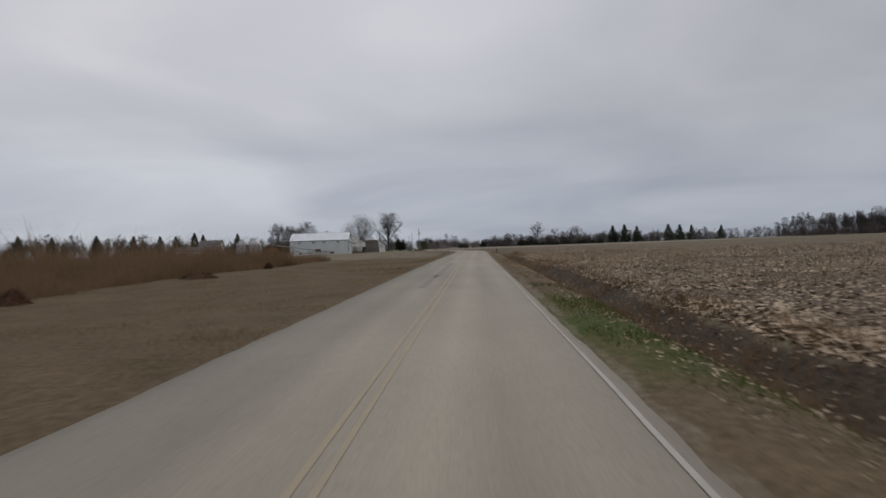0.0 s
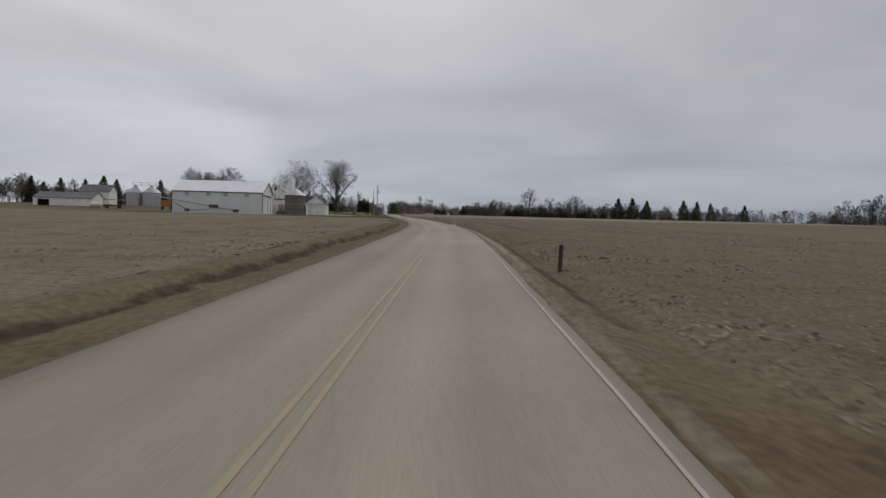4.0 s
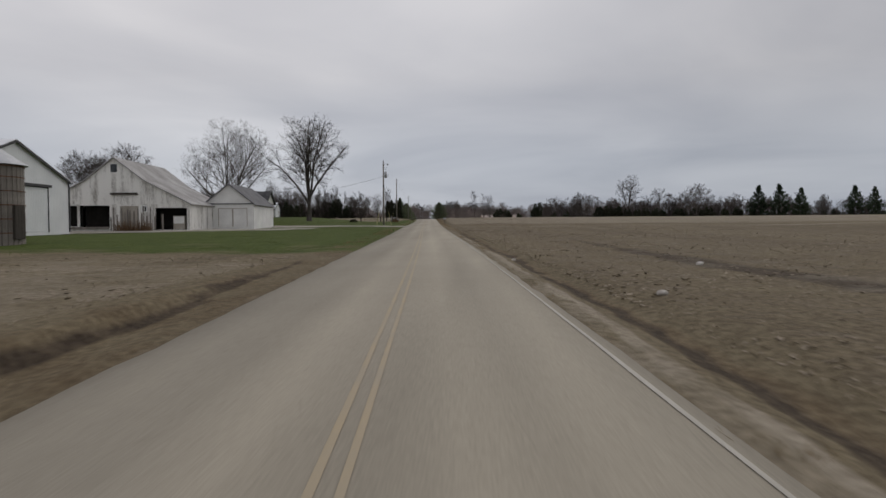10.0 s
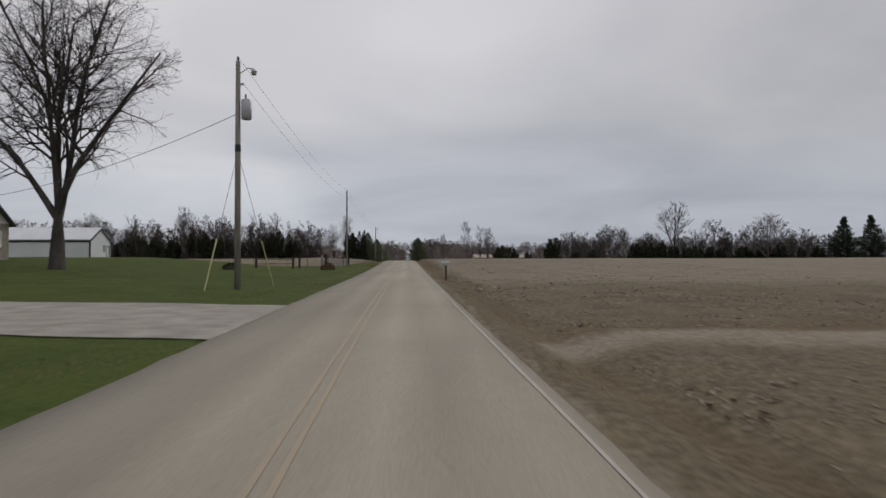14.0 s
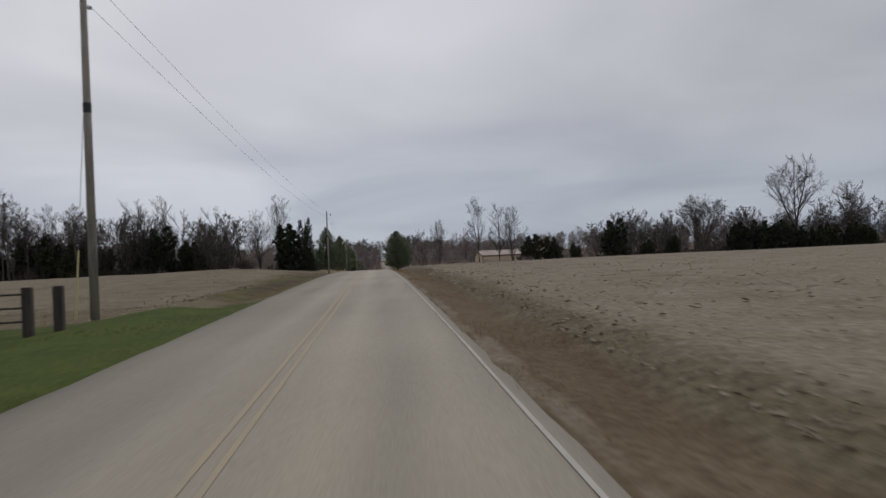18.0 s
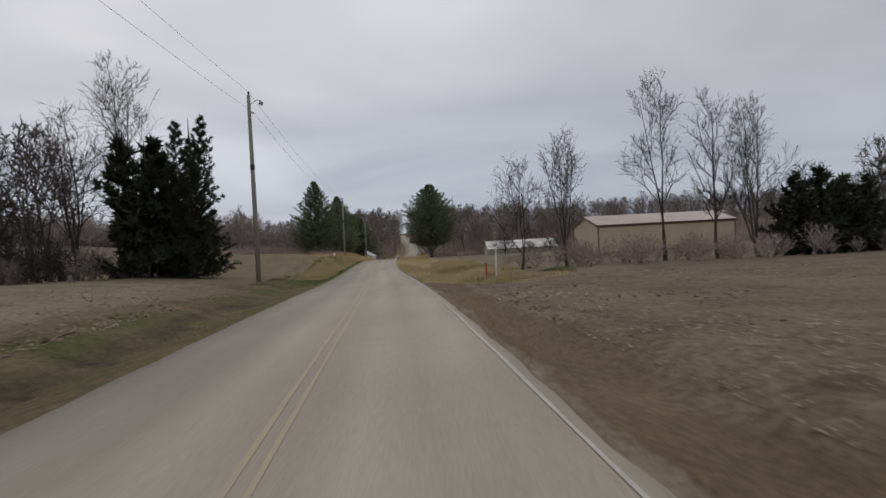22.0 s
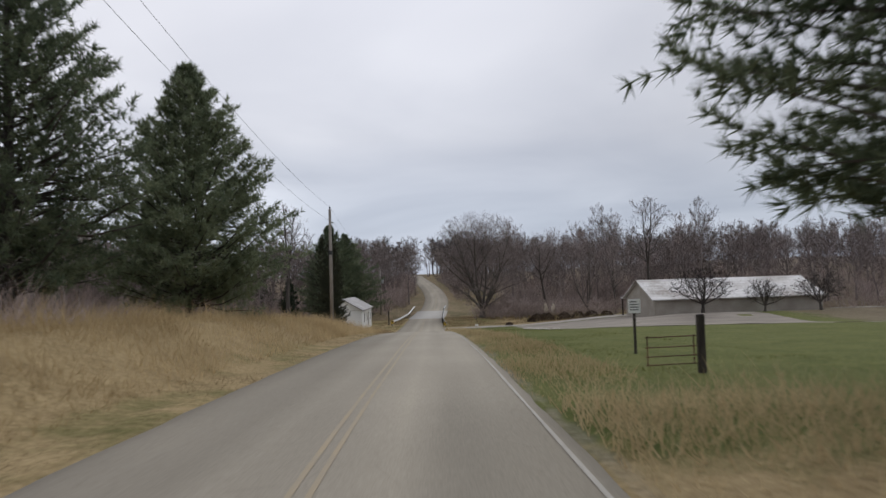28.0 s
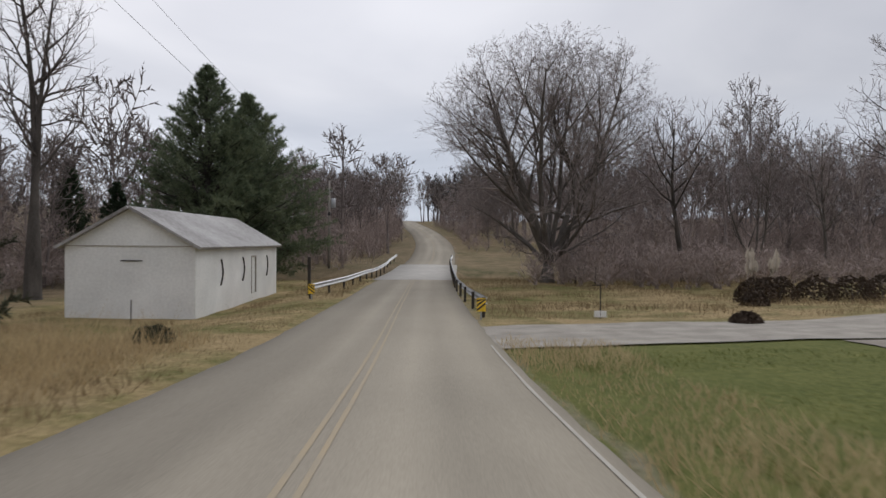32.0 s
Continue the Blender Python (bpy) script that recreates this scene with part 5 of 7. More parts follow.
joined("undergrowth", BUSH, wood_spots([(-165, -48, 730, 765, 260), (-52, -31, 768, 840, 160), (-10, 48, 760, 790, 330), (-45, -10, 800, 880, 170), (48, 170, 746, 775, 140), (-235, -95, 706, 740, 120)], 0.7, 1.6, 5), M_VALLEY, "leafless bushes under the valley trees", "undergrowth")
joined("roadside_brush", BUSH, wood_spots([(-7, 2, 557, 566, 18), (2.5, 16, 556, 567, 40), (-62, -30, 551, 558, 30), (14, 30, 557, 568, 10)], 0.5, 1.0, 6), M_VALLEY, "leafless brush between the roadside trees", "undergrowth")
joined("roadside_brush", BUSH, wood_spots([(-14, 10, 742, 758, 60), (-20, -12, 746, 760, 16)], 0.8, 1.5, 7), M_VALLEY, "reddish leafless bushes beside the oak", "undergrowth")


def blades(name, spots, mat, label, category, sway=0.5, seed=1, kind="stuff"):
    """Many thin blades or twigs in one mesh. spots: arrays of x, y, z, height, width."""
    r = np.random.RandomState(seed)
    s = np.asarray(spots, float)
    n = len(s)
    a = r.rand(n) * 6.283
    lean = r.randn(n, 2) * sway
    dx, dy = np.cos(a) * s[:, 4] * 0.5, np.sin(a) * s[:, 4] * 0.5
    v = np.zeros((n, 3, 3))
    v[:, 0] = np.stack([s[:, 0] - dx, s[:, 1] - dy, s[:, 2]], -1)
    v[:, 1] = np.stack([s[:, 0] + dx, s[:, 1] + dy, s[:, 2]], -1)
    v[:, 2] = np.stack([s[:, 0] + lean[:, 0] * s[:, 3], s[:, 1] + lean[:, 1] * s[:, 3], s[:, 2] + s[:, 3]], -1)
    me = quad_mesh(name, v.reshape(-1, 3), np.zeros((0, 4), int), mat, np.arange(3 * n).reshape(n, 3), False)
    return tagged(new(name, me), label, category, kind=kind)


def thicket(name, rects, per_m2, low, high, mat=None, label="tangled leafless undergrowth at the wood's edge", width=0.05, seed=3, sway=0.22):
    r = np.random.RandomState(seed)
    out = []
    for x0, x1, y0, y1, f in rects:
        n = int((x1 - x0) * (y1 - y0) * per_m2 * f)
        x, y = r.uniform(x0, x1, n), r.uniform(y0, y1, n)
        u = np.abs(x - road_many(y))
        clump = 0.55 + 0.75 * lumps(x * 0.11, y * 0.11, 4) + 0.25 * lumps(x * 0.5, y * 0.5, 5)
        h = r.uniform(low, high, n) * np.clip(clump + 0.3, 0.25, 1.2) * (0.45 + 0.55 * np.clip((u - 6) / 8, 0, 1))
        s = np.stack([x, y, ground_many(x, y) - 0.1 + r.rand(n) * h * 0.5, h, width * r.uniform(0.5, 1.4, n)], -1)
        out.append(s[u > 6.0])
    return blades(name, np.concatenate(out), mat or M_THICKET, label, "undergrowth", sway, seed)


thicket("saplings", [(-250, -80, 558, 590, 2.2), (-160, -62, 690, 706, 1.5), (-80, -41, 558, 570, 1.5), (38, 330, 576, 606, 0.8), (330, 600, 572, 640, 0.3)], 2.6, 1.2, 4.5, width=0.08, seed=3, sway=0.75, label="tangled twigs filling the far wood")
thicket("saplings", [(-165, -52, 720, 790, 1.5), (-52, -31, 775, 860, 1), (-9, 48, 766, 840, 1), (48, 175, 752, 830, 0.8), (-235, -95, 712, 756, 0.8)], 1.8, 1.0, 4.5, M_VALLEY, width=0.055, seed=5, sway=0.75, label="tangled twigs filling the valley wood")
thicket("brush", [(-62, -31, 644, 653, 1.0), (-66, -42, 653, 674, 0.6)], 16, 0.8, 2.0, M_VALLEY, width=0.025, seed=28, sway=0.7, label="reddish leafless brush beside the pines")
thicket("saplings", [(34, 330, 852, 868, 1.0), (-330, -62, 852, 868, 1.0)], 0.8, 2, 6, M_VALLEY, width=0.2, seed=34, sway=0.6, label="twigs closing the hillside wood")
thicket("saplings", [(196, 330, 335, 430, 0.5)], 2.4, 2, 6, width=0.12, seed=33, sway=0.6, label="tangled twigs filling the far wood")
thicket("brush", [(-62, -29, 548, 558, 0.8)], 8, 0.4, 1.3, width=0.02, seed=9, sway=0.8, label="leafless brush along the field's edge")


# ---- buildings ----
def wall_pieces(bm, length, height, thick, openings=(), drop=0.6):
    """A wall along x from 0 to length, from below the ground to its height, with openings (x0, x1, z0, z1) cut through."""
    xs = sorted({0.0, length, *[v for o in openings for v in o[:2]]})
    zs = sorted({-drop, height, *[v for o in openings for v in o[2:]]})

    def open_at(i, j):
        if not (0 <= i < len(xs) - 1 and 0 <= j < len(zs) - 1):
            return True
        x, z = 0.5 * (xs[i] + xs[i + 1]), 0.5 * (zs[j] + zs[j + 1])
        return any(a < x < b and c < z < d for a, b, c, d in openings)

    at = {}

    def vert(i, k, j):
        if (i, k, j) not in at:
            at[i, k, j] = bm.verts.new((xs[i], thick * k, zs[j]))
        return at[i, k, j]

    for i in range(len(xs) - 1):
        for j in range(len(zs) - 1):
            if open_at(i, j):
                continue
            for k in (0, 1):
                bm.faces.new([vert(i, k, j), vert(i + 1, k, j), vert(i + 1, k, j + 1), vert(i, k, j + 1)][:: 1 - 2 * k])
            for di, dj, (p, q) in ((-1, 0, ((i, j), (i, j + 1))), (1, 0, ((i + 1, j + 1), (i + 1, j))), (0, -1, ((i + 1, j), (i, j))), (0, 1, ((i, j + 1), (i + 1, j + 1)))):
                if open_at(i + di, j + dj):
                    bm.faces.new([vert(p[0], 0, p[1]), vert(q[0], 0, q[1]), vert(q[0], 1, q[1]), vert(p[0], 1, p[1])])
    return bm


def gable_piece(bm, width, rise, thick, kink=None):
    """The triangle (or kinked gambrel) over an end wall: along x from 0 to width, from z 0."""
    prof = [(0, 0), (width, 0)]
    if kink:
        k, h = kink
        prof += [(width * (1 - k), rise * h), (width / 2, rise), (width * k, rise * h)]
    else:
        prof += [(width / 2, rise)]
    a = [bm.verts.new((x, 0, z)) for x, z in prof]
    b = [bm.verts.new((x, thick, z)) for x, z in prof]
    bm.faces.new(a)
    bm.faces.new(b[::-1])
    for i in range(len(prof)):
        j = (i + 1) % len(prof)
        bm.faces.new((a[j], a[i], b[i], b[j]))
    return bm


def roof_slab(bm, p, q, y0, y1, thick):
    """A roof slope in the x-z plane from p to q, stretched along y."""
    (xa, za), (xb, zb) = p, q
    n = Vector((-(zb - za), xb - xa)).normalized() * thick
    if n.y < 0:
        n = -n
    pts = [(xa, za), (xb, zb), (xb + n.x, zb + n.y), (xa + n.x, za + n.y)]
    a = [bm.verts.new((x, y0, z)) for x, z in pts]
    b = [bm.verts.new((x, y1, z)) for x, z in pts]
    bm.faces.new(a)
    bm.faces.new(b[::-1])
    for i in range(4):
        bm.faces.new((a[(i + 1) % 4], a[i], b[i], b[(i + 1) % 4]))
    return bm


def turned(ob, m):
    ob.matrix_local = m
    return ob


def gable_house(name, m, w, d, eave, rise, wall, roof, label, category, over=0.3, trim=None, front=(), back=(), left=(), right=(), kink=None, roof_thick=0.12, gable_mat=None, base_drop=0.6):
    """A building with its gable ends facing -y and +y: w across, d deep. Openings per wall as (a, b, z0, z1, kind)."""
    h = thing(name, m, label, category)
    t = 0.15
    places = {"front": (Matrix.Identity(4), w, front), "back": (pose(w, d, 0, 0, 0, 180), w, back),
              "left": (pose(0, d, 0, 0, 0, -90), d, left), "right": (pose(w, 0, 0, 0, 0, 90), d, right)}
    for key, (mt, ln, ops) in places.items():
        shift = Matrix.Translation((-w / 2, 0, 0)) @ mt
        inset = 0.0 if key in ("front", "back") else t
        bm = wall_pieces(bmesh.new(), ln - 2 * inset, eave, t, [(a - inset, b - inset, z0, z1) for a, b, z0, z1, kind in ops], base_drop)
        wl_ = turned(part("wall", bm, wall, h), shift @ Matrix.Translation((inset, 0, 0)))
        if key in ("front", "back"):
            turned(part("gable", gable_piece(bmesh.new(), w, rise, t, kink), gable_mat or wall, h, "boarded gable" if gable_mat else ""), shift @ Matrix.Translation((0, 0, eave)))
        for a, b, z0, z1, kind in ops:
            loc = shift
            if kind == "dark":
                # added near-black panel 1.6 m in, standing for the bay's shade
                turned(part("bay_shade_panel", boxed(a, b, 1.6, 1.65, z0, z1), M_BAYSHADE, h, "near-black panel that paints the shade inside an open bay"), loc)
            elif kind == "skylight":
                turned(part("wall_light", boxed(a, b, 0.02, 0.05, z0, z1), M_STEEL, h, "dull grey translucent panel"), loc)
            elif kind == "glass":
                o = turned(part("window", boxed(a + 0.05, b - 0.05, 0.07, 0.09, z0 + 0.05, z1 - 0.05), M_GLASS, h, "dark window pane"), loc)
                fr = bmesh.new()
                for q in ((a - 0.07, a + 0.05, z0 - 0.07, z1 + 0.07), (b - 0.05, b + 0.07, z0 - 0.07, z1 + 0.07), (a + 0.05, b - 0.05, z0 - 0.07, z0 + 0.05), (a + 0.05, b - 0.05, z1 - 0.05, z1 + 0.07), ((a + b) / 2 - 0.025, (a + b) / 2 + 0.025, z0 + 0.05, z1 - 0.05)):
                    box(fr, q[0], q[1], -0.03, 0.06, q[2], q[3])
                part("window_frame", fr, M_WBOARD, o, "white window frame")
            else:
                mt_door = {"door": M_WBOARD, "steel": M_WHITEM, "grey": M_BLOCK}[kind]
                o = turned(part("door", boxed(a + 0.03, b - 0.03, 0.04, 0.1, z0 + 0.02, z1 - 0.03), mt_door, h, "closed white door"), loc)
                edge = bmesh.new()
                for q in ((a - 0.06, a + 0.03, z0, z1 + 0.06), (b - 0.03, b + 0.06, z0, z1 + 0.06), (a + 0.03, b - 0.03, z1 - 0.03, z1 + 0.06)):
                    box(edge, q[0], q[1], -0.03, 0.05, q[2], q[3])
                part("door_frame", edge, trim or M_BLOCK, o)
    pts = [(-w / 2, eave), (0, eave + rise), (w / 2, eave)]
    if kink:
        k, hh = kink
        pts = [(-w / 2, eave), (-w / 2 + w * k, eave + rise * hh), (0, eave + rise), (w / 2 - w * k, eave + rise * hh), (w / 2, eave)]
    for i in range(len(pts) - 1):
        p, q = Vector(pts[i]), Vector(pts[i + 1])
        dd = (q - p).normalized()
        if i == 0:
            p = p - dd * over
        if i == len(pts) - 2:
            q = q + dd * over
        part("roof_slope", roof_slab(bmesh.new(), p, q, -over, d + over, roof_thick), roof, h)
    if trim:
        for sx in (-1, 1):
            for yy in (-0.02, d + 0.02):
                part("corner_trim", boxed(sx * w / 2 - 0.1, sx * w / 2 + 0.1, yy - 0.08, yy + 0.08, 0, eave), trim, h)
            part("eave_trim", boxed(sx * (w / 2 + 0.04) - 0.04, sx * (w / 2 + 0.04) + 0.04, 0, d, eave - 0.28, eave - 0.04), trim, h)
        for yy in (-over - 0.03, d + over - 0.03):
            for i in range(len(pts) - 1):
                p, q = Vector(pts[i]), Vector(pts[i + 1])
                part("verge_trim", roof_slab(bmesh.new(), p - Vector((0, 0.2)), q - Vector((0, 0.2)), yy, yy + 0.06, 0.24), trim, h)
    return h


YAW = 3.8
# large white machine shed: gable ends face along the x axis
shed = gable_house("machine_shed", pose(-37.4, 298.9, 4.0, 0, 0, 90 + YAW), 20, 23.6, 5.35, 3.35, M_WHITEM, M_ROOFW, "large white metal machine shed with black trim", "shed", 0.25, M_TRIM,
                   front=[(4.2, 9.9, 0, 4.5, "steel"), (10.05, 15.8, 0, 4.5, "steel")],
                   right=[], left=[(3.2, 4.4, 4.1, 5.0, "skylight"), (8.8, 10.0, 4.1, 5.0, "skylight"), (13.2, 14.4, 4.1, 5.0, "skylight"), (18.8, 20.0, 4.1, 5.0, "skylight")])
part("door_track", boxed(-8.6, 6.2, -0.2, -0.04, 4.55, 4.8), M_TRIM, shed, "black sliding door track")
for k in range(5):
    part("ridge_vent", boxed(-0.25, 0.25, 1.5 + 4.4 * k, 4.2 + 4.4 * k, 8.62, 8.8, bevel=0.03), M_TRIM, shed, "dark ridge vent")
barn = gable_house("old_barn", pose(-39.9, 322.4, 4.1, 0, 0, YAW), 19, 17, 3.3, 5.9, M_OLDWHITE, M_OLDROOF, "old barn with peeling white boards", "barn", 0.35, None,
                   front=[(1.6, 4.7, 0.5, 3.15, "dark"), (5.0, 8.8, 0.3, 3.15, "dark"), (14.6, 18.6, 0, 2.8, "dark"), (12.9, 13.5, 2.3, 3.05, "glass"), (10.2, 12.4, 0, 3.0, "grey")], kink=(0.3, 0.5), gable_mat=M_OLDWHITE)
part("door_track", boxed(-0.5, 2.9, -0.3, -0.02, 4.5, 4.75), M_DARKW, barn, "dark sliding door track")
part("loft_window", boxed(-0.45, 0.35, -0.05, 0.03, 7.4, 8.4), M_GLASS, barn, "small dark loft window")
for k in range(14):
    bx = -0.6 + 0.42 * k + 0.1 * math.sin(k * 5)
    part("loose_board", boxed(bx, bx + 0.16 + 0.05 * math.sin(k * 3), -0.06, -0.01, 0.0, 1.6 + 1.3 * abs(math.sin(k * 1.7))), M_CRIB, barn, "bare grey board")
part("bay_post", boxed(5.9, 6.1, -0.1, 0.1, -0.3, 2.0), M_POLE, barn)
part("bay_rail", boxed(-7.9, -0.8, -0.08, -0.02, 0.1, 0.42), M_CRIB, barn, "grey rail across the bay")
stored = thing("stored_cabinet", pose(-39.9 + 7.9 * math.cos(radians(YAW)), 322.4 + 7.9 * math.sin(radians(YAW)) + 0.7, 4.12, 0, 0, YAW), "pale boxy cabinet standing in the open barn bay", "cabinet")
part("body", boxed(-0.75, 0.75, -0.3, 0.3, 0, 1.75, bevel=0.04), M_BLOCK, stored)
part("door", boxed(-0.68, 0.68, -0.34, -0.3, 0.75, 1.65, bevel=0.01), M_WBOARD, stored, "white upper panel")
garage = gable_house("garage", pose(-28.8, 333, 4.45, 0, 0, YAW), 7.0, 12.8, 3.2, 2.8, M_WBOARD, M_SHINGLE, "white wooden garage with double doors", "garage", 0.35, None,
                     front=[(2.0, 3.95, 0, 2.55, "door"), (4.05, 6.0, 0, 2.55, "door")])
part("gable_moulding", boxed(-3.6, 3.6, -0.1, 0.0, 3.15, 3.3), M_SHINGLE, garage)
annex = gable_house("garage_annex", pose(-35.6, 340, 4.4, 0, 0, YAW), 7, 6, 2.6, 1.1, M_OLDWHITE, M_OLDROOF, "low white lean-to shed beside the garage", "shed", 0.25)
house = gable_house("farmhouse", pose(-36.2, 378.9, 6.35, 0, 0, 90 + YAW), 7.8, 4.8, 2.9, 2.4, M_BRICK, M_DARKSH, "single-storey tan brick farmhouse with charcoal roof", "house", 0.45, None,
                    front=[(0.9, 2.9, 0.9, 2.2, "glass"), (3.5, 4.4, 0.1, 2.1, "door"), (5.4, 6.6, 1.0, 2.2, "glass")], left=[(1.7, 3.0, 0.9, 2.2, "glass")], gable_mat=M_WBOARD)
wing = gable_house("farmhouse_wing", pose(-44.0, 375.2, 6.35, 0, 0, YAW), 7.4, 12, 3.7, 2.5, M_WBOARD, M_DARKSH, "white farmhouse wing with a steep charcoal roof", "house", 0.4, None, front=[])
wshed = gable_house("metal_shed", pose(-44.6, 415, 6.3, 0, 0, 90 + YAW), 6.4, 13.5, 2.7, 1.6, M_WHITEM, M_ROOFW, "small white metal shed on the lawn", "shed", 0.12, M_TRIM,
                    front=[(3.9, 4.7, 1.2, 2.2, "glass"), (5.0, 5.9, 0, 2.0, "steel")])
low_shed = gable_house("long_shed", pose(-112, 361, 5.2, 0, 0, 90 + YAW), 13, 20, 3.0, 2.2, M_WBOARD, M_SHINGLE, "long low white farm shed", "shed", 0.3, None, left=[(1.5, 5.5, 0, 2.4, "dark")])
far_house = gable_house("far_farmhouse", pose(-119, 390, 5.4, 0, 0, 90 + YAW), 9, 11, 6.4, 2.9, M_WBOARD, M_SHINGLE, "distant two-storey white farmhouse", "house", 0.4, None, left=[(2, 3.2, 4.2, 5.6, "glass"), (6, 7.2, 4.2, 5.6, "glass")])
tan = gable_house("tan_building", pose(10.5, 613.5, 4.7, 0, 0, -90 + 6), 12, 20.5, 3.9, 1.35, M_TAN, M_BROWN, "long tan metal building with brown roof", "building", 0.25, M_BROWN, base_drop=1.2)
low_barn = gable_house("low_barn", pose(1.5, 711, 1.95, 0, 0, -90 + 4), 9.8, 19.2, 1.9, 2.05, M_BLOCK, M_SHEETROOF, "long low weathered barn with stained sheet roof", "barn", 0.4, None,
                       front=[(3.0, 4.6, 0.1, 1.85, "door")], base_drop=1.6)
lean = part("lean_to_roof", boxed(-8.2, -5.2, 0.3, 3.4, 1.75, 1.9), M_SHEETROOF, low_barn, "small lean-to roof")
for yy in (0.5, 3.2):
    part("lean_to_post", boxed(-8.1, -7.95, yy - 0.08, yy + 0.08, -0.6, 1.75), M_DARKW, low_barn)
gate_bm = bmesh.new()
for k in range(5):
    box(gate_bm, -2.1, -0.1, -0.1, -0.06, 0.25 + 0.22 * k, 0.31 + 0.22 * k)
for xx in (-2.1, -1.1, -0.14):
    box(gate_bm, xx, xx + 0.05, -0.12, -0.05, 0.2, 1.25)
part("door_gate", gate_bm, M_WHITEP, low_barn, "white barred gate across the doorway")
white_shed = gable_house("white_outbuilding", pose(-35.9, 727.6, 0.1, 0, 0, 1.5), 5.4, 16.2, 2.75, 1.55, M_WBOARD, M_OLDROOF, "white wooden outbuilding with patched grey roof", "outbuilding", 0.3, None,
                         right=[(9.6, 10.6, 0.1, 2.1, "door")], base_drop=0.9)
part("gable_joint", boxed(-2.7, 2.7, -0.03, 0.0, 2.72, 2.76), M_BLOCK, white_shed)
part("wall_vent", boxed(-0.4, 0.5, -0.03, 0.0, 2.1, 2.15), M_DARKW, white_shed, "dark slot in the gable wall")
for yy in (3.6, 7.6, 13.2):
    scroll = bmesh.new()
    tube(scroll, [(2.73, yy + 0.35 * math.sin(3 * f), 0.9 + 1.2 * f) for f in [k / 8 for k in range(9)]], 0.045, 5)
    part("wall_scroll", scroll, M_DARKW, white_shed, "dark curved ornament on the wall")


# ---- round crib and grain bins ----
crib = thing("corn_crib", pose(-26.2, 278.2, 3.45), "round corn crib of grey boards with metal cone roof", "corn crib")
for k in range(40):
    a0, a1 = 6.283 * k / 40, 6.283 * (k + 0.86) / 40
    r0, r1 = 2.5, 2.58
    me = mesh_of("board", [(r * math.cos(a), r * math.sin(a), z) for z in (-0.3, 5.0) for r in (r0, r1) for a in (a0, a1)], [(0, 1, 5, 4), (2, 3, 7, 6), (0, 2, 6, 4), (1, 3, 7, 5), (4, 5, 7, 6)], M_CRIB) if k == 0 else me
    ob = part("board", me, None, crib)
    ob.matrix_local = Matrix.Rotation(6.283 * k / 40, 4, "Z")
liner = bmesh.new()
tube(liner, [(0, 0, -0.2), (0, 0, 4.9)], 2.44, 32)
part("inner_wall", liner, M_DARKW, crib)
for z in (0.6, 1.5, 2.4, 3.3, 4.2, 4.9):
    hoop = bmesh.new()
    bmesh.ops.create_cone(hoop, cap_ends=False, segments=40, radius1=2.62, radius2=2.62, depth=0.07)
    bmesh.ops.translate(hoop, verts=hoop.verts, vec=(0, 0, z))
    part("hoop", hoop, M_RUST, crib, "dark iron hoop")
cone = bmesh.new()
bmesh.ops.create_cone(cone, cap_ends=True, segments=28, radius1=2.85, radius2=0.3, depth=1.8)
bmesh.ops.translate(cone, verts=cone.verts, vec=(0, 0, 5.9))
part("roof", cone, M_STEEL, crib, "conical galvanised roof")
part("hatch", boxed(2.5, 2.72, -0.5, 0.5, 0.2, 2.4), M_DARKW, crib, "tall dark hatch")

for bx, by in ((-101.8, 369), (-95.0, 367)):
    gb = thing("grain_bin", pose(bx, by, 5.2), "galvanised round grain bin with cone roof", "grain bin", "grain bins")
    body = bmesh.new()
    prof, zs = [], []
    for k in range(37):
        prof.append(3.3 + 0.04 * (k % 2))
        zs.append((0, 0, -0.3 + 6.3 * k / 36))
    tube(body, zs, prof, 36)
    part("wall", body, M_STEEL, gb, "", True)
    rf = bmesh.new()
    bmesh.ops.create_cone(rf, cap_ends=True, segments=24, radius1=3.45, radius2=0.5, depth=2.4)
    bmesh.ops.translate(rf, verts=rf.verts, vec=(0, 0, 7.2))
    part("roof", rf, M_STEEL, gb)
    part("cap", tubed([(0, 0, 8.4), (0, 0, 8.8)], 0.55, 12), M_STEEL, gb)
cat = thing("bin_walkway", pose(-101.8, 369, 14.0), "steel walkway across the grain bin tops", "walkway")
part("deck", boxed(-1, 8, -0.4, 0.4, 0, 0.12), M_STEEL, cat)
for yy in (-0.4, 0.4):
    part("rail", boxed(-1, 8, yy - 0.03, yy + 0.03, 1.0, 1.06), M_STEEL, cat)
    for xx in (-1, 2, 5, 7.9):
        part("rail_post", boxed(xx - 0.03, xx + 0.03, yy - 0.03, yy + 0.03, 0.1, 1.0), M_STEEL, cat)

# ---- grain auger before the shed ----
aug = thing("grain_auger", pose(-54, 284.5, 3.75, 0, 0, YAW), "long rusty grain auger on wheels by the shed", "auger")
part("spout_tube", tubed([(11, 0, 0.6), (-11, 0, 4.1)], 0.16, 8), M_STEEL, aug, "long sloping steel tube")
part("intake", boxed(10.4, 11.8, -0.5, 0.5, 0.1, 0.9, bevel=0.05), M_RUST, aug)
part("motor", boxed(4.3, 6.6, -0.5, 0.5, 1.1, 2.0, bevel=0.06), M_RUST, aug)
part("strut", tubed([(-1.4, 0.6, 0.5), (-6, 0.1, 3.2)], 0.06, 6), M_RUST, aug)
part("strut", tubed([(-1.4, -0.6, 0.5), (-6, -0.1, 3.2)], 0.06, 6), M_RUST, aug)
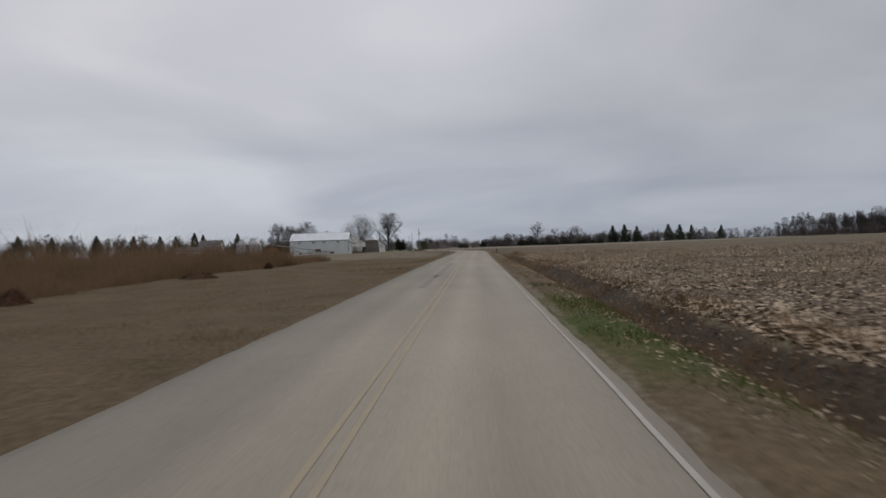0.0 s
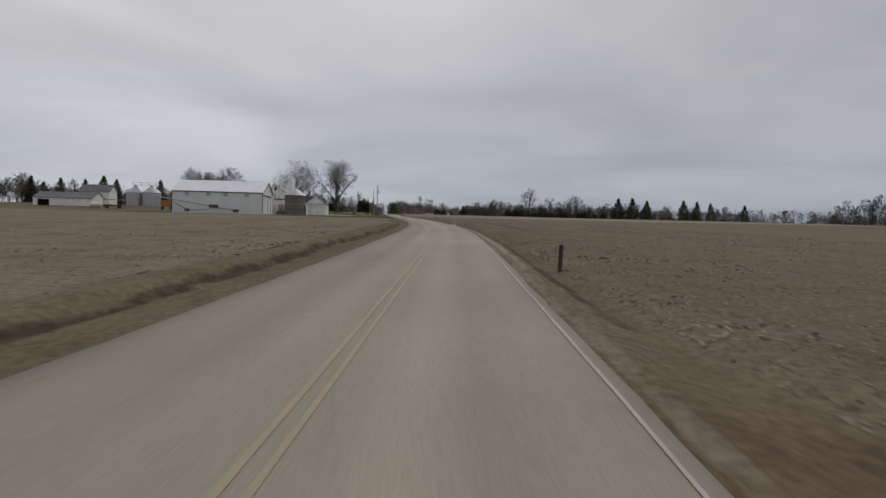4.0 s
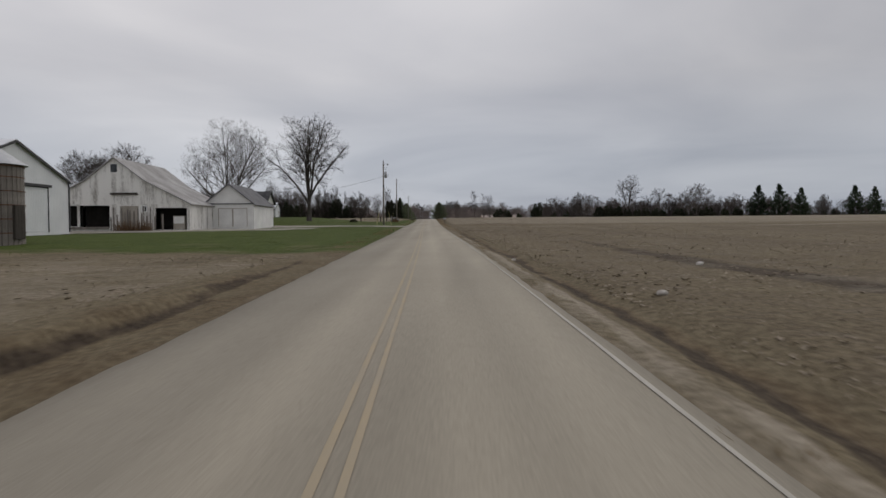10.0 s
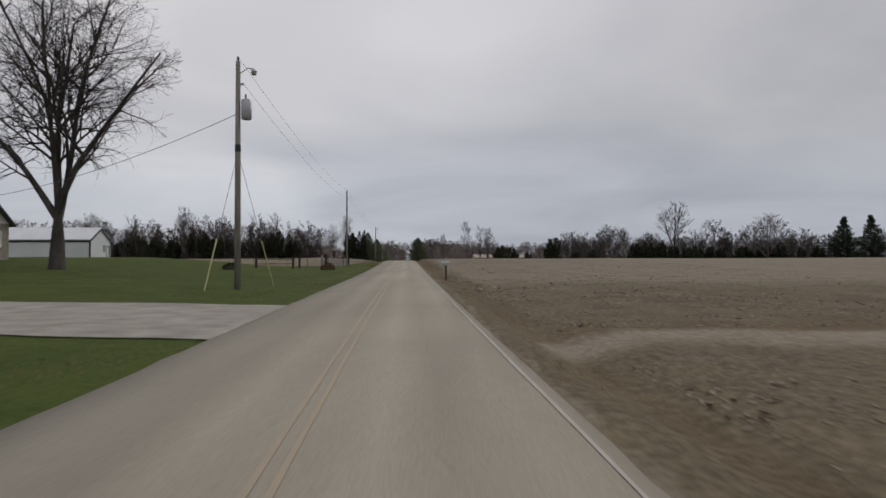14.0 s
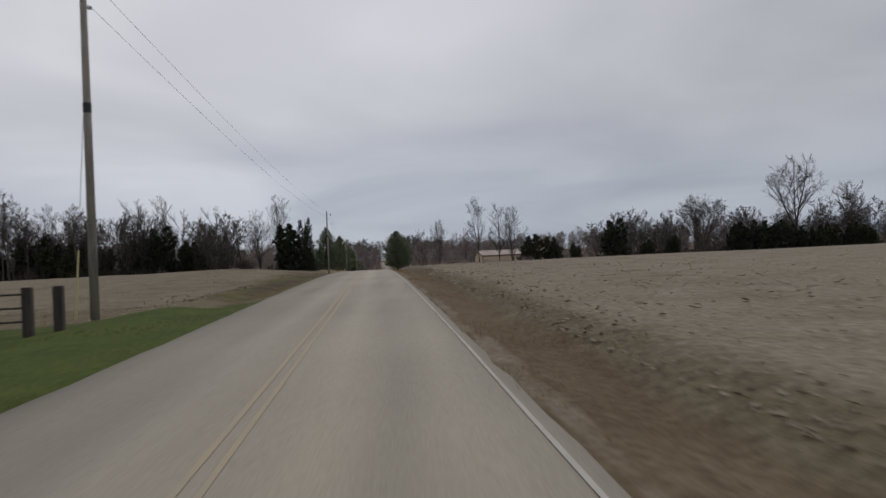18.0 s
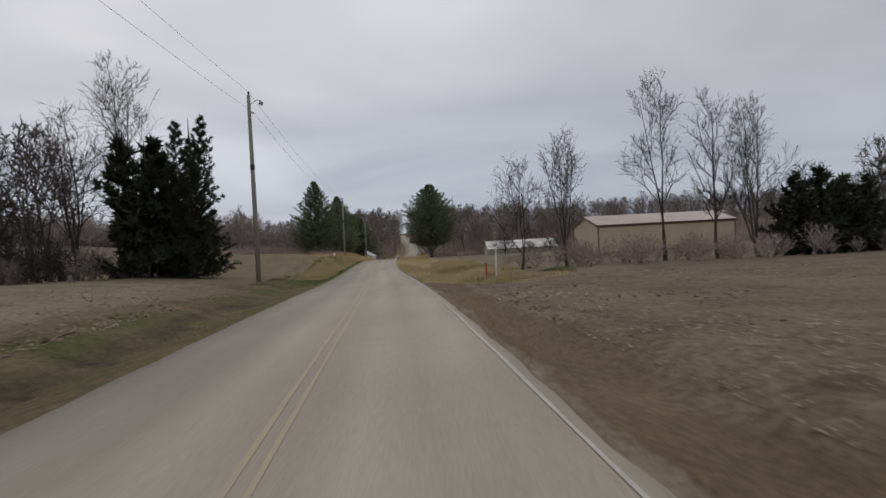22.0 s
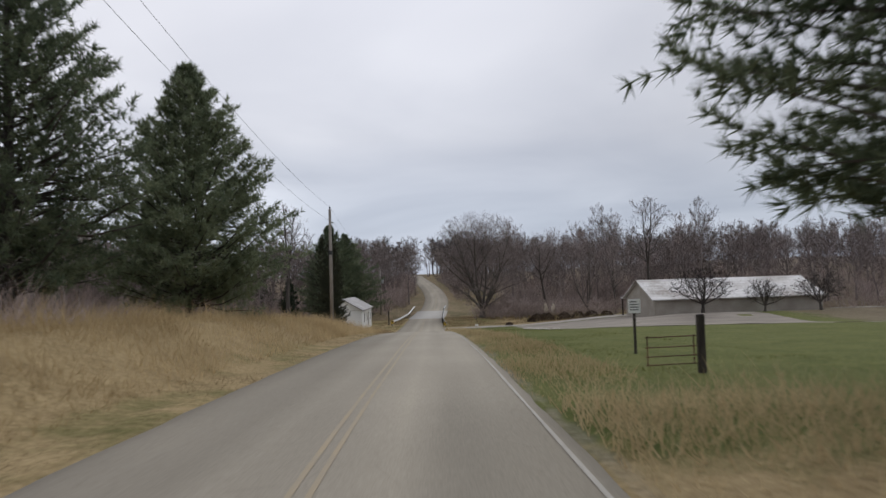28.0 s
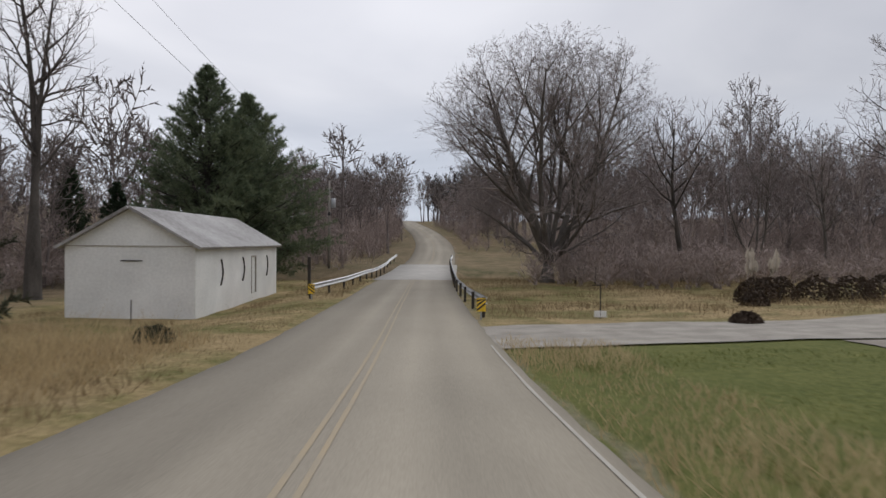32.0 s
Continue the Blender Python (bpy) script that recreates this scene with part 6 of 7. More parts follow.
part("undercarriage", tubed([(-1.4, 0, 0.4), (9, 0, 1.1)], 0.07, 6), M_RUST, aug)
for yy in (-0.9, 0.9):
    wheel = part("wheel", tubed([(-1.4, yy - 0.1, 0.42), (-1.4, yy + 0.1, 0.42)], 0.42, 16), M_TRIM, aug, "black wheel")
    part("rim", tubed([(-1.4, yy - 0.12, 0.42), (-1.4, yy + 0.12, 0.42)], 0.2, 12), M_STEEL, wheel)
part("axle", tubed([(-1.4, -0.9, 0.42), (-1.4, 0.9, 0.42)], 0.05, 6), M_RUST, aug)

wagon = thing("farm_wagon", pose(-100, 345, 4.75, 0, 0, 10), "dark roofed farm wagon beside the shed", "wagon")
part("bed", boxed(-3, 3, -1.2, 1.2, 0.8, 1.3), M_RUST, wagon)
part("canopy", boxed(-3.3, 3.3, -1.4, 1.4, 2.9, 3.05, bevel=0.04), M_OLDROOF, wagon)
for xx in (-2.9, 2.9):
    for yy in (-1.1, 1.1):
        part("post", boxed(xx - 0.05, xx + 0.05, yy - 0.05, yy + 0.05, 1.3, 2.9), M_DARKW, wagon)
        part("wheel", tubed([(xx * 0.7, yy - 0.1, 0.45), (xx * 0.7, yy + 0.1, 0.45)], 0.45, 14), M_TRIM, wagon)
harv = thing("combine_harvester", pose(-79, 338, 4.6, 0, 0, 20), "faded orange farm machine behind the shed", "farm machine")
part("body", boxed(-2.2, 2.2, -1.3, 1.3, 1.0, 3.1, bevel=0.15), M_ORANGE, harv)
part("cab", boxed(1.0, 2.4, -1.0, 1.0, 2.4, 3.9, bevel=0.1), M_GLASS, harv)
for xx, rr in ((1.6, 0.85), (-1.6, 0.55)):
    for yy in (-1.35, 1.35):
        part("wheel", tubed([(xx, yy - 0.25, rr), (xx, yy + 0.25, rr)], rr, 18), M_TRIM, harv)
oil = thing("fuel_tank", pose(-33.4, 331.5, 4.25, 0, 0, 8), "rusty brown fuel tank lying beside the garage", "tank")
part("shell", tubed([(-1.3, 0, 0.62), (-1.2, 0, 0.62), (1.2, 0, 0.62), (1.3, 0, 0.62)], [0.3, 0.5, 0.5, 0.3], 16), M_CRIB, oil, "", True)
for xx in (-0.8, 0.8):
    part("cradle", boxed(xx - 0.08, xx + 0.08, -0.45, 0.45, -0.1, 0.3), M_RUST, oil)
tank = thing("white_tank", pose(-107, 347, 4.85, 0, 0, 5), "white fuel tank on a stand", "tank")
part("shell", tubed([(-1.6, 0, 1.2), (-1.5, 0, 1.2), (1.5, 0, 1.2), (1.6, 0, 1.2)], [0.4, 0.8, 0.8, 0.4], 16), M_WHITEP, tank, "", True)
for xx in (-1, 1):
    part("stand", boxed(xx - 0.08, xx + 0.08, -0.6, 0.6, 0, 0.55), M_RUST, tank)


# ---- utility poles and wires ----
def utility_pole(x, y, top, base=None, lamp=False, can=False, lean=0.0):
    z0 = ground_z(x, y) if base is None else base
    p = thing("utility_pole", pose(x, y, z0, 0, lean, 0), "weathered wooden utility pole" + (" with transformer and lamp" if can else " beside the road"), "utility pole", "roadside poles")
    h = top - z0
    part("shaft", tubed([(0, 0, -0.3), (0, 0, h * 0.5), (0, 0, h)], [0.16, 0.14, 0.11], 10), M_POLE, p, "", True)
    part("band", tubed([(0, 0, h * 0.6), (0, 0, h * 0.6 + 0.35)], 0.145, 10), M_TRIM, p, "black band round the pole")
    part("insulator", tubed([(0, 0, h), (0, 0, h + 0.12), (0, 0, h + 0.22)], [0.03, 0.07, 0.04], 8), M_TRIM, p)
    part("bracket", boxed(0.1, 0.3, -0.04, 0.04, h - 1.2, h - 1.1), M_STEEL, p)
    if lamp:
        part("lamp_arm", tubed([(0.1, 0, h - 0.6), (0.5, 0, h - 0.35), (0.75, 0, h - 0.4)], 0.025, 6), M_STEEL, p)
        part("lamp_head", tubed([(0.72, 0, h - 0.4), (0.78, 0, h - 0.55), (0.8, 0, h - 0.7)], [0.07, 0.16, 0.1], 10), M_STEEL, p, "street lamp head")
    if can:
        part("transformer", tubed([(0.42, 0, h - 2.9), (0.42, 0, h - 2.85), (0.42, 0, h - 1.95), (0.42, 0, h - 1.9)], [0.2, 0.25, 0.25, 0.2], 14), M_STEEL, p, "grey transformer can", True)
        part("bushing", tubed([(0.38, 0, h - 1.9), (0.38, 0, h - 1.65)], 0.04, 6), M_TRIM, p)
    return (x, y, z0 + h)


P1 = utility_pole(-9.9, 358.2, 15.75, lamp=True, can=True)
P2 = utility_pole(-16.4, 440.7, 18.0)
P3 = utility_pole(-23.1, 552.0, 18.0, lamp=True)
P4 = utility_pole(-28.3, 630.7, 15.7)
P5 = utility_pole(-30.6, 687, 12.85)
P6 = utility_pole(-34.9, 773, 9.5, can=True)
P7 = utility_pole(-40, 850, 16)


def cable(a, b, sag, r=0.009, name="power_line", label="thin sagging power line between poles"):
    a, b = Vector(a), Vector(b)
    n = 16
    pts = [a.lerp(b, k / n) - Vector((0, 0, sag * 4 * (k / n) * (1 - k / n))) for k in range(n + 1)]
    me = bpy.data.meshes.new(name)
    bm = tubed(pts, r, 4)
    bm.to_mesh(me)
    bm.free()
    me.materials.append(M_WIRE)
    return tagged(new(name, me), label, "cable")


for a, b in ((P1, P2), (P2, P3), (P3, P4), (P4, P5), (P5, P6), (P6, P7)):
    cable((a[0], a[1], a[2] + 0.2), (b[0], b[1], b[2] + 0.2), 0.9)
    cable((a[0] + 0.28, a[1], a[2] - 1.15), (b[0] + 0.28, b[1], b[2] - 1.15), 1.0)
cable((P1[0], P1[1], P1[2] - 2.6), (-38, 377, 10.6), 0.9, 0.017, "service_line", "sagging service line to the farmhouse")
for x, y in ((-10.9, 356.4), (-9.0, 361.8)):
    g = thing("guy_wire", rest(x, y), "guy wire with a yellow guard on the lawn", "guy wire", "pole guys")
    top = Vector((P1[0] - x, P1[1] - y, P1[2] - 4.5 - ground_z(x, y)))
    part("wire", tubed([(0, 0, 0), top], 0.012, 4), M_WIRE, g)
    part("guard", tubed([(0, 0, 0), top * 0.36], 0.03, 6), M_YELP, g, "yellow plastic guard")

g = thing("guy_wire", rest(-17.9, 442.4), "guy wire with a yellow guard beside the field gate", "guy wire", "pole guys")
top = Vector((P2[0] + 17.9, P2[1] - 442.4, P2[2] - 3.0 - ground_z(-17.9, 442.4)))
part("wire", tubed([(0, 0, 0), top], 0.012, 4), M_WIRE, g)
part("guard", tubed([(0, 0, 0), top * 0.28], 0.03, 6), M_YELP, g, "yellow plastic guard")

# ---- gates, fences, posts ----
gp = thing("field_gate", rest(-16.4, 436.5, 8), "dark wooden posts with a pipe gate", "gate")
for xx in (-2.5, 0.0, 0.85):
    part("post", boxed(xx - 0.13, xx + 0.13, -0.13, 0.13, -0.3, 1.45, bevel=0.02), M_DARKW, gp, "dark square post")
for z in (0.45, 0.85, 1.25):
    part("rail", tubed([(-2.4, 0, z), (-0.1, 0, z)], 0.035, 6), M_DARKW, gp)
gq = thing("field_gate", rest(-16.5, 402.5, 8), "dark wooden posts with a pipe gate", "gate")
for xx in (-4.4, -0.4, 0.3, 3.2):
    part("post", boxed(xx - 0.12, xx + 0.12, -0.12, 0.12, -0.3, 1.3, bevel=0.02), M_DARKW, gq, "dark square post")
for z in (0.5, 1.0):
    part("rail", tubed([(-4.3, 0, z), (-0.5, 0, z)], 0.035, 6), M_DARKW, gq)
ep = thing("end_post", rest(-13.6, 402), "thick weathered fence end post with a pipe brace", "fence post")
part("shaft", tubed([(0, 0, -0.3), (0, 0, 0.8), (0.02, 0, 1.5)], [0.13, 0.12, 0.11], 9), M_POLE, ep, "", True)
part("brace", tubed([(0, 0.05, 1.25), (-0.05, 2.6, 0.3)], 0.03, 6), M_RUST, ep, "sloping pipe brace")
part("rail", tubed([(0, 0, 1.2), (-0.7, 2.9, 1.2)], 0.025, 6), M_RUST, ep)
fence = thing("wire_fence", pose(-14.6, 404, ground_z(-14.6, 404)), "chain-link fence on rusty posts along the lawn", "fence")
fpts = []
for k in range(10):
    y = 405 + 2.75 * k
    x = -14.2 - 0.02 * (y - 404) - (1.6 if k < 1 else 0)
    z = ground_z(x, y) - ground_z(-14.6, 404)
    fpts.append((x + 14.6, y - 404, z))
    part("post", tubed([(x + 14.6, y - 404, z - 0.2), (x + 14.6, y - 404, z + 1.25)], 0.035, 6), M_RUST, fence)
for z in (0.1, 0.65, 1.22):
    part("rail", tubed([(a, b, c + z) for a, b, c in fpts], 0.008, 4), M_RUST, fence)
mesh_bm = bmesh.new()
for (a0, b0, c0), (a1, b1, c1) in zip(fpts, fpts[1:]):
    for k in range(14):
        f0, f1 = k / 14, min(1.0, (k + 2) / 14)
        for za, zb in ((0.1, 1.2), (1.2, 0.1)):
            tube(mesh_bm, [(a0 + (a1 - a0) * f0, b0 + (b1 - b0) * f0, c0 + za), (a0 + (a1 - a0) * f1, b0 + (b1 - b0) * f1, c0 + zb)], 0.0028, 3, False)
part("mesh", mesh_bm, M_STEEL, fence, "thin wire mesh")
for k in range(7):
    x, y = -20 - 5.5 * k, 437 + 0.35 * k
    fp = thing("fence_post", rest(x, y), "rusty steel fence post at the field's edge", "fence post", "back fence")
    part("shaft", tubed([(0, 0, -0.2), (0, 0, 1.25)], 0.035, 6), M_RUST, fp)

mb = thing("mailbox", rest(0.2, 375.5), "grey mailbox on a wooden post by the road", "mailbox")
part("post", boxed(-0.06, 0.06, -0.06, 0.06, -0.2, 1.05), M_DARKW, mb)
body = bmesh.new()
prof = [(-0.1, 0)] + [(0.1 * -math.cos(math.pi * k / 8), 0.14 + 0.1 * math.sin(math.pi * k / 8)) for k in range(9)] + [(0.1, 0)]
va = [body.verts.new((-0.32, x * 1.2, 1.05 + z * 1.2)) for x, z in prof]
vb = [body.verts.new((0.32, x * 1.2, 1.05 + z * 1.2)) for x, z in prof]
body.faces.new(va)
body.faces.new(vb[::-1])
for i in range(len(prof)):
    j = (i + 1) % len(prof)
    body.faces.new((va[j], va[i], vb[i], vb[j]))
part("box", body, M_STEEL, mb, "rounded grey box")

mk = thing("marker_post", rest(-7.6, 555.2), "leaning white plastic marker post in rough grass", "marker post")
part("post", tubed([(0, 0, -0.2), (0.06, 0, 1.85)], 0.055, 8), M_WHITEP, mk)
rp = thing("red_hydrant_post", rest(-8.25, 555.4), "short red utility post in rough grass", "utility post")
part("post", tubed([(0, 0, -0.2), (0, 0, 0.95)], 0.05, 8), M_RED, rp)
part("cap", tubed([(0, 0, 0.95), (0, 0, 1.1)], [0.09, 0.06], 8), M_RED, rp)
bh = thing("nest_box", rest(-2.9, 597), "small wooden nest box on a thin pole", "nest box")
part("pole", tubed([(0, 0, -0.2), (0, 0, 1.5)], 0.025, 6), M_DARKW, bh)
part("box", boxed(-0.12, 0.12, -0.12, 0.12, 1.5, 1.85, bevel=0.01), M_WBOARD, bh)
part("lid", boxed(-0.16, 0.16, -0.18, 0.16, 1.86, 1.89), M_BLOCK, bh)
bp = thing("nest_box", rest(-25.5, 600), "small white nest box on a thin pole", "nest box")
part("pole", tubed([(0, 0, -0.2), (0, 0, 1.1)], 0.025, 6), M_DARKW, bp)
part("box", boxed(-0.12, 0.12, -0.12, 0.12, 1.1, 1.5, bevel=0.01), M_WHITEP, bp)
sg = thing("name_board_post", rest(-15.2, 648.8), "small white notice on a post by the lawn", "post")
part("post", boxed(-0.035, 0.035, -0.03, 0.03, -0.2, 1.5), M_DARKW, sg)
board = part("board", boxed(-0.18, 0.18, -0.055, -0.031, 1.2, 1.62, bevel=0.006), M_WHITEP, sg, "white notice plate")
for z in (1.3, 1.38, 1.46, 1.54):
    part("text_bar", boxed(-0.13, 0.13 - 0.05 * (z > 1.5), -0.06, -0.056, z - 0.015, z + 0.015), M_SHINGLE, board, "grey line of unreadable writing")
pg = thing("pipe_gate", rest(-15.2, 643.2, 8), "rusty pipe gate hung on a wooden post", "gate")
part("post", boxed(-0.075, 0.075, -0.075, 0.075, -0.3, 1.28, bevel=0.02), M_DARKW, pg, "tall weathered post")
for z in (0.22, 0.4, 0.6, 0.82):
    part("bar", tubed([(-0.1, 0, z), (-1.25, 0.1, z - 0.02)], 0.014, 6), M_RUST, pg)
for xx in (-0.15, -1.22):
    part("upright", tubed([(xx, 0.05, 0.2), (xx, 0.05, 0.84)], 0.014, 6), M_RUST, pg)

dp = thing("dark_post", rest(-30.2, 737), "dark weathered post beside the guard rail", "post")
part("shaft", boxed(-0.08, 0.08, -0.08, 0.08, -0.2, 2.1, bevel=0.015), M_DARKW, dp)
sk = thing("thin_stake", rest(-35.0, 725.6), "thin dark stake before the white outbuilding", "stake")
part("shaft", tubed([(0, 0, -0.2), (0.02, 0, 0.95)], 0.025, 6), M_DARKW, sk)
pc = thing("fence_post", rest(9.6, 118), "lone dark wooden post at the field corner", "fence post")
part("shaft", tubed([(0, 0, -0.2), (0.03, 0, 0.85)], 0.07, 7), M_DARKW, pc)
pd = thing("marker_stake", rest(-3.9, 108), "small pale marker stake on the verge", "marker")
part("stake", boxed(-0.03, 0.03, -0.03, 0.03, -0.2, 0.9), M_DARKW, pd)
part("plate", boxed(-0.12, 0.12, -0.04, -0.03, 0.55, 0.75), M_WHITEP, pd)


# ---- bridge, guard rails and signs ----
deck = tagged(new("bridge_deck", ribbon("bridge_deck", -HALF - 0.35, HALF + 0.35, 752, 777, 0.02, M_CONC, 1.0, 0.0, 0.6)), "pale concrete bridge deck", "bridge", kind="structure")


def guard_rail(points, label):
    g = thing("guard_rail", Matrix.Translation((points[0][0], points[0][1], ground_z(*points[0]))), label, "guard rail", "bridge rails")
    o = Vector((points[0][0], points[0][1], ground_z(*points[0])))
    path = []
    for a, b in zip(points, points[1:]):
        n = max(1, int((Vector(b) - Vector(a)).length / 2.0))
        for k in range(n):
            x, y = a[0] + (b[0] - a[0]) * k / n, a[1] + (b[1] - a[1]) * k / n
            path.append(Vector((x, y, max(ground_z(x, y), road_z(y) - 0.15))) - o)
    rail = bmesh.new()
    prof = [(0.0, 0.45), (0.07, 0.5), (0.0, 0.58), (0.0, 0.62), (0.07, 0.7), (0.0, 0.75)]
    rows = [[rail.verts.new((p.x + dx, p.y, p.z + dz)) for dx, dz in prof] for p in path]
    for a, b in zip(rows, rows[1:]):
        for k in range(len(prof) - 1):
            rail.faces.new((a[k], b[k], b[k + 1], a[k + 1]))
    part("rail", rail, M_STEEL, g, "corrugated galvanised rail")
    for p in path[::2]:
        part("post", boxed(p.x - 0.14, p.x - 0.02, p.y - 0.06, p.y + 0.06, p.z - 0.6, p.z + 0.72), M_DARKW, g)
    return g


guard_rail([(-29.4, 733.5), (-28.9, 742), (-28.8, 752), (-28.7, 778), (-28.4, 786)], "galvanised guard rail leading onto the bridge")
guard_rail([(-21.3, 723.6), (-21.7, 732), (-22.0, 742), (-22.0, 778), (-21.6, 786)], "galvanised guard rail leading onto the bridge")


def chevron(x, y, lean):
    s = thing("hazard_marker", rest(x, y) @ Matrix.Diagonal((0.8, 0.8, 0.8, 1)), "yellow and black diagonal hazard marker on a post", "road sign", "bridge markers")
    part("post", boxed(-0.04, 0.04, 0.02, 0.07, -0.2, 0.7), M_STEEL, s)
    plate = part("plate", boxed(-0.2, 0.2, -0.02, 0.01, 0.35, 0.95, bevel=0.008), M_SIGNY, s)
    for k in range(3):
        z = 0.36 + 0.2 * k
        st = bmesh.new()
        vs = [st.verts.new((xx, -0.026, zz)) for xx, zz in ((-0.19, z), (0.19, z + 0.3 * lean if lean > 0 else z), (0.19, z + 0.1 + (0.3 * lean if lean > 0 else 0)), (-0.19, z + 0.1))]
        for v in vs:
            v.co.z = min(0.94, v.co.z)
        if lean < 0:
            vs[0].co.z, vs[3].co.z = min(0.94, z + 0.28), min(0.94, z + 0.38)
            vs[1].co.z, vs[2].co.z = z, z + 0.1
        st.faces.new(vs)
        part("stripe", st, M_TRIM, plate, "black diagonal stripe")


chevron(-29.3, 732.8, -1)
chevron(-21.5, 722.9, 1)

ns = thing("name_sign", rest(-17.2, 723.4), "small white sign hanging from a thin post", "sign")
part("post", tubed([(0, 0, -0.2), (0, 0, 1.25)], 0.025, 6), M_DARKW, ns)
part("arm", tubed([(-0.3, 0, 1.2), (0.1, 0, 1.2)], 0.02, 6), M_DARKW, ns)
part("plate", boxed(-0.22, 0.22, -0.02, 0.02, 0.05, 0.28, bevel=0.008), M_WHITEP, ns, "white plate")
bb = thing("wooden_board_sign", rest(-12.8, 748), "low brown wooden board by the wood's edge", "sign")
for xx in (-0.7, 0.7):
    part("post", boxed(xx - 0.05, xx + 0.05, -0.05, 0.05, -0.2, 1.2), M_DARKW, bb)
part("board", boxed(-0.85, 0.85, -0.03, 0.03, 0.7, 1.15), M_CRIB, bb)


# ---- shrubs ----
def shrub(x, y, r, h, mat, label, seed, n=900, leaf=0.09):
    rnd = random.Random(seed)
    s = thing("shrub", rest(x, y), label, "shrub")
    vs, fs = [], []
    for _ in range(n):
        a, e = rnd.random() * 6.283, rnd.random()
        rr = r * (0.55 + 0.5 * rnd.random() ** 0.5) * math.sqrt(max(0.05, 1 - (e * 0.95) ** 2))
        p = Vector((rr * math.cos(a), rr * math.sin(a), h * e * (0.85 + 0.2 * noise.noise((a, e * 3, seed)))))
        d = Vector((rnd.gauss(0, 1), rnd.gauss(0, 1), rnd.gauss(0.3, 1))).normalized() * leaf
        q = d.cross(Vector((rnd.random(), rnd.random(), 0.3))).normalized() * leaf * 0.6
        i = len(vs)
        vs += [p - q, p + d, p + q, p - d * 0.6]
        fs.append((i, i + 1, i + 2, i + 3))
    part("foliage", mesh_of("foliage", vs, fs, mat), None, s)
    stem = bmesh.new()
    for k in range(5):
        a = 6.283 * k / 5
        tube(stem, [(0, 0, -0.1), (0.3 * r * math.cos(a), 0.3 * r * math.sin(a), h * 0.4), (0.6 * r * math.cos(a), 0.6 * r * math.sin(a), h * 0.75)], [0.03, 0.02, 0.01], 4)
    part("stems", stem, M_BARK, s)
    return s


shrub(-12.2, 397.6, 0.75, 0.85, M_DRYRED, "round bush of dry brown leaves by the fence end", 32, 1400, 0.07)
shrub(-21.5, 395, 0.9, 0.8, M_CEDAR, "small dark clipped shrub on the lawn", 1)
for k, (x, y, r, h) in enumerate(((-9.2, 729.0, 0.6, 0.65), (-8.0, 731.6, 1.0, 1.25), (-6.4, 733, 1.05, 1.3), (-3.6, 734.6, 1.1, 1.35), (-1.4, 735, 1.15, 1.4), (0.8, 736, 1.2, 1.5), (3.2, 736.4, 1.1, 1.35))):
    shrub(x, y, r, h, M_SHRUB, "rounded dark brown shrub in the flower bed", 10 + k)
shrub(-30.0, 715.5, 0.5, 0.42, M_CEDAR, "low dark shrub before the white outbuilding", 30)
shrub(-13, 721.0, 0.5, 0.45, M_SHRUB, "dead brown tuft beside the driveway", 31)
for k, (x, y) in enumerate(((-6.0, 736.8), (-5.0, 736.2))):
    pm = thing("pampas_grass", rest(x, y), "dry pampas grass with pale plumes", "ornamental grass")
    rnd = random.Random(40 + k)
    vs, fs, pv, pf = [], [], [], []
    for _ in range(350):
        a, l = rnd.random() * 6.283, rnd.uniform(0.8, 1.6)
        b = Vector((rnd.gauss(0, 0.15), rnd.gauss(0, 0.15), 0))
        t = b + Vector((math.cos(a) * l * 0.5, math.sin(a) * l * 0.5, l * 0.8))
        w = Vector((-math.sin(a), math.cos(a), 0)) * 0.02
        i = len(vs)
        vs += [b - w, b + w, t]
        fs.append((i, i + 1, i + 2))
    for _ in range(12):
        a, l = rnd.random() * 6.283, rnd.uniform(1.9, 2.7)
        b = Vector((math.cos(a) * 0.35 * rnd.random(), math.sin(a) * 0.35 * rnd.random(), 0))
        for q in range(5):
            w = Vector((math.cos(a + q * 1.25), math.sin(a + q * 1.25), 0)) * 0.16
            i = len(pv)
            pv += [b + Vector((0, 0, l - 0.8)), b + w + Vector((0, 0, l - 0.4)), b + Vector((0, 0, l))]
            pf.append((i, i + 1, i + 2))
        i = len(pv)
        pv += [b + Vector((-0.012, 0, 0)), b + Vector((0.012, 0, 0)), b + Vector((0, 0, l - 0.6))]
        pf.append((i, i + 1, i + 2))
    part("leaves", mesh_of("leaves", vs, fs, M_DRY), None, pm)
    part("plumes", mesh_of("plumes", pv, pf, M_PAMPAS), None, pm, "pale feathery plumes")

# ---- grass, stubble and litter ----
def scatter(count, seed, y0, y1, u0, u1, low, high, width, keep=None, power=1.0):
    """Places beside the road as rows of x, y, z, height, width."""
    r = np.random.RandomState(seed)
    y = r.uniform(y0, y1, count)
    u = u0 + (u1 - u0) * r.rand(count) ** power
    x = road_many(y) + u
    c = np.maximum(0.25, 0.55 + 0.9 * np.maximum(-0.5, lumps(x * 0.5, y * 0.5, 6)))
    out = np.stack([x, y, ground_many(x, y) - 0.02, r.uniform(low, high, count) * c, width * r.uniform(0.6, 1.4, count)], -1)
    return out[keep(x, y, u)] if keep else out


def not_drive(x, y, u):
    return ~((u < 0) & (y > 337) & (y < 348.5)) & ~((u > 0) & (((y > 335) & (y < 340)) | ((y > 713.5) & (y < 722.8))))


def several(*sets):
    return np.concatenate(sets)


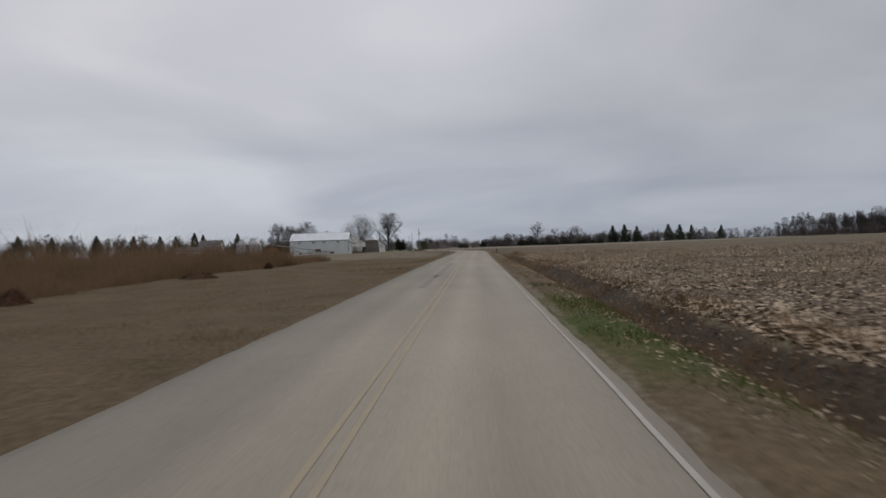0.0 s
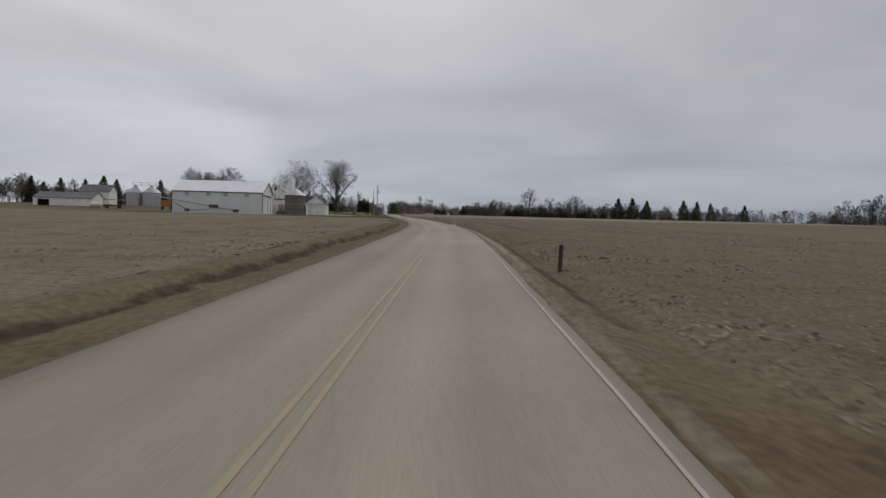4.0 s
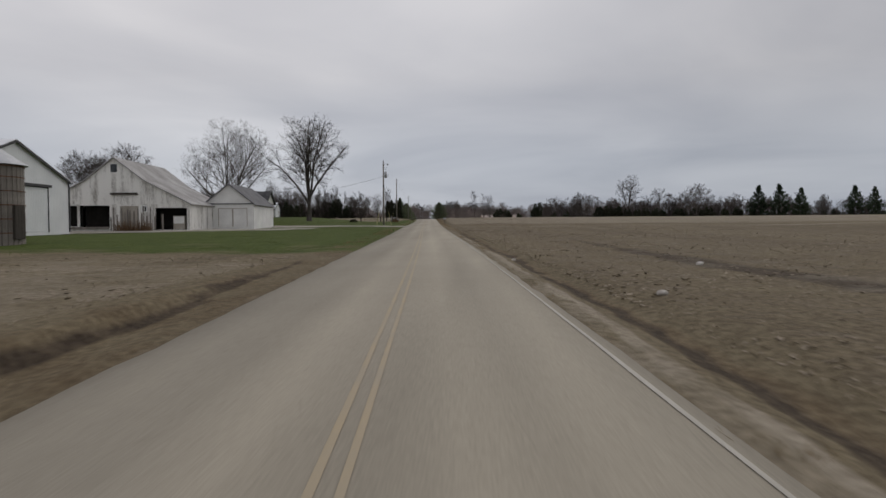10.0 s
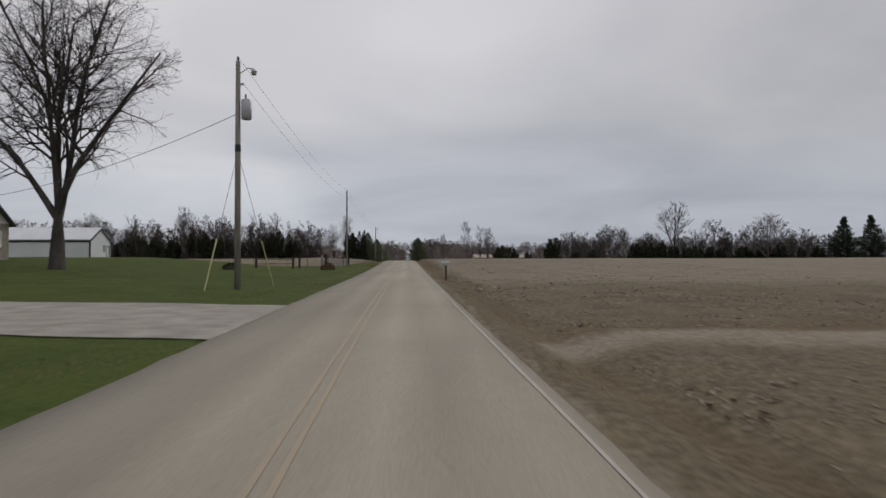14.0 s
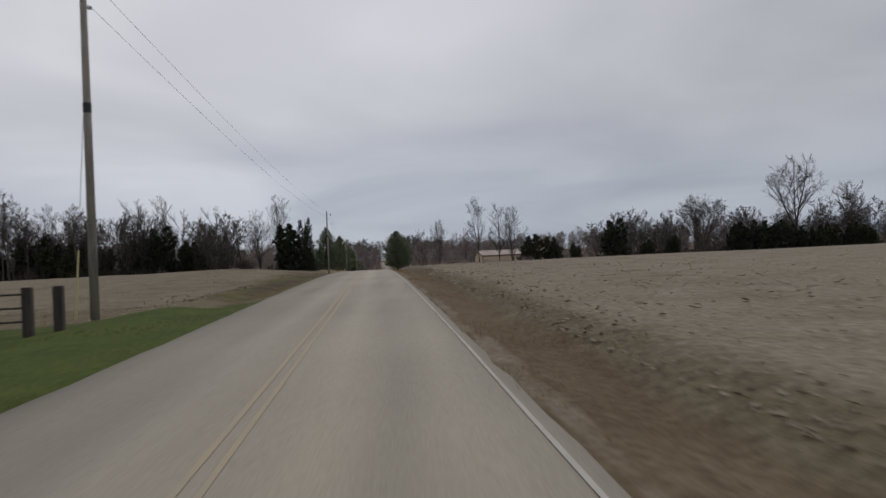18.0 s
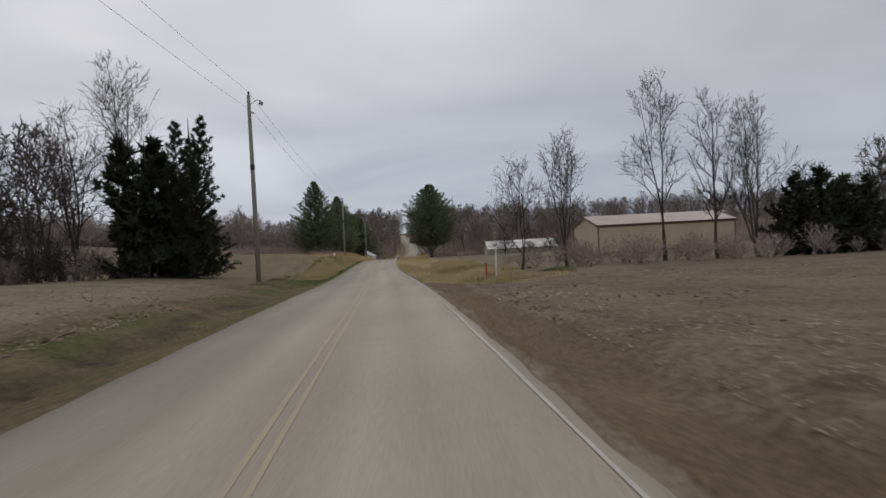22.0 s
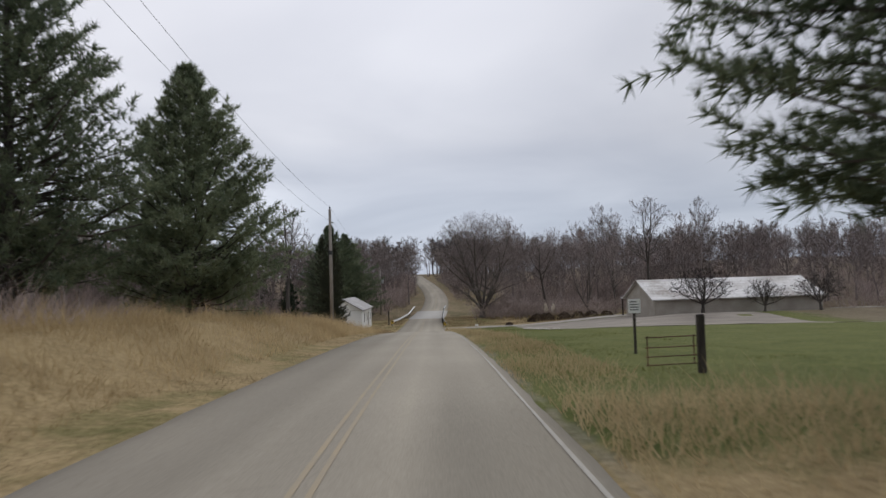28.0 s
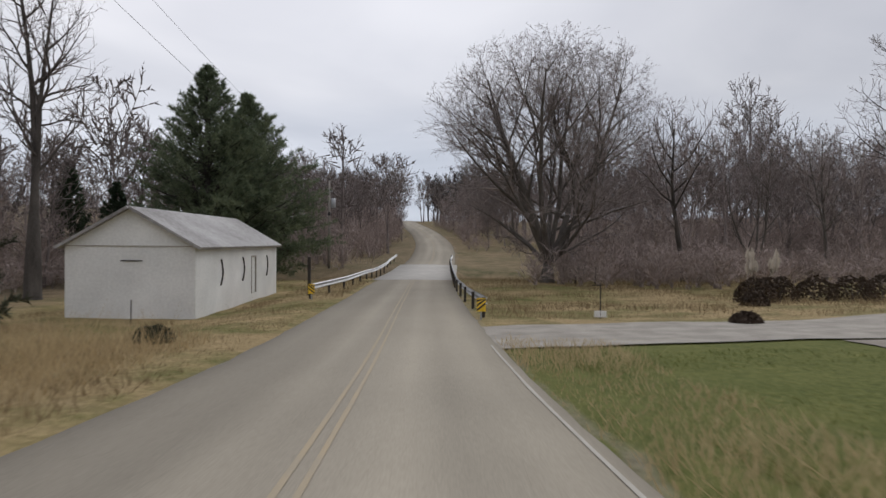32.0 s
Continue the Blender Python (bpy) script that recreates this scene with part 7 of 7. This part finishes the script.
blades("verge_grass", several(scatter(46000, 1, -8, 545, 2.8, 4.4, 0.05, 0.17, 0.016, lambda x, y, u: not_drive(x, y, u) & ((y < 98) | (y > 330) | (lumps(x * 1.3, y * 1.3, 3) > 0.35))), scatter(40000, 2, -8, 700, -2.85, -4.6, 0.05, 0.17, 0.016, lambda x, y, u: not_drive(x, y, u) & ((y < 95) | (y > 268) | (lumps(x * 1.3, y * 1.3, 3) > 0.45)))), M_DRY, "short dry grass along the road's edge", "grass", 0.6, 1)
blades("meadow_grass", several(scatter(60000, 3, -8, 92, -17.5, -32, 0.7, 1.8, 0.035, power=1.1), scatter(52000, 43, -8, 110, -27, -85, 1.8, 3.6, 0.06, power=1.2)), M_DRYRED, "tall red-brown dry meadow grass", "grass", 0.35, 2)
blades("mown_grass", scatter(42000, 4, -8, 92, -3, -14, 0.06, 0.16, 0.02), M_DRY, "short mown dry grass", "grass", 0.7, 3)
blades("bank_grass", scatter(130000, 5, 560, 716, -3.4, -19, 0.3, 1.0, 0.022, lambda x, y, u: np.where(y < 632, np.abs(u) < 6.5, np.abs(u) > 4.2) & ~((y > 704) & (u < -9.5))), M_GOLD, "tall golden dry grass on the bank", "grass", 0.4, 4)
blades("rough_grass", several(scatter(70000, 6, 543, 640, 3.1, 14, 0.2, 0.7, 0.022, lambda x, y, u: u < 11 - 3 * np.clip((y - 592) / 14, 0, 1)), scatter(16000, 16, 640, 716, 2.9, 5.5, 0.1, 0.4, 0.018)), M_GOLD, "rough dry roadside grass", "grass", 0.5, 5)
blades("green_tufts", several(scatter(40000, 7, 545, 600, 4.6, 13, 0.1, 0.4, 0.025, lambda x, y, u: lumps(x * 0.33, y * 0.33, 9) > 0.2), scatter(24000, 8, 548, 632, -3.2, -7, 0.1, 0.3, 0.025), scatter(4200, 18, 2, 28, 3.2, 4.8, 0.06, 0.2, 0.025)), M_GREEN, "patches of green grass on the verge", "grass", 0.6, 6)
blades("lawn_grass", scatter(60000, 9, 264, 436, -3.0, -26, 0.04, 0.1, 0.02, not_drive, 1.6) , M_GREEN, "short green lawn", "grass", 0.7, 7)
blades("lawn_grass", scatter(40000, 10, 640, 714, 4.0, 11, 0.04, 0.11, 0.02, None, 1.6), M_LUSH, "short lush green lawn", "grass", 0.7, 17)
blades("valley_grass", several(scatter(30000, 11, 700, 757, -3.2, -16, 0.1, 0.4, 0.022, lambda x, y, u: ~((x > -39.5) & (x < -32.3) & (y > 726) & (y < 745))), scatter(30000, 12, 723, 757, 3.4, 26, 0.1, 0.45, 0.022)), M_DRY, "dry grass beside the bridge", "grass", 0.5, 8)
blades("ditch_weeds", scatter(17000, 44, -12, 96, 4.6, 6.9, 0.08, 0.42, 0.025), M_DRYRED, "red-brown dead weeds in the ditch", "weeds", 0.5, 19)
blades("barn_weeds", [(-39.9 + u * math.cos(radians(YAW)), 321.4 + u * math.sin(radians(YAW)) - 0.9 * f, 4.0, 0.4 + 1.1 * abs(math.sin(u * 7 + f * 9)), 0.05) for u in [0.6 + 4.6 * k / 160 for k in range(160)] for f in (0.0, 0.35, 0.8)], M_DRYRED, "dead brown weeds against the barn", "weeds", 0.2, 20)
stalks = scatter(15000, 53, 22, 98, 6.6, 40, 0.2, 0.6, 0.04, None, 1.5)
stalks[:, 0] = road_many(stalks[:, 1]) + 6.8 + 0.76 * np.floor((stalks[:, 0] - road_many(stalks[:, 1]) - 6.4) / 0.76) + 0.1 * np.sin(stalks[:, 1] * 9)
blades("corn_stalks", several(scatter(16000, 13, -12, 98, 6.6, 46, 0.12, 0.42, 0.035, None, 1.7), stalks), M_STRAW, "cut corn stalks left in the field", "stubble", 0.45, 9)


def litter(name, s, mat, label, seed):
    """Flat scraps lying at all angles."""
    r = np.random.RandomState(seed)
    n = len(s)
    a = r.rand(n) * 6.283
    d = np.stack([np.cos(a), np.sin(a), r.uniform(-0.25, 0.35, n)], -1) * s[:, 3:4]
    e = np.stack([-np.sin(a), np.cos(a), r.uniform(-0.5, 0.5, n)], -1) * s[:, 4:5]
    p = s[:, :3] + np.array([0, 0, 0.04])
    v = np.stack([p - d - e, p + d - e * 0.6, p + d * 0.9 + e, p - d * 0.8 + e], 1).reshape(-1, 3)
    return tagged(new(name, quad_mesh(name, v, np.arange(4 * n).reshape(n, 4), mat, None, False)), label, "crop litter", kind="stuff")


litter("corn_litter", several(scatter(64000, 14, -12, 98, 6.2, 55, 0.05, 0.24, 0.034, None, 1.7), scatter(5000, 54, -12, 98, 3.6, 6.2, 0.02, 0.1, 0.02)), M_STRAW, "pale corn leaves littering the field", 1)
litter("field_litter", several(scatter(70000, 15, 98, 545, 4.6, 34, 0.03, 0.09, 0.022, not_drive, 1.8), scatter(24000, 17, 95, 262, -5, -26, 0.03, 0.08, 0.02, None, 1.8), scatter(14000, 19, 440, 550, -6, -26, 0.03, 0.08, 0.02, None, 1.8)), M_SCRAP, "pale crop scraps littering the fields", 2)


# ---- brush heaps and field stones ----
def heap(x, y, r, h, seed, label):
    t = thing("brush_heap", rest(x, y), label, "brush heap", "meadow heaps")
    vs, fs = [(0, 0, h)], []
    rings, sides = 7, 22
    for i in range(1, rings + 1):
        for k in range(sides):
            a, f = 6.283 * k / sides, i / rings
            rr = r * f * (1 + 0.25 * noise.noise((math.cos(a) * 1.5, math.sin(a) * 1.5, seed)))
            vs.append((rr * math.cos(a), rr * math.sin(a), h * (1 - f) ** 1.15 * (1 + 0.25 * noise.noise((rr * 2, a, seed))) - 0.06 * f))
    fs += [(0, 1 + k, 1 + (k + 1) % sides) for k in range(sides)]
    for i in range(rings - 1):
        for k in range(sides):
            a, b = 1 + i * sides + k, 1 + i * sides + (k + 1) % sides
            fs.append((a, a + sides, b + sides, b))
    part("mound", mesh_of("mound", vs, fs, M_LEAFHEAP, True), None, t)
    rnd = random.Random(seed)
    sv, sf = [], []
    for _ in range(500):
        a, f = rnd.random() * 6.283, rnd.random() ** 0.6
        p = Vector((r * f * math.cos(a), r * f * math.sin(a), h * (1 - f) * 0.9))
        d = Vector((math.cos(a), math.sin(a), rnd.uniform(-0.6, 0.9))).normalized() * rnd.uniform(0.1, 0.3)
        w = d.cross(Vector((rnd.random(), rnd.random(), 0.5))).normalized() * 0.015
        i = len(sv)
        sv += [p - w, p + w, p + d]
        sf.append((i, i + 1, i + 2))
    part("brushwood", mesh_of("brushwood", sv, sf, M_LEAFHEAP), None, t)


heap(-16.2, 26.9, 0.62, 0.72, 3, "pointed heap of rusty-brown dead brush in the meadow")
heap(-14.6, 43.0, 1.1, 0.42, 4, "low spreading heap of dead brush in the meadow")
heap(-14.6, 60.6, 0.28, 0.6, 5, "small dark stump in the meadow grass")


def stone(x, y, r, seed):
    b = bmesh.new()
    bmesh.ops.create_icosphere(b, subdivisions=2, radius=r)
    for v in b.verts:
        v.co *= 1 + 0.35 * noise.noise(v.co * (1.2 / r) + Vector((seed, 0, 0)))
        v.co.z *= 0.6
    t = thing("field_stone", rest(x, y, seed * 40, -0.25 * r), "pale stone lying on the bare field", "stone", "field stones")
    part("rock", b, M_STONE, t, "", True)


for k, (x, y, r) in enumerate(((10.7, 203.9, 0.3), (11.3, 203.4, 0.08), (10.6, 200.3, 0.12), (8.9, 226, 0.1), (9.6, 248, 0.12), (12.2, 238, 0.1), (7.4, 262, 0.09), (13.5, 258, 0.13))):
    stone(x, y, r, k + 1)

# pale stones that edge the gravel lot
edging = []
for k in range(3):
    b = bmesh.new()
    bmesh.ops.create_icosphere(b, subdivisions=2, radius=0.16)
    for v in b.verts:
        v.co *= 1 + 0.3 * noise.noise(v.co * 6 + Vector((k * 3.1, 0, 0)))
        v.co = Vector((v.co.x * 0.8, v.co.y * 1.5, v.co.z * 0.55))
    me = bpy.data.meshes.new("rock")
    b.to_mesh(me)
    b.free()
    me.materials.append(M_STONE)
    me.polygons.foreach_set("use_smooth", [True] * len(me.polygons))
    edging.append(me)
rnd = random.Random(9)
y = 679.5
while y < 705:
    x = -12.75 + rnd.gauss(0, 0.08)
    ob = thing("edging_stone", rest(x, y, rnd.gauss(0, 12), -0.05) @ Matrix.Scale(rnd.uniform(0.7, 1.25), 4), "pale stone edging the gravel lot", "stone", "lot edging")
    part("rock", edging[rnd.randrange(3)], None, ob)
    y += rnd.uniform(0.4, 1.1)
